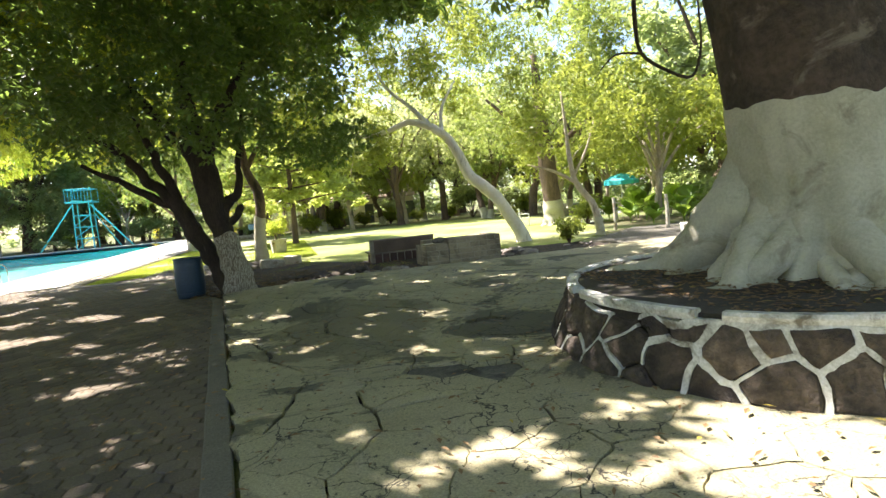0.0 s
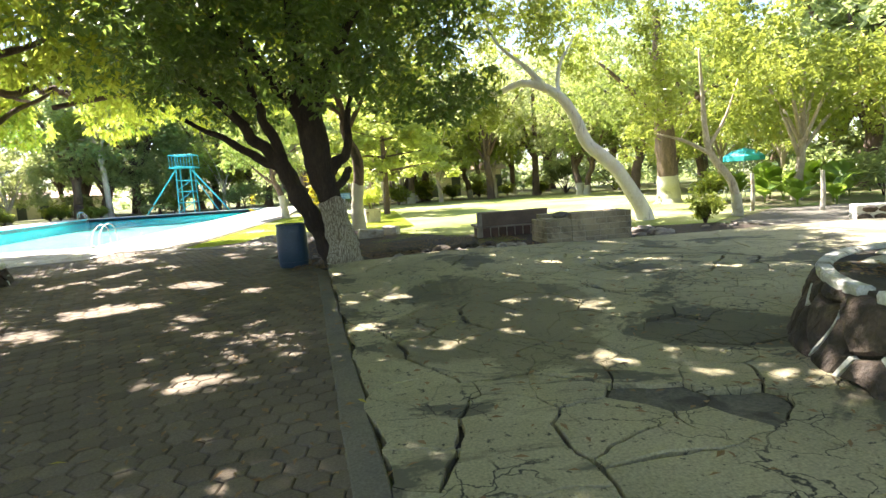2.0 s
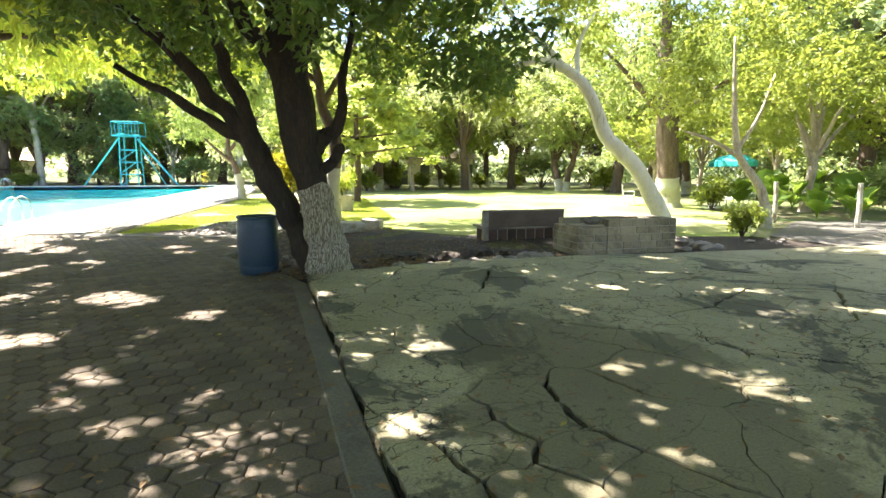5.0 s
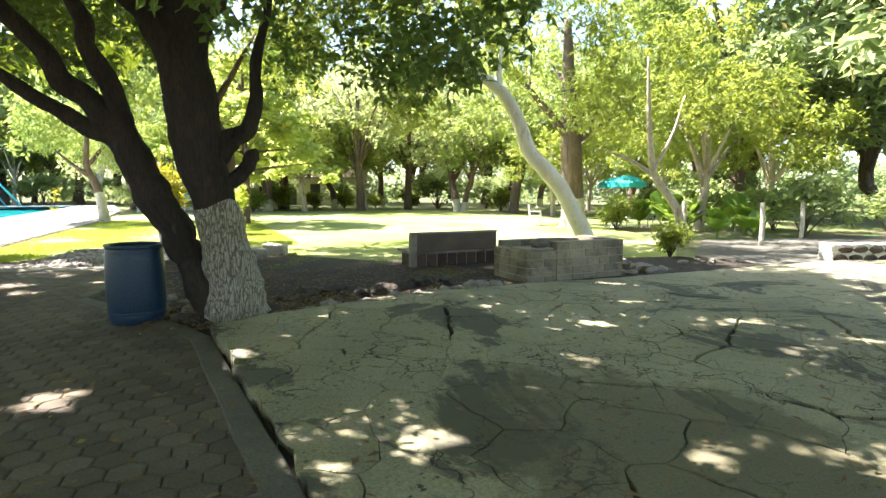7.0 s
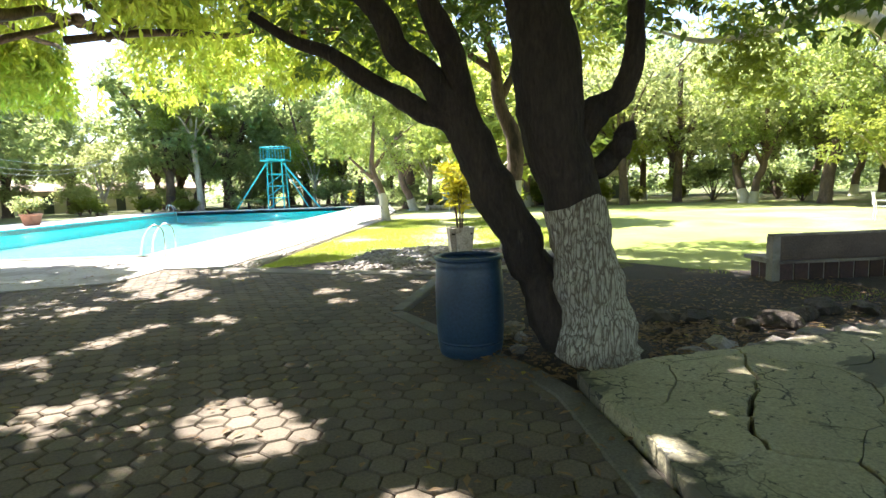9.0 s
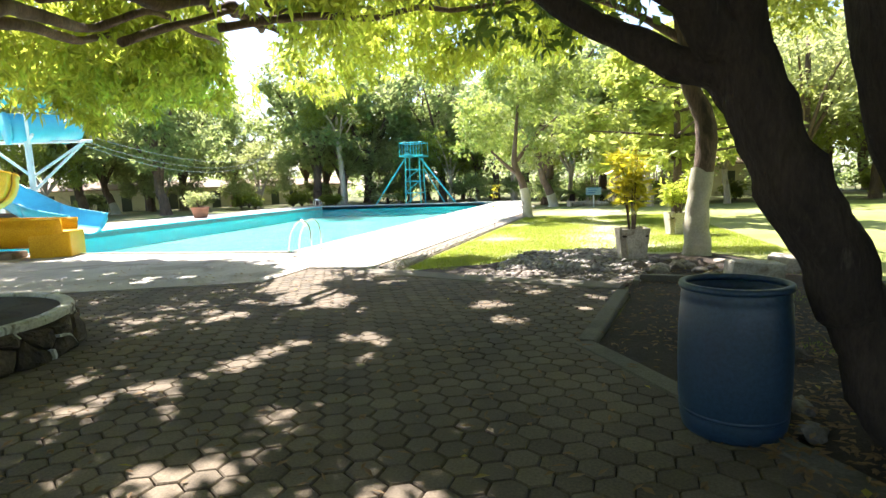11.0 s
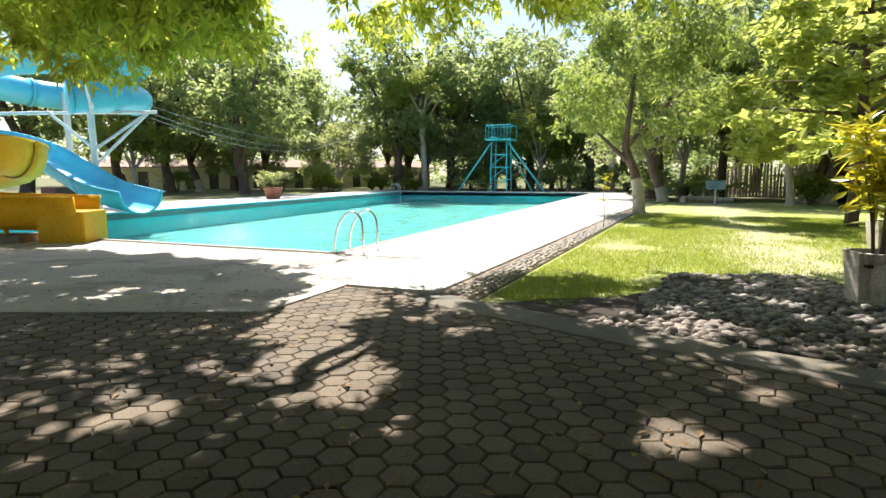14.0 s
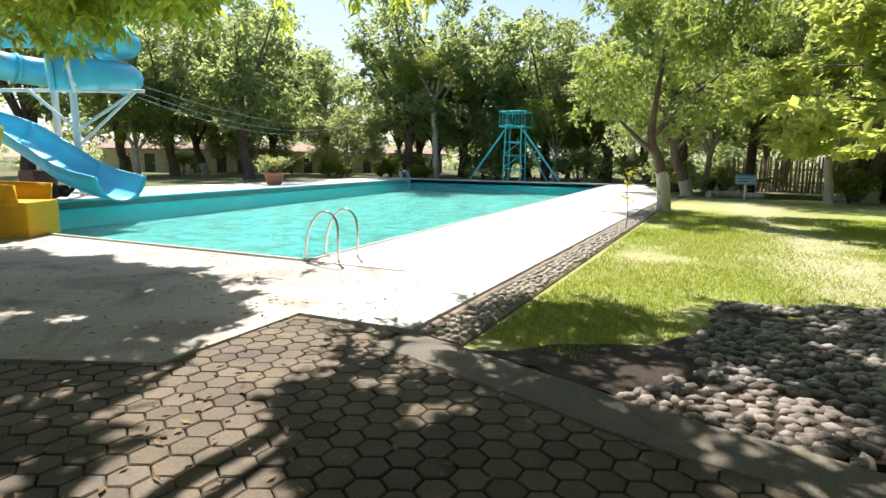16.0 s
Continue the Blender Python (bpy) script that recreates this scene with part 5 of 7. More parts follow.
def bench():
    t = thing("bench", (2.5, 16.2, -0.14), "old terrazzo bench with a stained back on a brick base", "bench", turn=4)
    L = 1.98
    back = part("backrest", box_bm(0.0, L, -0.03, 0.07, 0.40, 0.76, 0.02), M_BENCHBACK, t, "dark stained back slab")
    part("top_rail", box_bm(-0.015, L + 0.015, -0.04, 0.085, 0.755, 0.79, 0.012), M_BENCH, back, "worn pale top edge")
    part("seat", box_bm(-0.06, L + 0.06, 0.02, 0.56, 0.385, 0.445, 0.015), M_BENCH, t, "worn terrazzo seat slab")
    part("end_post", box_bm(-0.02, 0.1, -0.055, 0.09, 0.0, 0.752, 0.01), M_BENCH, t)
    part("ledge", box_bm(0.1, L + 0.02, -0.05, 0.02, 0.355, 0.395, 0.01), M_BENCH, t)
    base = part("base", box_bm(0.02, L - 0.02, 0.0, 0.50, 0.0, 0.384), M_GROUT, t, "pale mortar")
    for i in range(8):
        part("brick", box_bm(0.12 + i * 0.23, 0.325 + i * 0.23, -0.014, 0.05, 0.04, 0.35, 0.006), M_BRICK, base)
    for i in range(2):
        part("brick", box_bm(0.006, 0.06, 0.1 + i * 0.2, 0.27 + i * 0.2, 0.04, 0.35, 0.006), M_BRICK, base)
bench()

def block_planter():
    t = thing("block_planter", (3.55, 13.72, GZ), "low stone-block planter with a lower end and open top", "planter", turn=2)
    rr = np.random.default_rng(4)
    def wall(x0, x1, y0, y1, h, course):
        """One straight wall of squared blocks, along x or along y."""
        part("core", box_bm(x0 + 0.012, x1 - 0.012, y0 + 0.012, y1 - 0.012, 0, h - 0.012), M_GROUT, t)
        along_x = (x1 - x0) > (y1 - y0)
        n = round(h / course)
        for j in range(n):
            p, end = (x0, x1) if along_x else (y0, y1)
            while p < end - 0.02:
                w = min(end - p, 0.22 + 0.16 * rr.random())
                if end - p - w < 0.1:
                    w = end - p
                g = 0.006
                z0, z1 = j * h / n + g, (j + 1) * h / n - g * 0.5
                d = 0.006 * (rr.random() - 0.5)
                if along_x:
                    b = box_bm(p + g, p + w - g, y0 - d, y1 + d, z0, z1, 0.01)
                else:
                    b = box_bm(x0 - d, x1 + d, p + g, p + w - g, z0, z1, 0.01)
                part("block", b, M_BLOCK, t)
                p += w
    wall(0.0, 0.62, 0.0, 0.22, 0.56, 0.14)
    wall(0.0, 0.2, 0.22, 1.0, 0.56, 0.14)
    wall(0.62, 2.1, 0.0, 0.22, 0.70, 0.14)
    wall(1.9, 2.1, 0.22, 1.0, 0.70, 0.14)
    wall(0.2, 2.1, 1.0, 1.2, 0.66, 0.14)
    part("fill", box_bm(0.2, 1.9, 0.22, 1.0, 0.0, 0.5), M_SOIL, t, "soil fill")
    part("slab", box_bm(0.02, 0.6, 0.06, 0.5, 0.562, 0.60, 0.012), M_BLOCK, t, "loose flat slab")
block_planter()
st = put("stone", rock_mesh("stone", 0.2, 0.13, 0.09, M_STONE_O, 3))
st.matrix_world = pose(3.98, 13.98, 0.59, 0, 0, 20)
tagged(st, "dark rough stone lying on the block planter", "stone")

def planter_pot(at, r_base, r_top, h, label, leaf, n, plant_h, spread, leaf_len, leaf_w, seed, droop, group=""):
    """A square tapered cement pot; the plant in it is a thing of its own."""
    t = thing("planter_pot", at, label, "plant pot", "cement pots", turn=12)
    bm = bmesh.new()
    rows = []
    for s, z in ((r_base, 0), (r_top, h), (r_top - 0.04, h), (r_top - 0.06, h - 0.12)):
        rows.append([bm.verts.new((sx * s, sy * s, z)) for sx, sy in ((-1, -1), (1, -1), (1, 1), (-1, 1))])
    for a, b in zip(rows, rows[1:]):
        for k in range(4):
            bm.faces.new((a[k], a[(k + 1) % 4], b[(k + 1) % 4], b[k]))
    bm.faces.new(rows[0][::-1])
    bmesh.ops.bevel(bm, geom=[e for e in bm.edges if abs(e.verts[0].co.z - e.verts[1].co.z) > 0.3], offset=0.11, segments=4, affect="EDGES")
    part("body", bm, M_POT, t)
    part("foot_band", lathe_bm([(r_base * 1.08, 0.0), (r_base * 1.1, 0.05), (r_base * 1.04, 0.07)], 20), M_POT, t)
    part("potting_soil", box_bm(-r_top + 0.06, r_top - 0.06, -r_top + 0.06, r_top - 0.06, h - 0.16, h - 0.07), M_SOIL, t)
    r = np.random.default_rng(seed)
    p = thing("potted_plant", (at[0], at[1], at[2] + h - 0.07), "", "plant")
    C = []
    for k in range(7):
        a = r.random() * 6.283
        x, y, z = spread * 0.55 * math.cos(a), spread * 0.55 * math.sin(a), plant_h * (0.55 + 0.42 * r.random())
        part("stem", tube_bm([(0.05 * math.cos(a), 0.05 * math.sin(a), -0.05, 0.016), (x * 0.5, y * 0.5, z * 0.5, 0.012), (x, y, z, 0.006)], segs=6, steps=3), M_BARK_BROWN, p)
        C += [(x * f, y * f, z * f) for f in (0.6, 0.8, 1.0)]
    part_leaves = put("leaves", leaf_mesh("leaves", C, [(spread * 0.32, spread * 0.32, 0.2)] * len(C), n, leaf_len, leaf_w, leaf, droop, r, shell=0.1, tufts=8), p)
    return p
tagged(planter_pot((-1.85, 20.72, -0.03), 0.23, 0.29, 0.6, "weathered cement pot with a croton by the lawn", M_CROTON, 470, 1.75, 0.42, 0.26, 0.06, 3, -0.1), "tall yellow croton growing in a cement pot")
tagged(planter_pot((-0.15, 26.0, GZ), 0.28, 0.34, 0.62, "white cement pot with a green shrub on the lawn", M_LEAF_MANGO, 900, 1.0, 0.6, 0.18, 0.05, 5, 0.2), "leafy green shrub growing in a white pot")

sp = thing("sapling", (-5.7, 28.9, GZ), "thin young sapling with a few yellow leaves on the lawn", "sapling")
part("stem", tube_bm([(0, 0, -0.05, 0.014), (0.03, 0, 0.5, 0.011), (-0.02, 0.02, 1.0, 0.009), (0.08, 0, 1.45, 0.005)], segs=6, rough=0.1), M_BARK_BROWN, sp)
put("leaves", leaf_mesh("leaves", [(0.08, 0, 1.45), (0.0, 0, 1.2), (0.03, 0, 0.8)], [0.16, 0.14, 0.1], 46, 0.13, 0.05, M_CROTON, 0.3, np.random.default_rng(91), shell=0.1), sp)

# the brick sump at the corner of the paving
sump = thing("sump", (-2.0, 18.0, -0.05), "open concrete sump with a dark inside at the paving's corner", "drain", turn=-8)
part("wall", box_bm(0.0, 0.75, 0.28, 0.38, -0.25, 0.12, 0.012), M_KERB, sump)
part("wall", box_bm(-0.08, 0.0, -0.12, 0.38, -0.25, 0.10, 0.012), M_KERB, sump)
part("wall", box_bm(0.75, 0.9, -0.1, 0.38, -0.25, 0.08, 0.012), M_KERB, sump)
part("floor", box_bm(0.0, 0.75, -0.12, 0.28, -0.25, -0.02), M_JOINT, sump)

def ladder(at, turn, label):
    t = thing("pool_ladder", at, label, "pool ladder", "pool ladders", turn=turn)
    for s in (-0.26, 0.26):
        rl = part("rail", tube_bm([(s, -0.10, 0.0, 0.02), (s, -0.10, 0.45, 0.02), (s, -0.05, 0.66, 0.02), (s, 0.10, 0.76, 0.02), (s, 0.28, 0.68, 0.02), (s, 0.46, 0.36, 0.02), (s, 0.52, -0.3, 0.02), (s, 0.52, -0.95, 0.02)], segs=10, steps=5), M_CHROME, t, smooth=True)
        part("foot_plate", lathe_bm([(0.05, 0.0), (0.05, 0.012), (0.03, 0.02)], 16), M_CHROME, rl, m=Matrix.Translation((s, -0.10, 0)))
    for z in (-0.4, -0.7):
        part("rung", rod_bm((-0.26, 0.52, z), (0.26, 0.52, z), 0.018), M_CHROME, t)
ladder((-9.17, 21.99, DZ), 90, "bent stainless steel pool ladder on the sunny deck")
ladder((-25.3, 54.5, DZ), -84, "stainless steel pool ladder at the far corner")

# ---- water slides ----
def trough_bm(centres, width, wall, bm=None, thick=0.05):
    """A half-round channel along points; each (x, y, z)."""
    bm = bm or bmesh.new()
    L = [Vector(p) for p in centres]
    rows = []
    n = 10
    for i, c in enumerate(L):
        d = L[min(i + 1, len(L) - 1)] - L[max(i - 1, 0)]
        d.z = 0
        d.normalize()
        s = Vector((d.y, -d.x, 0))
        row = []
        for k in range(n + 1):
            a = math.pi * (1 + k / n)
            row.append(c + s * (width * math.cos(a)) + Vector((0, 0, wall * (1 + math.sin(a)))))
        lip = [row[-1] + s * 0.07 + Vector((0, 0, 0.0)), row[-1] + s * 0.07 - Vector((0, 0, 0.06))]
        for k in range(n, -1, -1):
            a = math.pi * (1 + k / n)
            lip.append(c + s * ((width + thick) * math.cos(a)) + Vector((0, 0, wall - thick + wall * math.sin(a))))
        lip += [row[0] - s * 0.07 - Vector((0, 0, 0.06)), row[0] - s * 0.07]
        rows.append([bm.verts.new(v) for v in row + lip])
    m = len(rows[0])
    for a, b in zip(rows, rows[1:]):
        for k in range(m):
            bm.faces.new((a[k], a[(k + 1) % m], b[(k + 1) % m], b[k]))
    bm.faces.new(rows[0][::-1])
    bm.faces.new(rows[-1])
    return bm


def yellow_slide():
    t = thing("spiral_slide", (-19.9, 21.1, DZ), "weathered yellow fibreglass spiral water slide by the pool", "water slide", turn=26)
    seam = plain("brown_seam", (0.34, 0.18, 0.03), 0.6)
    turns, R, drop = 1.02, 1.35, 0.157
    helix = []
    for i in range(41):
        a = -1.571 + 0.13 - 2 * math.pi * turns * (1 - i / 40)
        helix.append((R * math.cos(a), R * math.sin(a), 0.42 + 1.36 * (1 - i / 40)))
    feed = [(-4.6 + 0.46 * i, -1.35, 1.78 + drop * (4.6 - 0.46 * i)) for i in range(10)]
    run = smooth_line([helix[-1], (1.0, -1.38, 0.36), (2.2, -1.33, 0.29), (3.75, -1.28, 0.24)], 6)
    def stretch(n, seg, wall):
        tr = part(n, trough_bm(seg, 0.52, wall), M_YELLOW, t, smooth=True)
        c, d = Vector(seg[-1]), Vector(seg[-1]) - Vector(seg[-2])
        d.z = 0
        d.normalize()
        s = Vector((d.y, -d.x, 0))
        rib = [(*(c + s * (0.58 * math.cos(math.pi * (1 + q / 12))) + Vector((0, 0, wall - 0.04 + (wall + 0.03) * math.sin(math.pi * (1 + q / 12))))), 0.022) for q in range(13)]
        part("flange", tube_bm(rib, segs=6, steps=1), seam, tr, "brown weathered joint between two lengths")
    stretch("feed_trough", feed + helix[:2], 0.82)
    for k in range(4):
        stretch("trough", helix[k * 10:k * 10 + 11], 0.82)
    part("run_out", trough_bm(run, 0.52, 0.74), M_YELLOW, t, smooth=True)
    # the raised inner wall over the first bend
    gb = bmesh.new()
    rows = []
    for i in range(13):
        x = -2.6 + 3.7 * i / 12
        y = -0.80 + (0.0 if x < 0 else 0.42 * x * x)
        z = 2.56 - drop * x
        rows.append([gb.verts.new(v) for v in ((x, y, z - 0.2), (x, y + 0.12, z + 0.56), (x, y + 0.20, z + 0.54), (x, y + 0.06, z - 0.2))])
    for p, q in zip(rows, rows[1:]):
        for k in range(4):
            gb.faces.new((p[k], p[(k + 1) % 4], q[(k + 1) % 4], q[k]))
    gb.faces.new(rows[0][::-1])
    gb.faces.new(rows[-1])
    part("inner_wall", gb, M_YELLOW, t, smooth=False)
    part("run_out_foot", box_bm(2.95, 3.92, -1.78, -0.85, -0.02, 0.66, 0.04), M_YELLOW, t)
    for x, y, z in ((1.05, -0.85, 1.05), (0.35, -1.35, 0.5), (-1.2, -1.35, 1.95), (-2.6, -1.35, 2.15), (-1.3, -0.4, 0.95), (2.0, -1.33, 0.3)):
        part("post", rod_bm((x, y, -0.02), (x, y, z), 0.05), M_YELLOW, t)
    part("centre_post", rod_bm((0, 0, -0.02), (0, 0, 3.1), 0.09), M_YELLOW, t)
    part("footing", box_bm(1.3, 2.55, -1.75, -0.95, -0.02, 0.15, 0.03), M_DECKSIDE, t)
yellow_slide()


def blue_slide():
    t = thing("tube_slide", (-25.8, 29.0, DZ), "tall sky-blue water slide on white steel supports", "water slide")
    low = smooth_line([(-6.5, -2.2, 2.75), (-3.5, -1.9, 2.5), (-1.4, -1.6, 2.0), (0.6, -1.5, 1.15), (2.0, -1.5, 0.55), (3.1, -1.5, 0.28), (4.3, -1.5, 0.10)], 6)
    for k in range(3):
        part("chute", trough_bm(low[k * 12:k * 12 + 13], 0.85, 0.78), M_BLUE, t, smooth=True)
    up = []
    for i in range(61):
        a = -0.5 + 2 * math.pi * 1.35 * i / 60
        up.append((-3.3 + 3.2 * math.cos(a), 0.9 + 3.0 * math.sin(a), 4.55 + 2.0 * i / 60))
    for k in range(5):
        ts = part("tube_section", tube_bm([(*p, 0.62) for p in up[k * 12:k * 12 + 13]], segs=16, steps=1), M_BLUE, t, smooth=True)
        p = up[k * 12]
        q = up[k * 12 + 1]
        d = (Vector(q) - Vector(p)).normalized() * 0.05
        part("flange", tube_bm([(*(Vector(p) - d), 0.68), (*(Vector(p) + d), 0.68)], segs=16, steps=1), M_BLUE, ts, smooth=True)
    def steel(n, a, b, r):
        part(n, rod_bm(a, b, r), M_WHITE, t)
    steel("column", (0, 0, -0.1), (-0.1, 0, 5.1), 0.13)
    steel("column", (-5.2, 2.5, -0.1), (-5.2, 2.5, 5.4), 0.15)
    for s, e in (((0, 0, 2.5), (1.3, 1.6, 4.1)), ((0, 0, 2.5), (-1.5, -0.8, 4.0)), ((0, 0, 1.9), (1.3, 1.6, 4.1)), ((0, 0, 3.9), (0.9, -0.8, 5.0)), ((0, 0, 3.9), (-0.9, 0.6, 5.0))):
        steel("brace", s, e, 0.06)
    steel("beam", (1.5, 1.8, 4.1), (-2.6, -0.6, 4.0), 0.07)
    steel("beam", (-2.6, -0.6, 4.0), (-6.2, -1.6, 4.0), 0.07)
    steel("beam", (1.4, -1.0, 4.15), (-1.4, 1.1, 4.15), 0.06)
blue_slide()
pump = thing("pump_box", (-25.6, 27.6, DZ), "dark pump housing with pipes beside the slide", "pump")
part("body", box_bm(-0.8, 0.1, -0.5, 0.3, 0.0, 1.0, 0.03), plain("rust_paint", (0.16, 0.07, 0.05), 0.7), pump)
part("motor", tube_bm([(0.3, -0.1, 0.3, 0.22), (1.1, -0.1, 0.3, 0.22)], segs=14, steps=1), M_BARK, pump)
part("pipe", tube_bm([(1.0, -0.1, 0.3, 0.07), (1.5, -0.1, 0.35, 0.07), (1.6, -0.1, 0.75, 0.07)], segs=8), M_BARK, pump)

def dive_tower():
    t = thing("diving_tower", (-17.9, 61.0, GZ), "turquoise steel diving tower with splayed legs beyond the pool", "diving tower")
    def rod(n, a, b, r=0.07):
        part(n, rod_bm(a, b, r), M_TURQ, t)
    top = 4.5
    for sx in (-0.85, 0.65):
        for sy in (-0.8, 0.8):
            rod("leg", (sx, sy, 0), (sx * 0.9, sy * 0.8, top), 0.06)
    rod("strut", (-4.0, -0.6, 0), (-0.9, -0.5, 4.3), 0.08)
    rod("strut", (4.0, -0.6, 0), (0.7, -0.5, 4.3), 0.08)
    rod("strut", (2.6, 0.8, 0), (0.7, 0.5, 3.4), 0.06)
    for z in (1.1, 2.2, 3.3):
        rod("brace", (-0.8, -0.8, z), (0.6, -0.8, z), 0.045)
        rod("brace", (-0.8, 0.8, z), (0.6, 0.8, z), 0.045)
        rod("brace", (-0.8, -0.8, z - 1.0), (0.6, -0.8, z), 0.035)
    part("platform", box_bm(-1.25, 1.05, -1.1, 1.1, top, top + 0.14, 0.02), M_TURQ, t)
    part("board", box_bm(-0.3, 0.3, -2.6, -1.1, top + 0.08, top + 0.16, 0.015), M_TURQ, t)
    for i in range(9):
        x = -1.2 + i * 0.275
        rod("baluster", (x, -1.05, top + 0.14), (x, -1.05, top + 1.35), 0.022)
    for y in (-1.05, 1.05):
        rod("rail", (-1.2, y, top + 1.3), (1.0, y, top + 1.3), 0.04)
    for x in (-1.2, 1.0):
        rod("rail", (x, -1.05, top + 1.3), (x, 1.05, top + 1.3), 0.04)
        rod("baluster", (x, 1.05, top + 0.14), (x, 1.05, top + 1.35), 0.03)
dive_tower()

# cables from the slide across to the woods
for k, (z0, sag) in enumerate(((4.4, 0.9), (4.1, 1.2), (3.9, 1.4))):
    a, b = Vector((-24.5, 30.6, z0)), Vector((-33.0, 60.0, 5.2))
    pts = [(*(a.lerp(b, i / 16) - Vector((0, 0, sag * 4 * (i / 16) * (1 - i / 16)))), 0.015) for i in range(17)]
    c = part("cable", tube_bm(pts, segs=5, steps=1), M_CABLE)
    tagged(c, "slack grey cable strung from the slide to trees", "cable", "overhead cables")

# ---- far buildings ----
def long_house(at, turn, length, depth, h, n, label):
    t = thing("changing_rooms", at, label, "building", turn=turn)
    w = length / n
    for i in range(n):
        x = i * w
        part("pier", box_bm(x, x + w * 0.58, 0, 0.2, 0, h, 0.0), M_CREAM, t)
        part("lintel", box_bm(x + w * 0.58, x + w, 0, 0.2, 2.05, h), M_CREAM, t)
        d = part("door", box_bm(x + w * 0.58, x + w, 0.08, 0.13, 0.0, 2.05), M_DOOR, t)
        part("handle", box_bm(x + w * 0.9, x + w * 0.94, 0.04, 0.08, 0.95, 1.1), M_CHROME, d)
    part("back_wall", box_bm(0, length, depth - 0.2, depth, 0, h), M_CREAM, t)
    part("end_wall", box_bm(0, 0.2, 0.2, depth - 0.2, 0, h), M_CREAM, t)
    part("end_wall", box_bm(length - 0.2, length, 0.2, depth - 0.2, 0, h), M_CREAM, t)
    bm = bmesh.new()
    vs = [bm.verts.new(q) for q in ((-0.4, -0.9, h), (length + 0.4, -0.9, h), (length + 0.4, depth / 2, h + 0.9), (-0.4, depth / 2, h + 0.9), (-0.4, depth + 0.4, h), (length + 0.4, depth + 0.4, h))]
    ws = [bm.verts.new(v.co + Vector((0, 0, 0.1))) for v in vs]
    for q in ((0, 1, 2, 3), (3, 2, 5, 4)):
        bm.faces.new([ws[k] for k in q])
        bm.faces.new([vs[k] for k in q[::-1]])
    for a, b in ((0, 1), (1, 2), (2, 5), (5, 4), (4, 3), (3, 0)):
        bm.faces.new((vs[a], vs[b], ws[b], ws[a]))
    part("roof", bm, M_ROOF, t)
long_house((-63, 56, GZ), 46, 40, 3.5, 2.5, 16, "long low cream changing-room building with a row of doors")
long_house((5.5, 61, GZ), -4, 9, 5, 2.6, 4, "small cream house with a brown roof under trees")
def pole_fence(at, turn, length):
    """Rough upright poles tied to two rails, of uneven height."""
    t = thing("pole_fence", at, "rough fence of pale upright poles under the trees", "fence", turn=turn)
    r = random.Random(12)
    n = int(length / 0.2)
    for i in range(n):
        x, h, lean = i * 0.2 + r.uniform(-0.04, 0.04), r.uniform(1.7, 2.5), r.uniform(-0.08, 0.08)
        part("pole", tube_bm([(x, 0, -0.05, 0.075), (x + lean * 0.5, r.uniform(-0.03, 0.03), h * 0.5, 0.07), (x + lean, 0, h, 0.055)], segs=6, steps=1, rough=0.1), M_BARK_PALE, t)
    for z in (0.6, 1.4):
        part("rail", rod_bm((0, 0.1, z), (length, 0.1, z), 0.045), M_WOOD, t)
pole_fence((-2.2, 55.5, GZ), 4, 7.2)

# ---- far trees ----
rg = np.random.default_rng(101)
wood_a = random_tree(rg, 9.5, 4.2, 0.24, M_BARK_BROWN, M_LEAF_MID, 8000, 0.32, 0.12, 0.6, 0.28, clumps=34, puff=0.72, label="leafy park tree with a whitewashed foot", wash=1.0)
plant_copies(wood_a, [(4.2, 50.5), (8.9, 50), (13.4, 52), (16.0, 41), (20.5, 43), (3.3, 45.9), (-1.0, 53), (22, 36), (-12.8, 66), (27, 48), (-30, 70), (12, 60)], rg)
wood_b = random_tree(rg, 12, 4.6, 0.28, M_BARK_BROWN, M_LEAF_GREY, 6600, 0.34, 0.13, 0.5, 0.25, clumps=38, puff=0.7, label="tall grey-green park tree at the lawn's edge")
plant_copies(wood_b, [(9.5, 44.5), (14, 47), (18.5, 38.5), (5, 50), (6, 56), (0.5, 60), (18, 56), (24, 52), (-10.9, 66.5), (-6, 66), (-36, 75), (-47, 60), (32, 42), (29, 33), (14, 70), (-22, 72), (-16, 74)], rg)
wood_c = random_tree(rg, 14, 5.2, 0.36, M_BARK_BROWN, M_LEAF_DEEP, 7800, 0.46, 0.2, 0.5, 0.16, clumps=52, puff=0.62, label="dense dark tree at the edge of the park", wash=0.0)
plant_copies(wood_c, [(-21, 76), (-13, 78), (-34, 80), (-5.0, 51.5), (-37, 50), (-46.5, 51), (-50, 63), (-44, 70), (-30, 64.5), (-25, 68), (-17, 68), (-28, 74), (-8, 72), (3, 70), (-33, 74), (-44, 61), (10, 74), (16, 68), (28, 60), (-54, 52), (-57, 66), (26, 28), (31, 30), (24, 14), (38, 46), (-52, 42), (22, 66), (34, 54), (36, 26), (30, 20), (40, 38)], rg, 1.05, 1.5)
wood_d = random_tree(rg, 6.5, 3.4, 0.16, M_BARK_PALE, M_LEAF_LIME, 5600, 0.3, 0.1, 0.6, 0.26, clumps=30, puff=0.7, label="young lime-green tree in the sun")
plant_copies(wood_d, [(5.5, 44.5), (1.2, 43.5), (10.5, 47), (18.5, 34), (-15.5, 65), (17, 22), (24, 24), (-3.4, 52), (2.7, 47), (22, 29), (-46, 47), (26, 40)], rg)
wood_e = random_tree(rg, 8.0, 4.0, 0.3, M_BARK_BROWN, M_LEAF_GREY, 8000, 0.3, 0.1, 0.5, 0.3, lean=1.4, label="spreading grey-green tree with a leaning whitewashed trunk", wash=1.1)
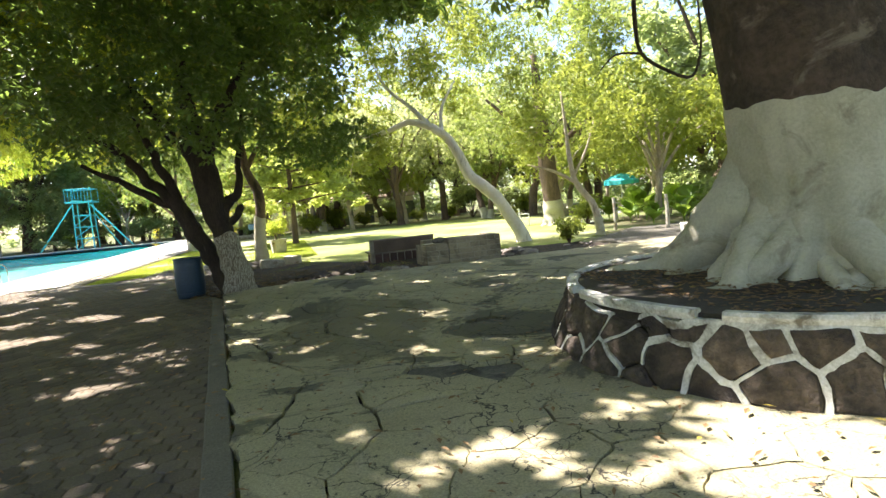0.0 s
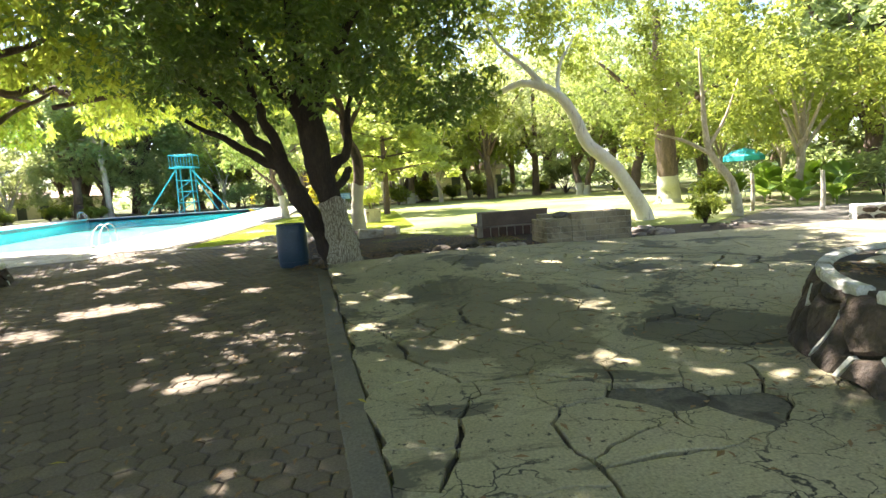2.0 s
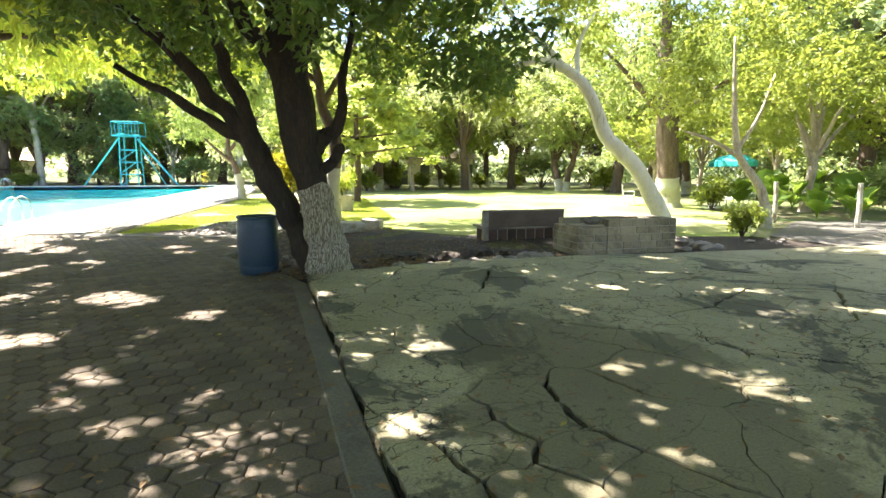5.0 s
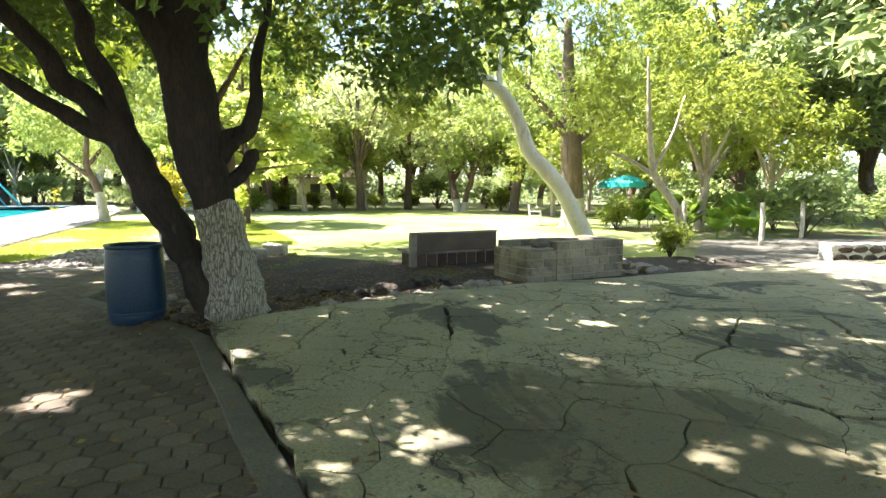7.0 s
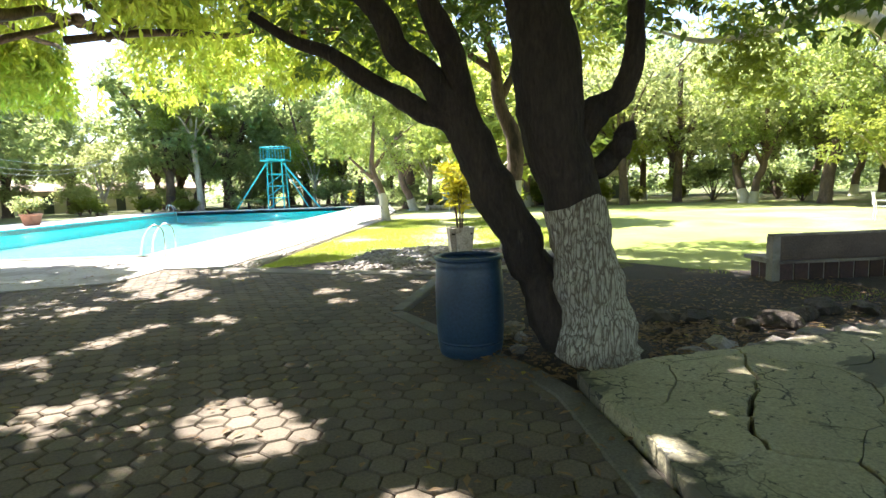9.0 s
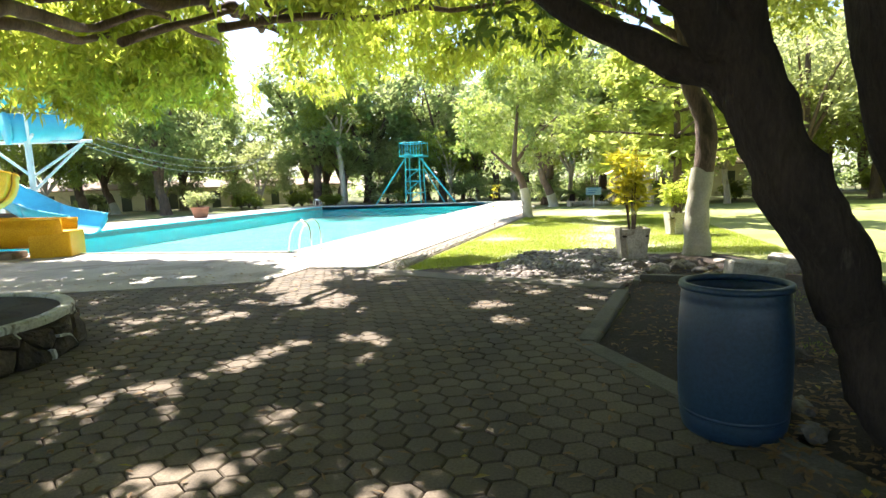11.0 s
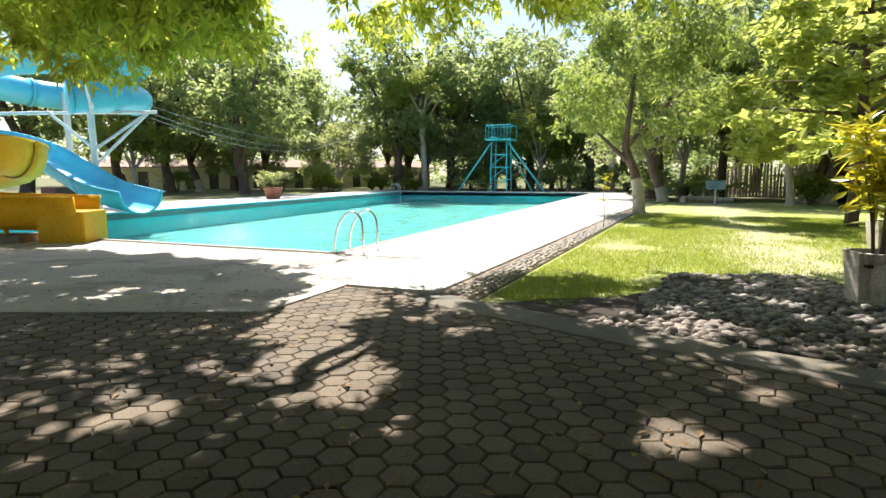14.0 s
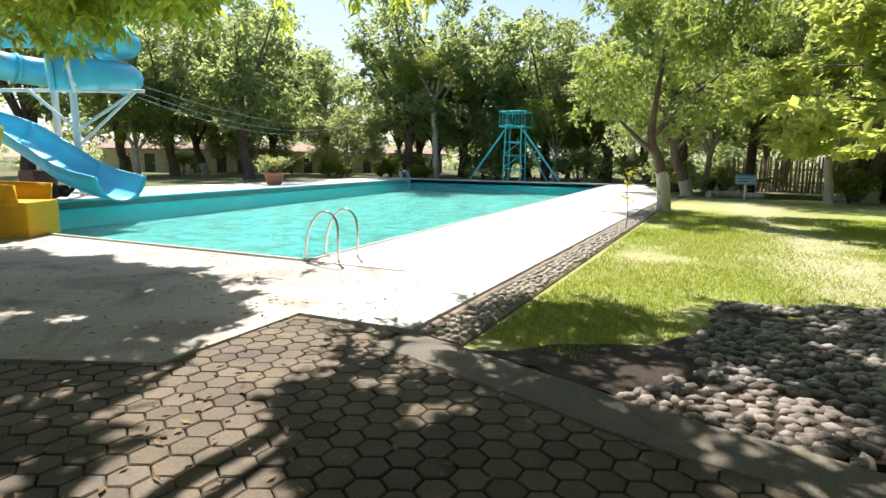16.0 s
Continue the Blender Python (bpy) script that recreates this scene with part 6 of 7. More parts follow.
plant_copies(wood_e, [(-4.4, 47), (-47, 55), (2.6, 47.5), (15.7, 41.5), (-27.5, 64.5)], rg)
bush = random_tree(rg, 7.6, 4.6, 0.2, M_BARK_PALE, M_LEAF_GREY, 13000, 0.3, 0.12, 0.4, 0.12, clumps=60, puff=0.55, label="round grey-green tree in full sun behind the deck")
plant_copies(bush, [(-34.5, 60.5), (-43.5, 57.5), (-20.5, 67.5)], rg, 0.95, 1.05)
pale = random_tree(rg, 13, 4.4, 0.3, M_BARK_PALE, M_LEAF_LIME, 9000, 0.3, 0.1, 0.6, 0.5, clumps=36, puff=0.6, label="tall tree with a bare pale trunk beyond the pool")
plant_copies(pale, [(-26.3, 63.0), (-8.8, 63.5)], rg, 0.95, 1.05)
# unseen trees behind and beside the walk, added to shade the ground
wood_f = random_tree(rg, 11, 5.0, 0.35, M_BARK_BROWN, M_LEAF_MID, 14000, 0.29, 0.13, 0.5, 0.4, label="unseen broad tree added to shade the paving")
plant_copies(wood_f, [(-10.8, 1.6), (-8.8, 3.7), (-7.8, 6.2), (-14.5, 4.5), (-7, -5), (4, -8), (13, -2), (-16, 14.5), (16, 8)], rg, 0.9, 1.1)

# shrubs
def shrub(rng, h, w, leaf, n, ll, lw, label, group):
    t = thing("shrub", (0, 0, 0), label, "shrub", group)
    C = []
    for k in range(9):
        a, q = rng.random() * 6.283, rng.random() * w * 0.6
        x, y, z = q * math.cos(a), q * math.sin(a), h * (0.4 + 0.5 * rng.random())
        part("stem", tube_bm([(0, 0, -0.05, 0.03), (x * 0.5, y * 0.5, z * 0.6, 0.02), (x, y, z, 0.008)], segs=5, steps=2), M_BARK_BROWN, t)
        C.append((x, y, z))
    put("leaves", leaf_mesh("leaves", C, [(w * 0.42, w * 0.42, h * 0.3)] * len(C), n, ll, lw, leaf, 0.2, rng, shell=0.1, tufts=6), t)
    return t
s1 = shrub(rg, 1.3, 1.2, M_LEAF_LIME, 1300, 0.22, 0.09, "bright yellow-green shrub at the garden's edge", "sunny shrubs")
plant_copies(s1, [(-36.8, 60.6), (-31.4, 61.6), (-30.5, 61.8), (-27.0, 62.4), (-33.5, 58), (4.5, 48.8), (7.2, 49.5), (9.8, 50.5), (12.4, 50.3), (2.2, 44.6), (15.4, 50), (-27.5, 61.4), (14.2, 23.6), (-20.4, 64), (19.5, 42)], rg, 0.7, 1.3)
small = copy_thing(s1, pose(8.7, 15.6, GZ))
small.scale = (0.5, 0.5, 0.6)
s2 = shrub(rg, 1.8, 2.0, M_LEAF_DEEP, 1800, 0.26, 0.11, "dark leafy shrub at the garden's edge", "dark shrubs")
plant_copies(s2, [(-13, 63), (-9, 64), (-22.5, 66), (-31, 67), (-5.2, 50), (-2.5, 56), (5.2, 57), (11, 56), (17, 48), (21, 47), (23.5, 31), (20, 21), (24, 19), (18, 18.5), (22, 26), (-38, 64), (27, 29), (-44, 64), (-16, 69), (-50, 55)], rg, 0.8, 1.5)
# broad-leaved plants by the side path
def broad_plant(rng):
    t = thing("broad_leaf_plant", (0, 0, 0), "lush plant with broad upright leaves beside the path", "plant", "broad-leaved plants")
    for k in range(11):
        a, r0 = rng.random() * 6.283, 0.35 + 0.5 * rng.random()
        h = 0.8 + 0.8 * rng.random()
        bm = bmesh.new()
        rows = []
        for i in range(7):
            f = i / 6
            c = Vector((r0 * f * f * math.cos(a), r0 * f * f * math.sin(a), h * (f - 0.25 * f ** 3)))
            wd = 0.02 + 0.26 * math.sin(math.pi * max(0, (f - 0.35) / 0.65)) if f > 0.35 else 0.02
            s = Vector((-math.sin(a), math.cos(a), 0)) * wd
            rows.append([bm.verts.new(c - s), bm.verts.new(c - Vector((0, 0, wd * 0.25))), bm.verts.new(c + s)])
        for p, q in zip(rows, rows[1:]):
            bm.faces.new((p[0], p[1], q[1], q[0]))
            bm.faces.new((p[1], p[2], q[2], q[1]))
        part("leaf", bm, M_LEAF_BROAD, t, smooth=True)
    return t
bp0 = broad_plant(rg)
plant_copies(bp0, [(15.0, 21.3), (16.2, 21.8), (17.4, 22.4), (18.5, 23.2), (14.6, 19.2), (15.6, 18.6), (16.4, 19.6), (19.6, 24.4), (15.4, 23.6), (17.6, 24.6), (18.2, 21.4), (19.4, 22.0), (20.6, 23.2), (16.9, 23.4)], rg, 0.85, 1.4)
# palms under the dark trees
def cycad(rng):
    t = thing("palm", (0, 0, 0), "low dark palm with arching fronds", "palm", "low palms")
    part("trunk", tube_bm([(0, 0, -0.05, 0.16), (0, 0, 0.6, 0.14)], segs=8, steps=2, rough=0.2), M_BARK, t)
    for k in range(16):
        a, e = k * 2.4, 0.6 + 0.8 * rng.random()
        bm = bmesh.new()
        mid = [bm.verts.new((1.5 * i / 11 * math.cos(a), 1.5 * i / 11 * math.sin(a), 0.6 + e * i / 11 - 1.1 * (i / 11) ** 2)) for i in range(12)]
        for i in range(11):
            f = i / 10
            s = Vector((-math.sin(a), math.cos(a), -0.25)) * 0.28 * math.sin(math.pi * (0.15 + 0.8 * f))
            d = Vector((math.cos(a), math.sin(a), 0)) * 0.2
            for sg in (1, -1):
                bm.faces.new((mid[i], bm.verts.new(mid[i].co + s * sg + d), mid[i + 1]))
        part("frond", bm, M_LEAF_DEEP, t)
    return t
cy = cycad(rg)
plant_copies(cy, [(-3.2, 48.5), (-2.6, 50.8), (-6.3, 62), (-20.9, 61.2), (-1.2, 49.5)], rg, 0.9, 1.3)

# planter with a shrub on the far deck
fp = thing("planter_bowl", (-26.9, 41.2, DZ), "terracotta planter bowl on the far deck", "plant pot")
part("bowl", lathe_bm([(0.35, 0.0), (0.42, 0.05), (0.55, 0.6), (0.60, 0.62), (0.60, 0.70), (0.5, 0.70), (0.46, 0.6)], 24), M_TERRA, fp, smooth=True)
sh = shrub(rg, 1.1, 1.3, M_LEAF_GREY, 900, 0.2, 0.08, "bushy grey-green shrub growing in the bowl", "")
sh.matrix_basis = pose(-26.9, 41.2, 0.62)

# park furniture under the blue canopy
def canopy(at, turn):
    t = thing("parasol", at, "aqua canvas parasol over garden tables", "parasol", "parasols", turn=turn)
    part("pole", rod_bm((0, 0, 0), (0, 0, 2.4), 0.03), M_WHITE, t)
    bm = lathe_bm([(1.05, 1.75), (1.05, 2.0), (0.65, 2.28), (0.05, 2.45), (0.05, 2.41), (0.63, 2.23), (1.01, 1.97), (1.02, 1.75)], 8, closed=True)
    part("canvas", bm, M_TARP, t)
    part("foot", lathe_bm([(0.3, 0), (0.3, 0.08), (0.05, 0.12)], 16), M_WHITE, t)
canopy((20.7, 30.2, GZ), 10)
canopy((24.0, 35.0, GZ), 30)

def chair(at, turn):
    t = thing("garden_chair", at, "pale metal garden chair under the trees", "chair", "garden chairs", turn=turn)
    for sx in (-0.24, 0.24):
        part("leg", rod_bm((sx, -0.22, 0), (sx, -0.22, 0.44), 0.018), M_WHITE, t)
        part("leg", tube_bm([(sx, 0.24, 0, 0.018), (sx, 0.22, 0.44, 0.018), (sx, 0.32, 0.95, 0.018)], segs=6), M_WHITE, t)
        part("arm", rod_bm((sx, -0.22, 0.64), (sx, 0.25, 0.64), 0.018), M_WHITE, t)
        part("arm_post", rod_bm((sx, -0.22, 0.44), (sx, -0.22, 0.64), 0.018), M_WHITE, t)
    part("seat", box_bm(-0.26, 0.26, -0.25, 0.25, 0.43, 0.46, 0.01), M_WHITE, t)
    for i in range(5):
        part("slat", box_bm(-0.2 + i * 0.1 - 0.03, -0.2 + i * 0.1 + 0.03, 0.26, 0.285, 0.5, 0.92), M_WHITE, t)
for x, y, a in ((14.6, 24.2, 20), (15.5, 24.9, 200), (16.0, 23.9, 110), (12.3, 26.6, 60), (18.1, 27.6, 10)):
    chair((x, y, GZ), a)
gt = thing("garden_table", (15.1, 24.6, GZ), "pale round metal garden table", "table")
part("top", lathe_bm([(0.45, 0.70), (0.46, 0.71), (0.46, 0.73), (0.44, 0.74)], 24), M_WHITE, gt)
part("stem", rod_bm((0, 0, 0.0), (0, 0, 0.70), 0.035), M_WHITE, gt)
part("foot", lathe_bm([(0.25, 0), (0.25, 0.03), (0.04, 0.05)], 16), M_WHITE, gt)

# low rubble wall and posts by the side path
lw = thing("low_wall", (11.4, 13.6, GZ), "low rubble-stone wall with pale joints", "wall", turn=-25)
part("core", box_bm(0, 5.0, 0.0, 0.5, 0, 0.42, 0.03), M_MORTAR, lw)
rr = np.random.default_rng(77)
for i in range(15):
    for j in range(2):
        b = rock_mesh("stone", 0.15 + 0.03 * rr.random(), 0.06, 0.085, M_ROCKWALL, i + 20 * j, 2, 0.2)
        put("stone", b, lw, "", Matrix.Translation((0.17 + i * 0.33 + 0.1 * (j % 2), 0.0, 0.11 + j * 0.2)))
for x, y in ((13.2, 16.6), (19.6, 24.4), (12.4, 18.6), (16.5, 17.6)):
    p = part("post", tube_bm([(0, 0, -0.1, 0.07), (0.02, 0, 0.6, 0.065), (0.0, 0.02, 1.25, 0.06)], segs=8, rough=0.1), M_POT)
    p.matrix_world = pose(x, y, GZ)
    tagged(p, "short weathered concrete post by the path", "post", "path posts")
# fallen log and notice by the deck's far corner
lg = part("log", tube_bm([(-3.4, 45.6, 0.12, 0.2), (-2.2, 46.4, 0.10, 0.17), (-0.9, 46.2, 0.08, 0.13)], segs=10, rough=0.15), M_BARK_PALE)
tagged(lg, "pale fallen log lying on the grass", "log")
sg = thing("notice_board", (-1.9, 44.5, GZ), "small pale blue notice board on a post", "sign")
part("post", box_bm(-0.04, 0.04, -0.04, 0.04, 0, 1.1), M_WHITE, sg)
part("board", box_bm(-0.45, 0.45, -0.06, -0.04, 0.75, 1.2), plain("pale_blue_board", (0.22, 0.36, 0.42), 0.6), sg)
for k in range(3):
    part("line_of_writing", box_bm(-0.34, 0.3 - 0.1 * k, -0.066, -0.061, 1.14 - 0.14 * k, 1.19 - 0.14 * k), M_NAVY, sg)
# distant woods that close the park
C, Z = [], []
for k in range(560):
    a = rg.random() * 2 * math.pi
    q = 84 + 26 * rg.random()
    C.append((-8 + q * math.cos(a), 30 + q * math.sin(a), -0.5 + 22 * rg.random() ** 1.2))
    Z.append((5.0, 5.0, 3.0))
UC, UZ = [], []
for k in range(420):
    a = radians(-25 + 195 * rg.random())
    q = 46 + 34 * rg.random()
    x, y = -6 + q * math.cos(a), 22 + q * math.sin(a)
    if (y < 62.5 and -31 < x < 8) or (x < -24 and y < 59 + 1.04 * (x + 63)):
        continue
    UC.append((x, y, 0.4 + 4.2 * rg.random() ** 1.3))
    UZ.append((2.6, 2.6, 1.5))
ug = put("undergrowth", leaf_mesh("undergrowth", UC, UZ, 75000, 0.52, 0.22, M_LEAF_DEEP, 0.2, rg, shell=0.2, tufts=6))
tagged(ug, "tangled dark undergrowth beneath the far trees", "undergrowth", kind="stuff")
fw = put("far_woods", leaf_mesh("far_woods", C, Z, 75000, 1.05, 0.5, M_LEAF_DEEP, 0.3, rg, shell=0.3, tufts=6))
tagged(fw, "dense dark woods closing the park all round", "woods", kind="stuff")

# ---- loose small things ----
# rubble along the edge of the slab
rk = [rock_mesh("stone", 0.16, 0.11, 0.08, M_STONE_O, s, 2, 0.35) for s in range(5)]
def scatter_stones(places, label, lo, hi, group):
    for i, (x, y, z) in enumerate(places):
        s = lo + (hi - lo) * rg.random()
        ob = put("stone", rk[i % 5])
        ob.matrix_world = pose(x, y, z, 20 * (rg.random() - 0.5), 20 * (rg.random() - 0.5), rg.random() * 360) @ Matrix.Diagonal((s, s, s * (0.8 + 0.4 * rg.random()), 1))
        tagged(ob, label, "stone", group)
scatter_stones([(-0.2 + 0.26 * i + 0.1 * rg.random(), 12.75 + 0.075 * i + 0.25 * (rg.random() - 0.5), -0.0) for i in range(13)], "rough brown stone edging the soil bed", 0.8, 1.7, "edging stones")
scatter_stones([(5.75 + 0.9 * rg.random(), 13.7 + 1.2 * rg.random(), -0.0) for i in range(14)], "broken pale stone in a heap by the planter", 0.7, 1.5, "rubble heap")
scatter_stones([(6.5 + 2.6 * rg.random(), 14.3 + 1.0 * rg.random(), -0.02) for i in range(12)], "broken pale stone along the path's edge", 0.5, 1.3, "rubble heap")
scatter_stones([(-1.9 + 1.5 * rg.random(), 18.6 + 1.6 * rg.random(), -0.0) for i in range(22)], "rounded brown stone near the bent tree", 0.6, 1.3, "stones by the bent tree")
scatter_stones([(-1.75 + 0.9 * rg.random(), 12.75 + 2.0 * rg.random(), 0.0) for i in range(7)], "dark stone in the soil behind the drum", 0.5, 1.0, "stones behind the drum")
for x, y, a, sx in ((-0.35, 18.55, 10, 0.75), (0.3, 19.2, -30, 0.5)):
    c = part("stone_block", box_bm(-sx / 2, sx / 2, -0.16, 0.16, -0.1, 0.2, 0.03), M_POT)
    c.matrix_world = pose(x, y, 0.03, 3, 4, a)
    tagged(c, "squared pale stone block lying in the bed", "stone block", "stone blocks")

def mound(x, y, r, h, seed, label):
    bm = bmesh.new()
    rings = []
    for q in range(8):
        f = q / 7
        rings.append([bm.verts.new((r * f * math.cos(a), r * f * math.sin(a), h * (1 - f * f) + 0.03 * (1 - f) * noise.noise(Vector((f * 4 * math.cos(a), f * 4 * math.sin(a), seed))) - 0.035 * f)) for a in [2 * math.pi * k / 28 for k in range(28)]])
    for A, B in zip(rings, rings[1:]):
        for k in range(28):
            bm.faces.new((A[k], A[(k + 1) % 28], B[(k + 1) % 28], B[k]))
    bmesh.ops.remove_doubles(bm, verts=bm.verts, dist=0.0005)
    ob = part("soil_mound", bm, M_SOIL, smooth=True)
    ob.matrix_world = pose(x, y, 0)
    tagged(ob, label, "soil", kind="structure")
mound(-0.88, 12.95, 0.72, 0.14, 1, "dark mulch heaped round the tree's foot")
heap = [rock_mesh("stone", 0.2, 0.13, 0.10, M_ROCKWALL, 70 + s, 2, 0.35) for s in range(4)]
for i, (x, y, s) in enumerate(((0.1, 14.05, 1.0), (0.42, 13.98, 1.2), (0.8, 13.72, 0.9), (1.15, 13.8, 1.25), (1.5, 14.0, 1.1), (1.95, 14.3, 1.3), (2.35, 14.2, 0.9), (0.6, 14.3, 0.7), (-1.15, 14.6, 0.8), (-0.3, 13.8, 0.7), (0.0, 13.55, 0.6), (-1.6, 13.6, 0.8))):
    ob = put("stone", heap[i % 4], None, "", pose(x, y, 0.0, 0, 0, 47 * i) @ Matrix.Diagonal((s, s, s, 1)))
    tagged(ob, "dark earthy stone lying by the tree's mulch", "stone", "stones by the tree")
mound(-0.7, 20.7, 0.9, 0.08, 2, "dry soil heaped round the bent tree")

def ground_leaves(name, regions, n, ll, lw, mat, label, seed, lift=0.01):
    """Fallen leaves lying about, in one sheet of many."""
    r = np.random.default_rng(seed)
    V, T = [], []
    k = 0
    for (x0, x1, y0, y1, z), m in zip(regions, n):
        for _ in range(m):
            x, y, a = x0 + (x1 - x0) * r.random(), y0 + (y1 - y0) * r.random(), r.random() * 6.283
            l, w = ll * (0.5 + r.random()), lw * (0.5 + r.random())
            d, s = np.array((math.cos(a), math.sin(a), 0.25 * (r.random() - 0.3))), np.array((-math.sin(a), math.cos(a), 0.4 * (r.random() - 0.5)))
            c = np.array((x, y, z + lift + 0.01 * r.random()))
            V += [c - d * l / 2, c + s * w / 2 + (0, 0, 0.006), c + d * l / 2, c - s * w / 2 + (0, 0, 0.006)]
            T += [(k, k + 1, k + 2), (k, k + 2, k + 3)]
            k += 4
    ob = put(name, tris_mesh(name, V, T, mat))
    return tagged(ob, label, "leaves", kind="stuff")
ground_leaves("fallen_leaves", [(-7.5, -1.0, 0, 17.5, 0.0), (-1, 6, 0, 12, 0.03), (-1.2, 3.4, 12.6, 16.5, -0.02), (-0.75, 0.6, 12.6, 13.7, 0.05), (-1.9, -0.9, 12.2, 13.9, 0.03), (-2.5, 0.0, 14.5, 19.5, -0.02), (-12, -6.9, 17, 21.4, 0.03), (3.3, 5.6, 2.9, 6.0, 0.585), (-5.5, 2, 19.5, 28, -0.04)], [2600, 1100, 2000, 620, 500, 900, 260, 1500, 900], 0.075, 0.03, M_LITTER, "brown and yellow fallen leaves lying about", 5)

# grass blades on the near lawn
def in_loop(x, y, loop):
    c = False
    for (x0, y0), (x1, y1) in zip(loop, loop[1:] + loop[:1]):
        if (y0 > y) != (y1 > y) and x < (x1 - x0) * (y - y0) / (y1 - y0) + x0:
            c = not c
    return c
g = np.random.default_rng(9)
X, Y = np.concatenate([-6.2 + 7.5 * g.random(150000), -1.5 + 8.5 * g.random(30000)]), np.concatenate([19.3 + 16 * g.random(150000) ** 1.3, 14.6 + 6.5 * g.random(30000)])
def grassy(x, y):
    if y < 19.2 + 0.3 * x and x > -1.2:
        return noise.noise(Vector((x * 0.9, y * 0.9, 7))) > 0.18 and not (2.3 < x < 4.4 and 15.9 < y < 17.0)
    if x > deck_edge(y) + 0.6 and y > 18.9 - 0.4 * (x + 4.2) and x < 1.4:
        rough = noise.noise(Vector((x * 0.7, y * 0.7, 0)))
        if y < 21.9 and x > -4.3 - 0.3 * (21.9 - y):
            return rough > 0.3 + 0.4 * (g.random() - 0.5)
        return rough > -0.45 + 0.5 * (g.random() - 0.5) and abs(x + 2.0 + 1.3 * noise.noise(Vector((x * 0.8, y * 0.8, 4)))) > 1.5 * g.random()
    return False
keep = [i for i in range(len(X)) if grassy(X[i], Y[i])]
X, Y = X[keep], Y[keep]
n = len(X)
h = 0.02 + 0.045 * g.random(n)
a = g.random(n) * 6.283
b = np.stack([X, Y, np.full(n, -0.052)], 1)
s = np.stack([np.cos(a), np.sin(a), np.zeros(n)], 1) * 0.007
tip = b + np.stack([g.normal(scale=0.025, size=n), g.normal(scale=0.025, size=n), h], 1)
V = np.stack([b - s, b + s, tip], 1).reshape(-1, 3)
gr = put("grass", tris_mesh("grass", V, np.arange(3 * n).reshape(-1, 3), M_GRASS))
tagged(gr, "short green grass blades on the lawn", "grass", kind="stuff")

# ---- the cracked slab ----
def slab_z(x, y):
    f = min(1, max(0, (y - 8.0) / 4.0)) * min(1, max(0, (3.2 - x) / 2.5))
    return 0.018 + 0.085 * f * f * (3 - 2 * f)


slab = part("slab_bed", prism_bm([(1.6, -12), (14, -12), (14, 13.3), (2.9, 13.3), (-0.9, 12.1), (-1.2, 11.9), (-0.52, 5.2), (0.0, 0.0)], -0.3, -0.035), M_JOINT)
tagged(slab, "broad old concrete slab, cracked and stained", "slab", kind="structure")
sr = np.random.default_rng(17)
# the long open cracks, as lines on the plan; the slab parts along them
CRACKS = [[(-0.85, 8.0), (-0.3, 6.95), (-0.25, 6.35), (0.2, 5.65), (0.7, 5.7), (1.05, 5.35)], [(0.2, 5.65), (0.0, 5.0), (-0.2, 4.3)], [(1.75, 6.0), (2.1, 6.1), (2.6, 5.75), (3.3, 5.9)],
          [(1.0, 4.25), (1.75, 4.3), (2.2, 4.7)], [(0.55, 8.1), (0.5, 7.3), (0.9, 6.6)], [(1.4, 9.4), (2.4, 8.75), (2.5, 8.2), (3.6, 7.7)], [(2.6, 9.5), (3.3, 9.75), (4.2, 10.3)], [(5.3, 10.0), (4.5, 9.1)],
          [(-0.05, 12.1), (-0.6, 11.0), (0.2, 10.45), (1.2, 9.9)], [(2.7, 12.35), (2.2, 12.6), (1.35, 12.0), (0.9, 11.0)]]
seeds = [(1.4, 5.0), (1.85, 4.75), (2.55, 6.7), (1.5, 5.45), (1.95, 5.2), (1.0, 4.75), (1.45, 4.5), (2.3, 4.55), (2.3, 6.4), (2.8, 6.35), (2.4, 7.05), (2.9, 6.95), (1.95, 6.75), (3.1, 6.6)]
sunk = {0, 1, 2}
side_of = {}
for c, line in enumerate(CRACKS):
    for (x0, y0), (x1, y1) in zip(line, line[1:]):
        L = math.hypot(x1 - x0, y1 - y0)
        n = max(1, round(L / 0.42))
        for k in range(n):
            f = (k + 0.5) / n
            x, y, ox, oy = x0 + (x1 - x0) * f, y0 + (y1 - y0) * f, -(y1 - y0) / L * 0.15, (x1 - x0) / L * 0.15
            for sg in (1, -1):
                p = (x + sg * ox, y + sg * oy)
                if all((p[0] - u) ** 2 + (p[1] - v) ** 2 > 0.04 for u, v in seeds):
                    side_of[len(seeds)] = (c, sg)
                    seeds.append(p)
tries = 0
while len(seeds) < 400 and tries < 30000:
    tries += 1
    x, y = -1.6 + 15 * sr.random(), -5 + 18.6 * sr.random()
    gap = 0.42 + 0.75 * max(0, noise.noise(Vector((x * 0.6, y * 0.6, 2))) + 0.25) + (0.8 if y < 1 or x > 6 else 0)
    if all((x - u) ** 2 + (y - v) ** 2 > gap * gap for u, v in seeds):
        seeds.append((x, y))
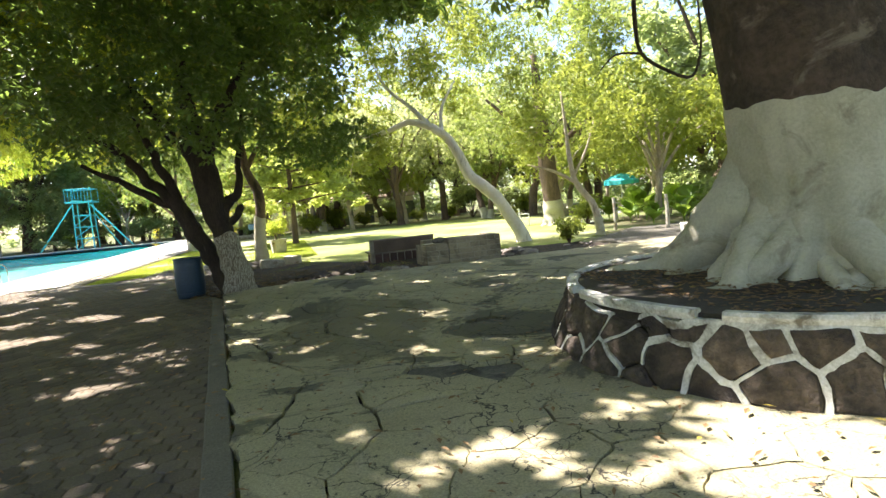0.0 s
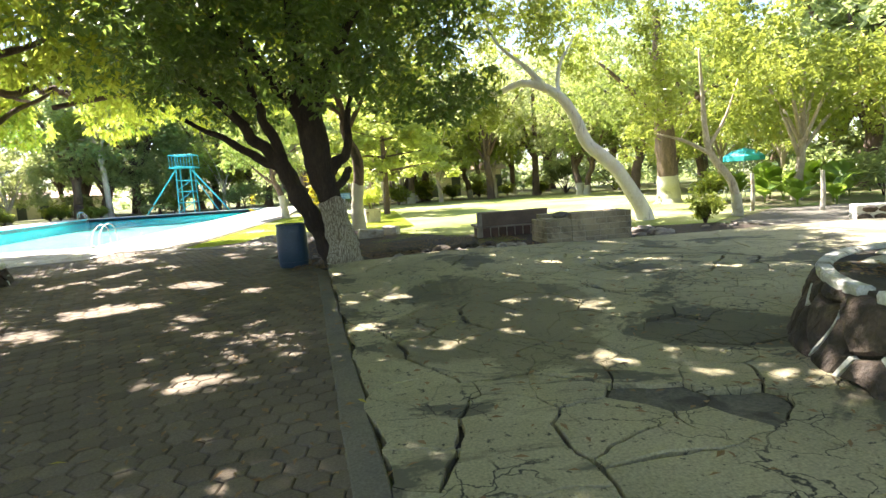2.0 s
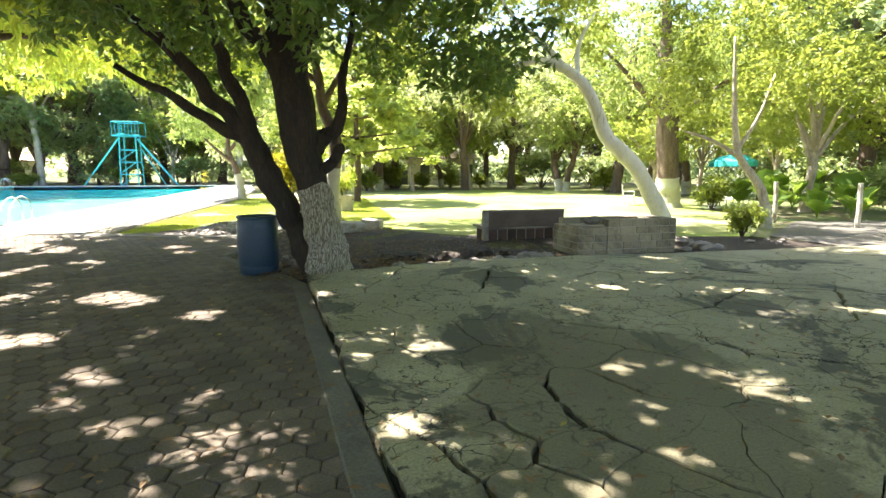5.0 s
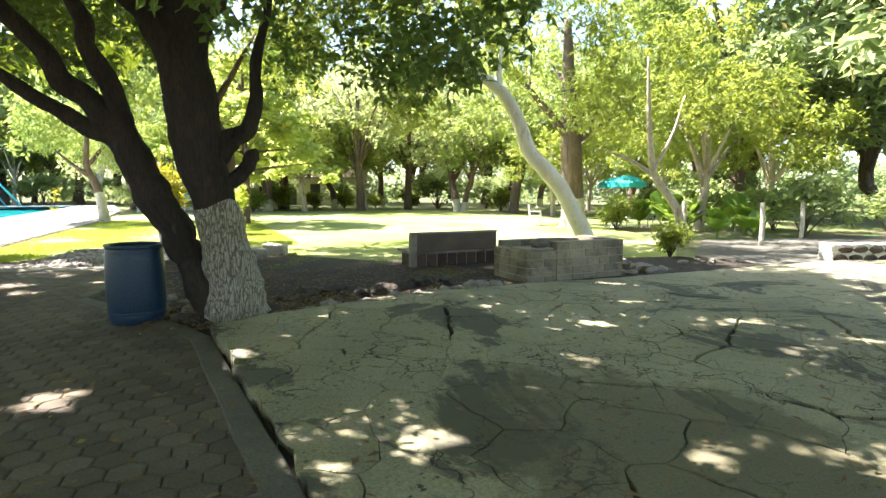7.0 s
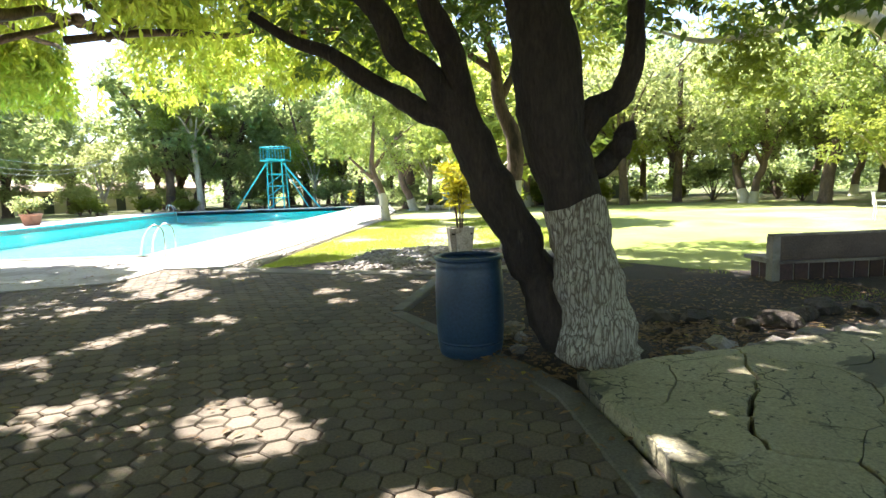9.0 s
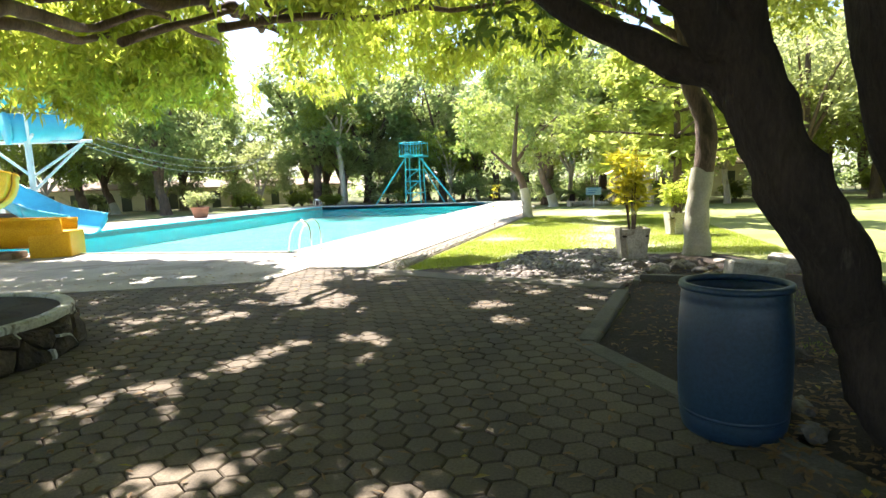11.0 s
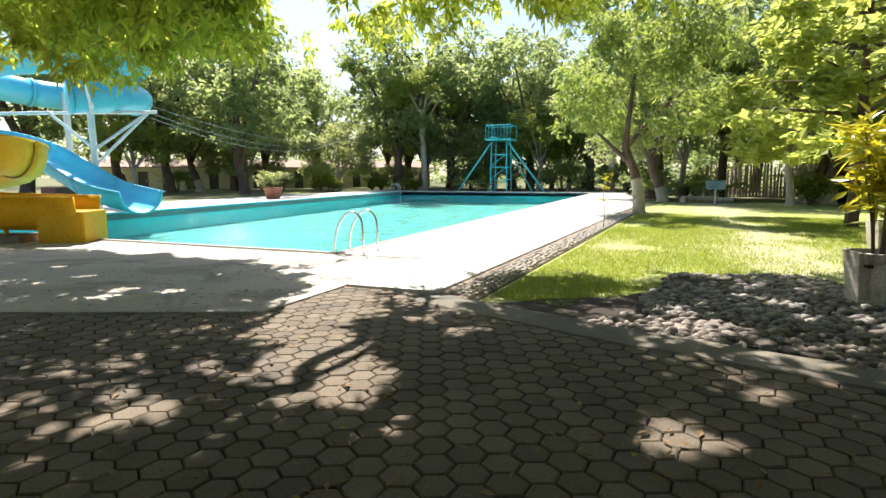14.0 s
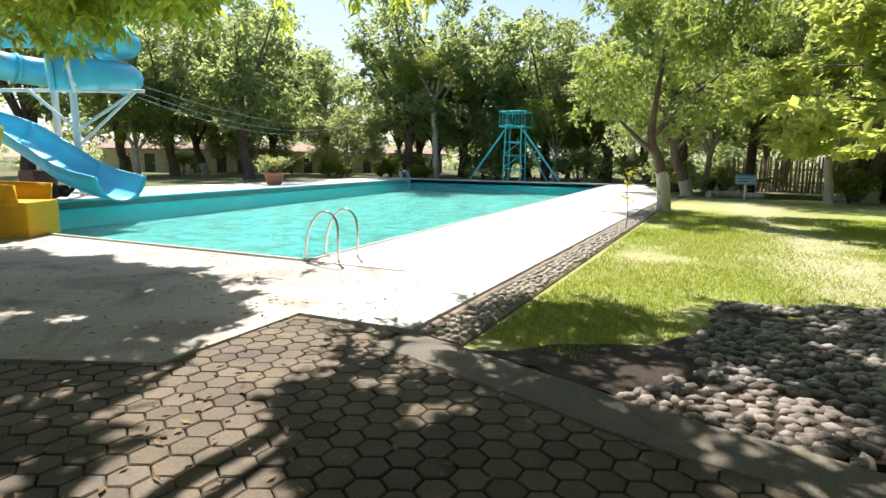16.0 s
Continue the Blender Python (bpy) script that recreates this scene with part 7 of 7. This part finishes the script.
for i, (x, y) in enumerate(seeds):
    poly = [(x - 2.2, y - 2.2), (x + 2.2, y - 2.2), (x + 2.2, y + 2.2), (x - 2.2, y + 2.2)]
    for j, (u, v) in enumerate(seeds):
        if j != i and abs(u - x) < 4.4 and abs(v - y) < 4.4:
            poly = clip(poly, u - x, v - y, (u * u + v * v - x * x - y * y) / 2)
            if not poly:
                break
    # the slab's own outline: kerb side, tree side, far side, outer side
    for nx, ny, d in ((-1.0, -0.1, 0.025), (-0.34, 1.0, 12.62), (0, 1, 13.45), (1, 0, 13.5)):
        poly = clip(poly, nx, ny, d) if poly else poly
    if len(poly) < 3:
        continue
    ring, open_by = [], []
    for (x0, y0), (x1, y1) in zip(poly, poly[1:] + poly[:1]):
        L = math.hypot(x1 - x0, y1 - y0)
        n = max(1, int(L / 0.07))
        mx, my = (x0 + x1) / 2, (y0 + y1) / 2
        j = min((q for q in range(len(seeds)) if q != i), key=lambda q: (seeds[q][0] - mx) ** 2 + (seeds[q][1] - my) ** 2)
        a, b = side_of.get(i), side_of.get(j)
        along = a and b and a[0] == b[0] and a[1] != b[1]
        together = a and b and a == b
        for k in range(n):
            t = k / n
            px, py = x0 + (x1 - x0) * t, y0 + (y1 - y0) * t
            w = noise.noise_vector(Vector((px * 2.3, py * 2.3, 0.5))) * 0.07 + noise.noise_vector(Vector((px * 6, py * 6, 1.5))) * 0.045 + noise.noise_vector(Vector((px * 15, py * 15, 1.5))) * 0.018
            ring.append((px + w.x, py + w.y))
            v = noise.noise(Vector((px * 1.1, py * 1.1, 4.5)))
            open_by.append(0.013 + 0.02 * max(0.0, v + 0.3) if along else 0.0016 if together else 0.0042 + 0.024 * max(0.0, v - 0.05))
    cx, cy = sum(p[0] for p in ring) / len(ring), sum(p[1] for p in ring) / len(ring)
    tilt = (sr.random(2) - 0.5) * 0.009
    drop = -0.035 if i in sunk else 0.007 * (sr.random() - 0.5)
    bm = bmesh.new()
    rows = [[], [], []]
    for (px, py), wide in zip(ring, open_by):
        dx, dy = cx - px, cy - py
        L = math.hypot(dx, dy) + 1e-6
        for row, ins, dz in ((rows[0], wide, -0.12), (rows[1], wide, -0.01), (rows[2], wide * 1.35 + 0.001, 0.0)):
            qx, qy = px + dx / L * ins, py + dy / L * ins
            row.append(bm.verts.new((qx, qy, slab_z(qx, qy) + drop + dz + tilt[0] * (qx - cx) + tilt[1] * (qy - cy))))
    n = len(ring)
    for a, b in ((rows[0], rows[1]), (rows[1], rows[2])):
        for k in range(n):
            bm.faces.new((a[k], a[(k + 1) % n], b[(k + 1) % n], b[k]))
    bm.faces.new(rows[2])
    part("slab_piece", bm, M_SUNKEN if i in sunk else M_SLAB, slab)

# ---- cobbles beside the lawn ----
cb = part("cobble_bed", prism_bm(wobble([(-6.0, 19.2), (-4.3, 18.55), (-2.25, 18.0), (-1.3, 19.2), (-1.4, 21.4), (-2.5, 22.0), (-3.9, 21.4), (-4.6, 20.0), (-6.0, 19.2)], 0.15, 0.28, 6)[:-1], -0.2, -0.022), M_SOIL)
tagged(cb, "patch of river cobbles set in soil", "cobbles", kind="structure")
pebbles = [rock_mesh("cobble", 0.072, 0.055, 0.04, M_STONE_O, 50 + s, 1, 0.16) for s in range(6)]
for me in pebbles:
    me.polygons.foreach_set("use_smooth", [True] * len(me.polygons))
cr2 = np.random.default_rng(23)
loop = [(-4.7, 18.75), (-4.2, 18.5), (-2.25, 18.0), (-1.5, 19.2), (-1.4, 21.8), (-2.5, 22.3), (-4.0, 21.9)]
spots = []
for i in range(60):
    for j in range(60):
        x, y = -5.0 + i * 0.115 + 0.13 * (cr2.random() - 0.5), 18.0 + j * 0.085 + 0.1 * (cr2.random() - 0.5)
        if in_loop(x + 0.5 * noise.noise(Vector((x, y, 1))), y + 0.7 * noise.noise(Vector((x, y, 5))), loop) and noise.noise(Vector((x * 1.1, y * 1.1, 8))) > -0.42:
            spots.append((x, y))
spots.sort(key=lambda p: p[1])
rest_v, rest_t, off = [], [], 0
tmp = [(np.array([v.co[:] for v in me.vertices]), np.array([p.vertices[:] for p in me.polygons])) for me in pebbles]
for i, (x, y) in enumerate(spots):
    m = pose(x, y, -0.03 + 0.015 * cr2.random(), 25 * (cr2.random() - 0.5), 25 * (cr2.random() - 0.5), cr2.random() * 360) @ Matrix.Diagonal((*(0.75 + 0.5 * cr2.random(3)), 1))
    if i < 300:
        put("cobble", pebbles[i % 6], cb, "", m)
    else:
        v, f = tmp[i % 6]
        M = np.array(m)
        rest_v.append(v @ M[:3, :3].T + M[:3, 3])
        rest_t.append(f + off)
        off += len(v)
rest = put("cobbles", tris_mesh("cobbles", np.vstack(rest_v), np.vstack(rest_t), M_STONE, True), cb)
tagged(rest, "river cobbles", kind="stuff")

# small stones set in the gutter along the deck
gv, gt_, off = [], [], 0
for j in range(150):
    y = 19.4 + 0.105 * j
    for k in range(4):
        m = pose(deck_edge(y) + 0.16 + 0.095 * k + 0.06 * (cr2.random() - 0.5), y + 0.09 * (cr2.random() - 0.5), -0.012 + 0.012 * cr2.random(), 0, 0, cr2.random() * 360) @ Matrix.Diagonal((0.72, 0.75, 0.8, 1))
        v, f = tmp[(j + k) % 6]
        M = np.array(m)
        gv.append(v @ M[:3, :3].T + M[:3, 3])
        gt_.append(f + off)
        off += len(v)
tagged(put("gutter_stones", tris_mesh("gutter_stones", np.vstack(gv), np.vstack(gt_), M_GROUT, True), gutter), "small pale gutter stones", kind="stuff")

# ---- hexagon pavers ----
HS, HT = 0.112, radians(24.0)
GAP = 0.005
def hex_mesh(name, mat, seed):
    r = random.Random(seed)
    V, F = [], []
    for s, z in ((HS - GAP, -0.07), (HS - GAP, -0.009), (HS - GAP - 0.009, 0.0)):
        V += [(s * math.cos(k * math.pi / 3 + HT) * (1 + 0.012 * r.uniform(-1, 1)), s * math.sin(k * math.pi / 3 + HT) * (1 + 0.012 * r.uniform(-1, 1)), z) for k in range(6)]
    for j in (0, 6):
        F += [(j + k, j + (k + 1) % 6, j + 6 + (k + 1) % 6, j + 6 + k) for k in range(6)]
    F.append(tuple(range(12, 18)))
    return mesh_of(name, V, F, mat)
hexes = [hex_mesh("paver", M_PAVER, s) for s in range(4)]
PAV = [(-13.5, -6), (0.47, -6), (-0.16, 0), (-0.66, 5.2), (-1.34, 12.0), (-1.52, 12.5), (-2.8, 14.8), (-2.28, 17.4), (-4.3, 18.12), (-6.6, 19.0), (-6.75, 19.4), (-8.05, 19.4), (-8.05, 17.85), (-13.5, 15.68)]
near_h, far_h = [], []
ux, uy = Vector((math.cos(HT), math.sin(HT))), Vector((-math.sin(HT), math.cos(HT)))
for i in range(-140, 140):
    for j in range(-140, 140):
        p = Vector((-5, 8)) + ux * (1.5 * HS * i) + uy * (math.sqrt(3) * HS * (j + 0.5 * (i % 2)))
        if -13.6 < p.x < 0.5 and -6.1 < p.y < 19.3 and in_loop(p.x, p.y, PAV) and not ((p.x + 9.15) ** 2 + (p.y - 13.3) ** 2 < 1.5 ** 2):
            (near_h if 12.6 < p.y < 17.6 and -6.2 < p.x < -4.0 else far_h).append(p)
pr = np.random.default_rng(29)
def paver_pose(p):
    return pose(p.x, p.y, 0.006 * (pr.random() - 0.5), 1.6 * (pr.random() - 0.5), 1.6 * (pr.random() - 0.5), 60 * int(pr.integers(6)))
for i, p in enumerate(near_h):
    put("paver", hexes[i % 4], bed, "", paver_pose(p))
hv = np.array([v.co[:] for v in hexes[0].vertices])
ht = []
for f in hexes[0].polygons:
    vs = list(f.vertices)
    ht += [(vs[0], vs[k], vs[k + 1]) for k in range(1, len(vs) - 1)]
ht = np.array(ht)
allv = []
for p in far_h:
    M = np.array(paver_pose(p))
    allv.append(hv @ M[:3, :3].T + M[:3, 3])
alls = np.concatenate([ht + 18 * k for k in range(len(far_h))])
fo = put("pavers", tris_mesh("pavers", np.vstack(allv), alls, M_PAVER_JOINED), bed)
tagged(fo, "hexagonal concrete pavers", kind="stuff")
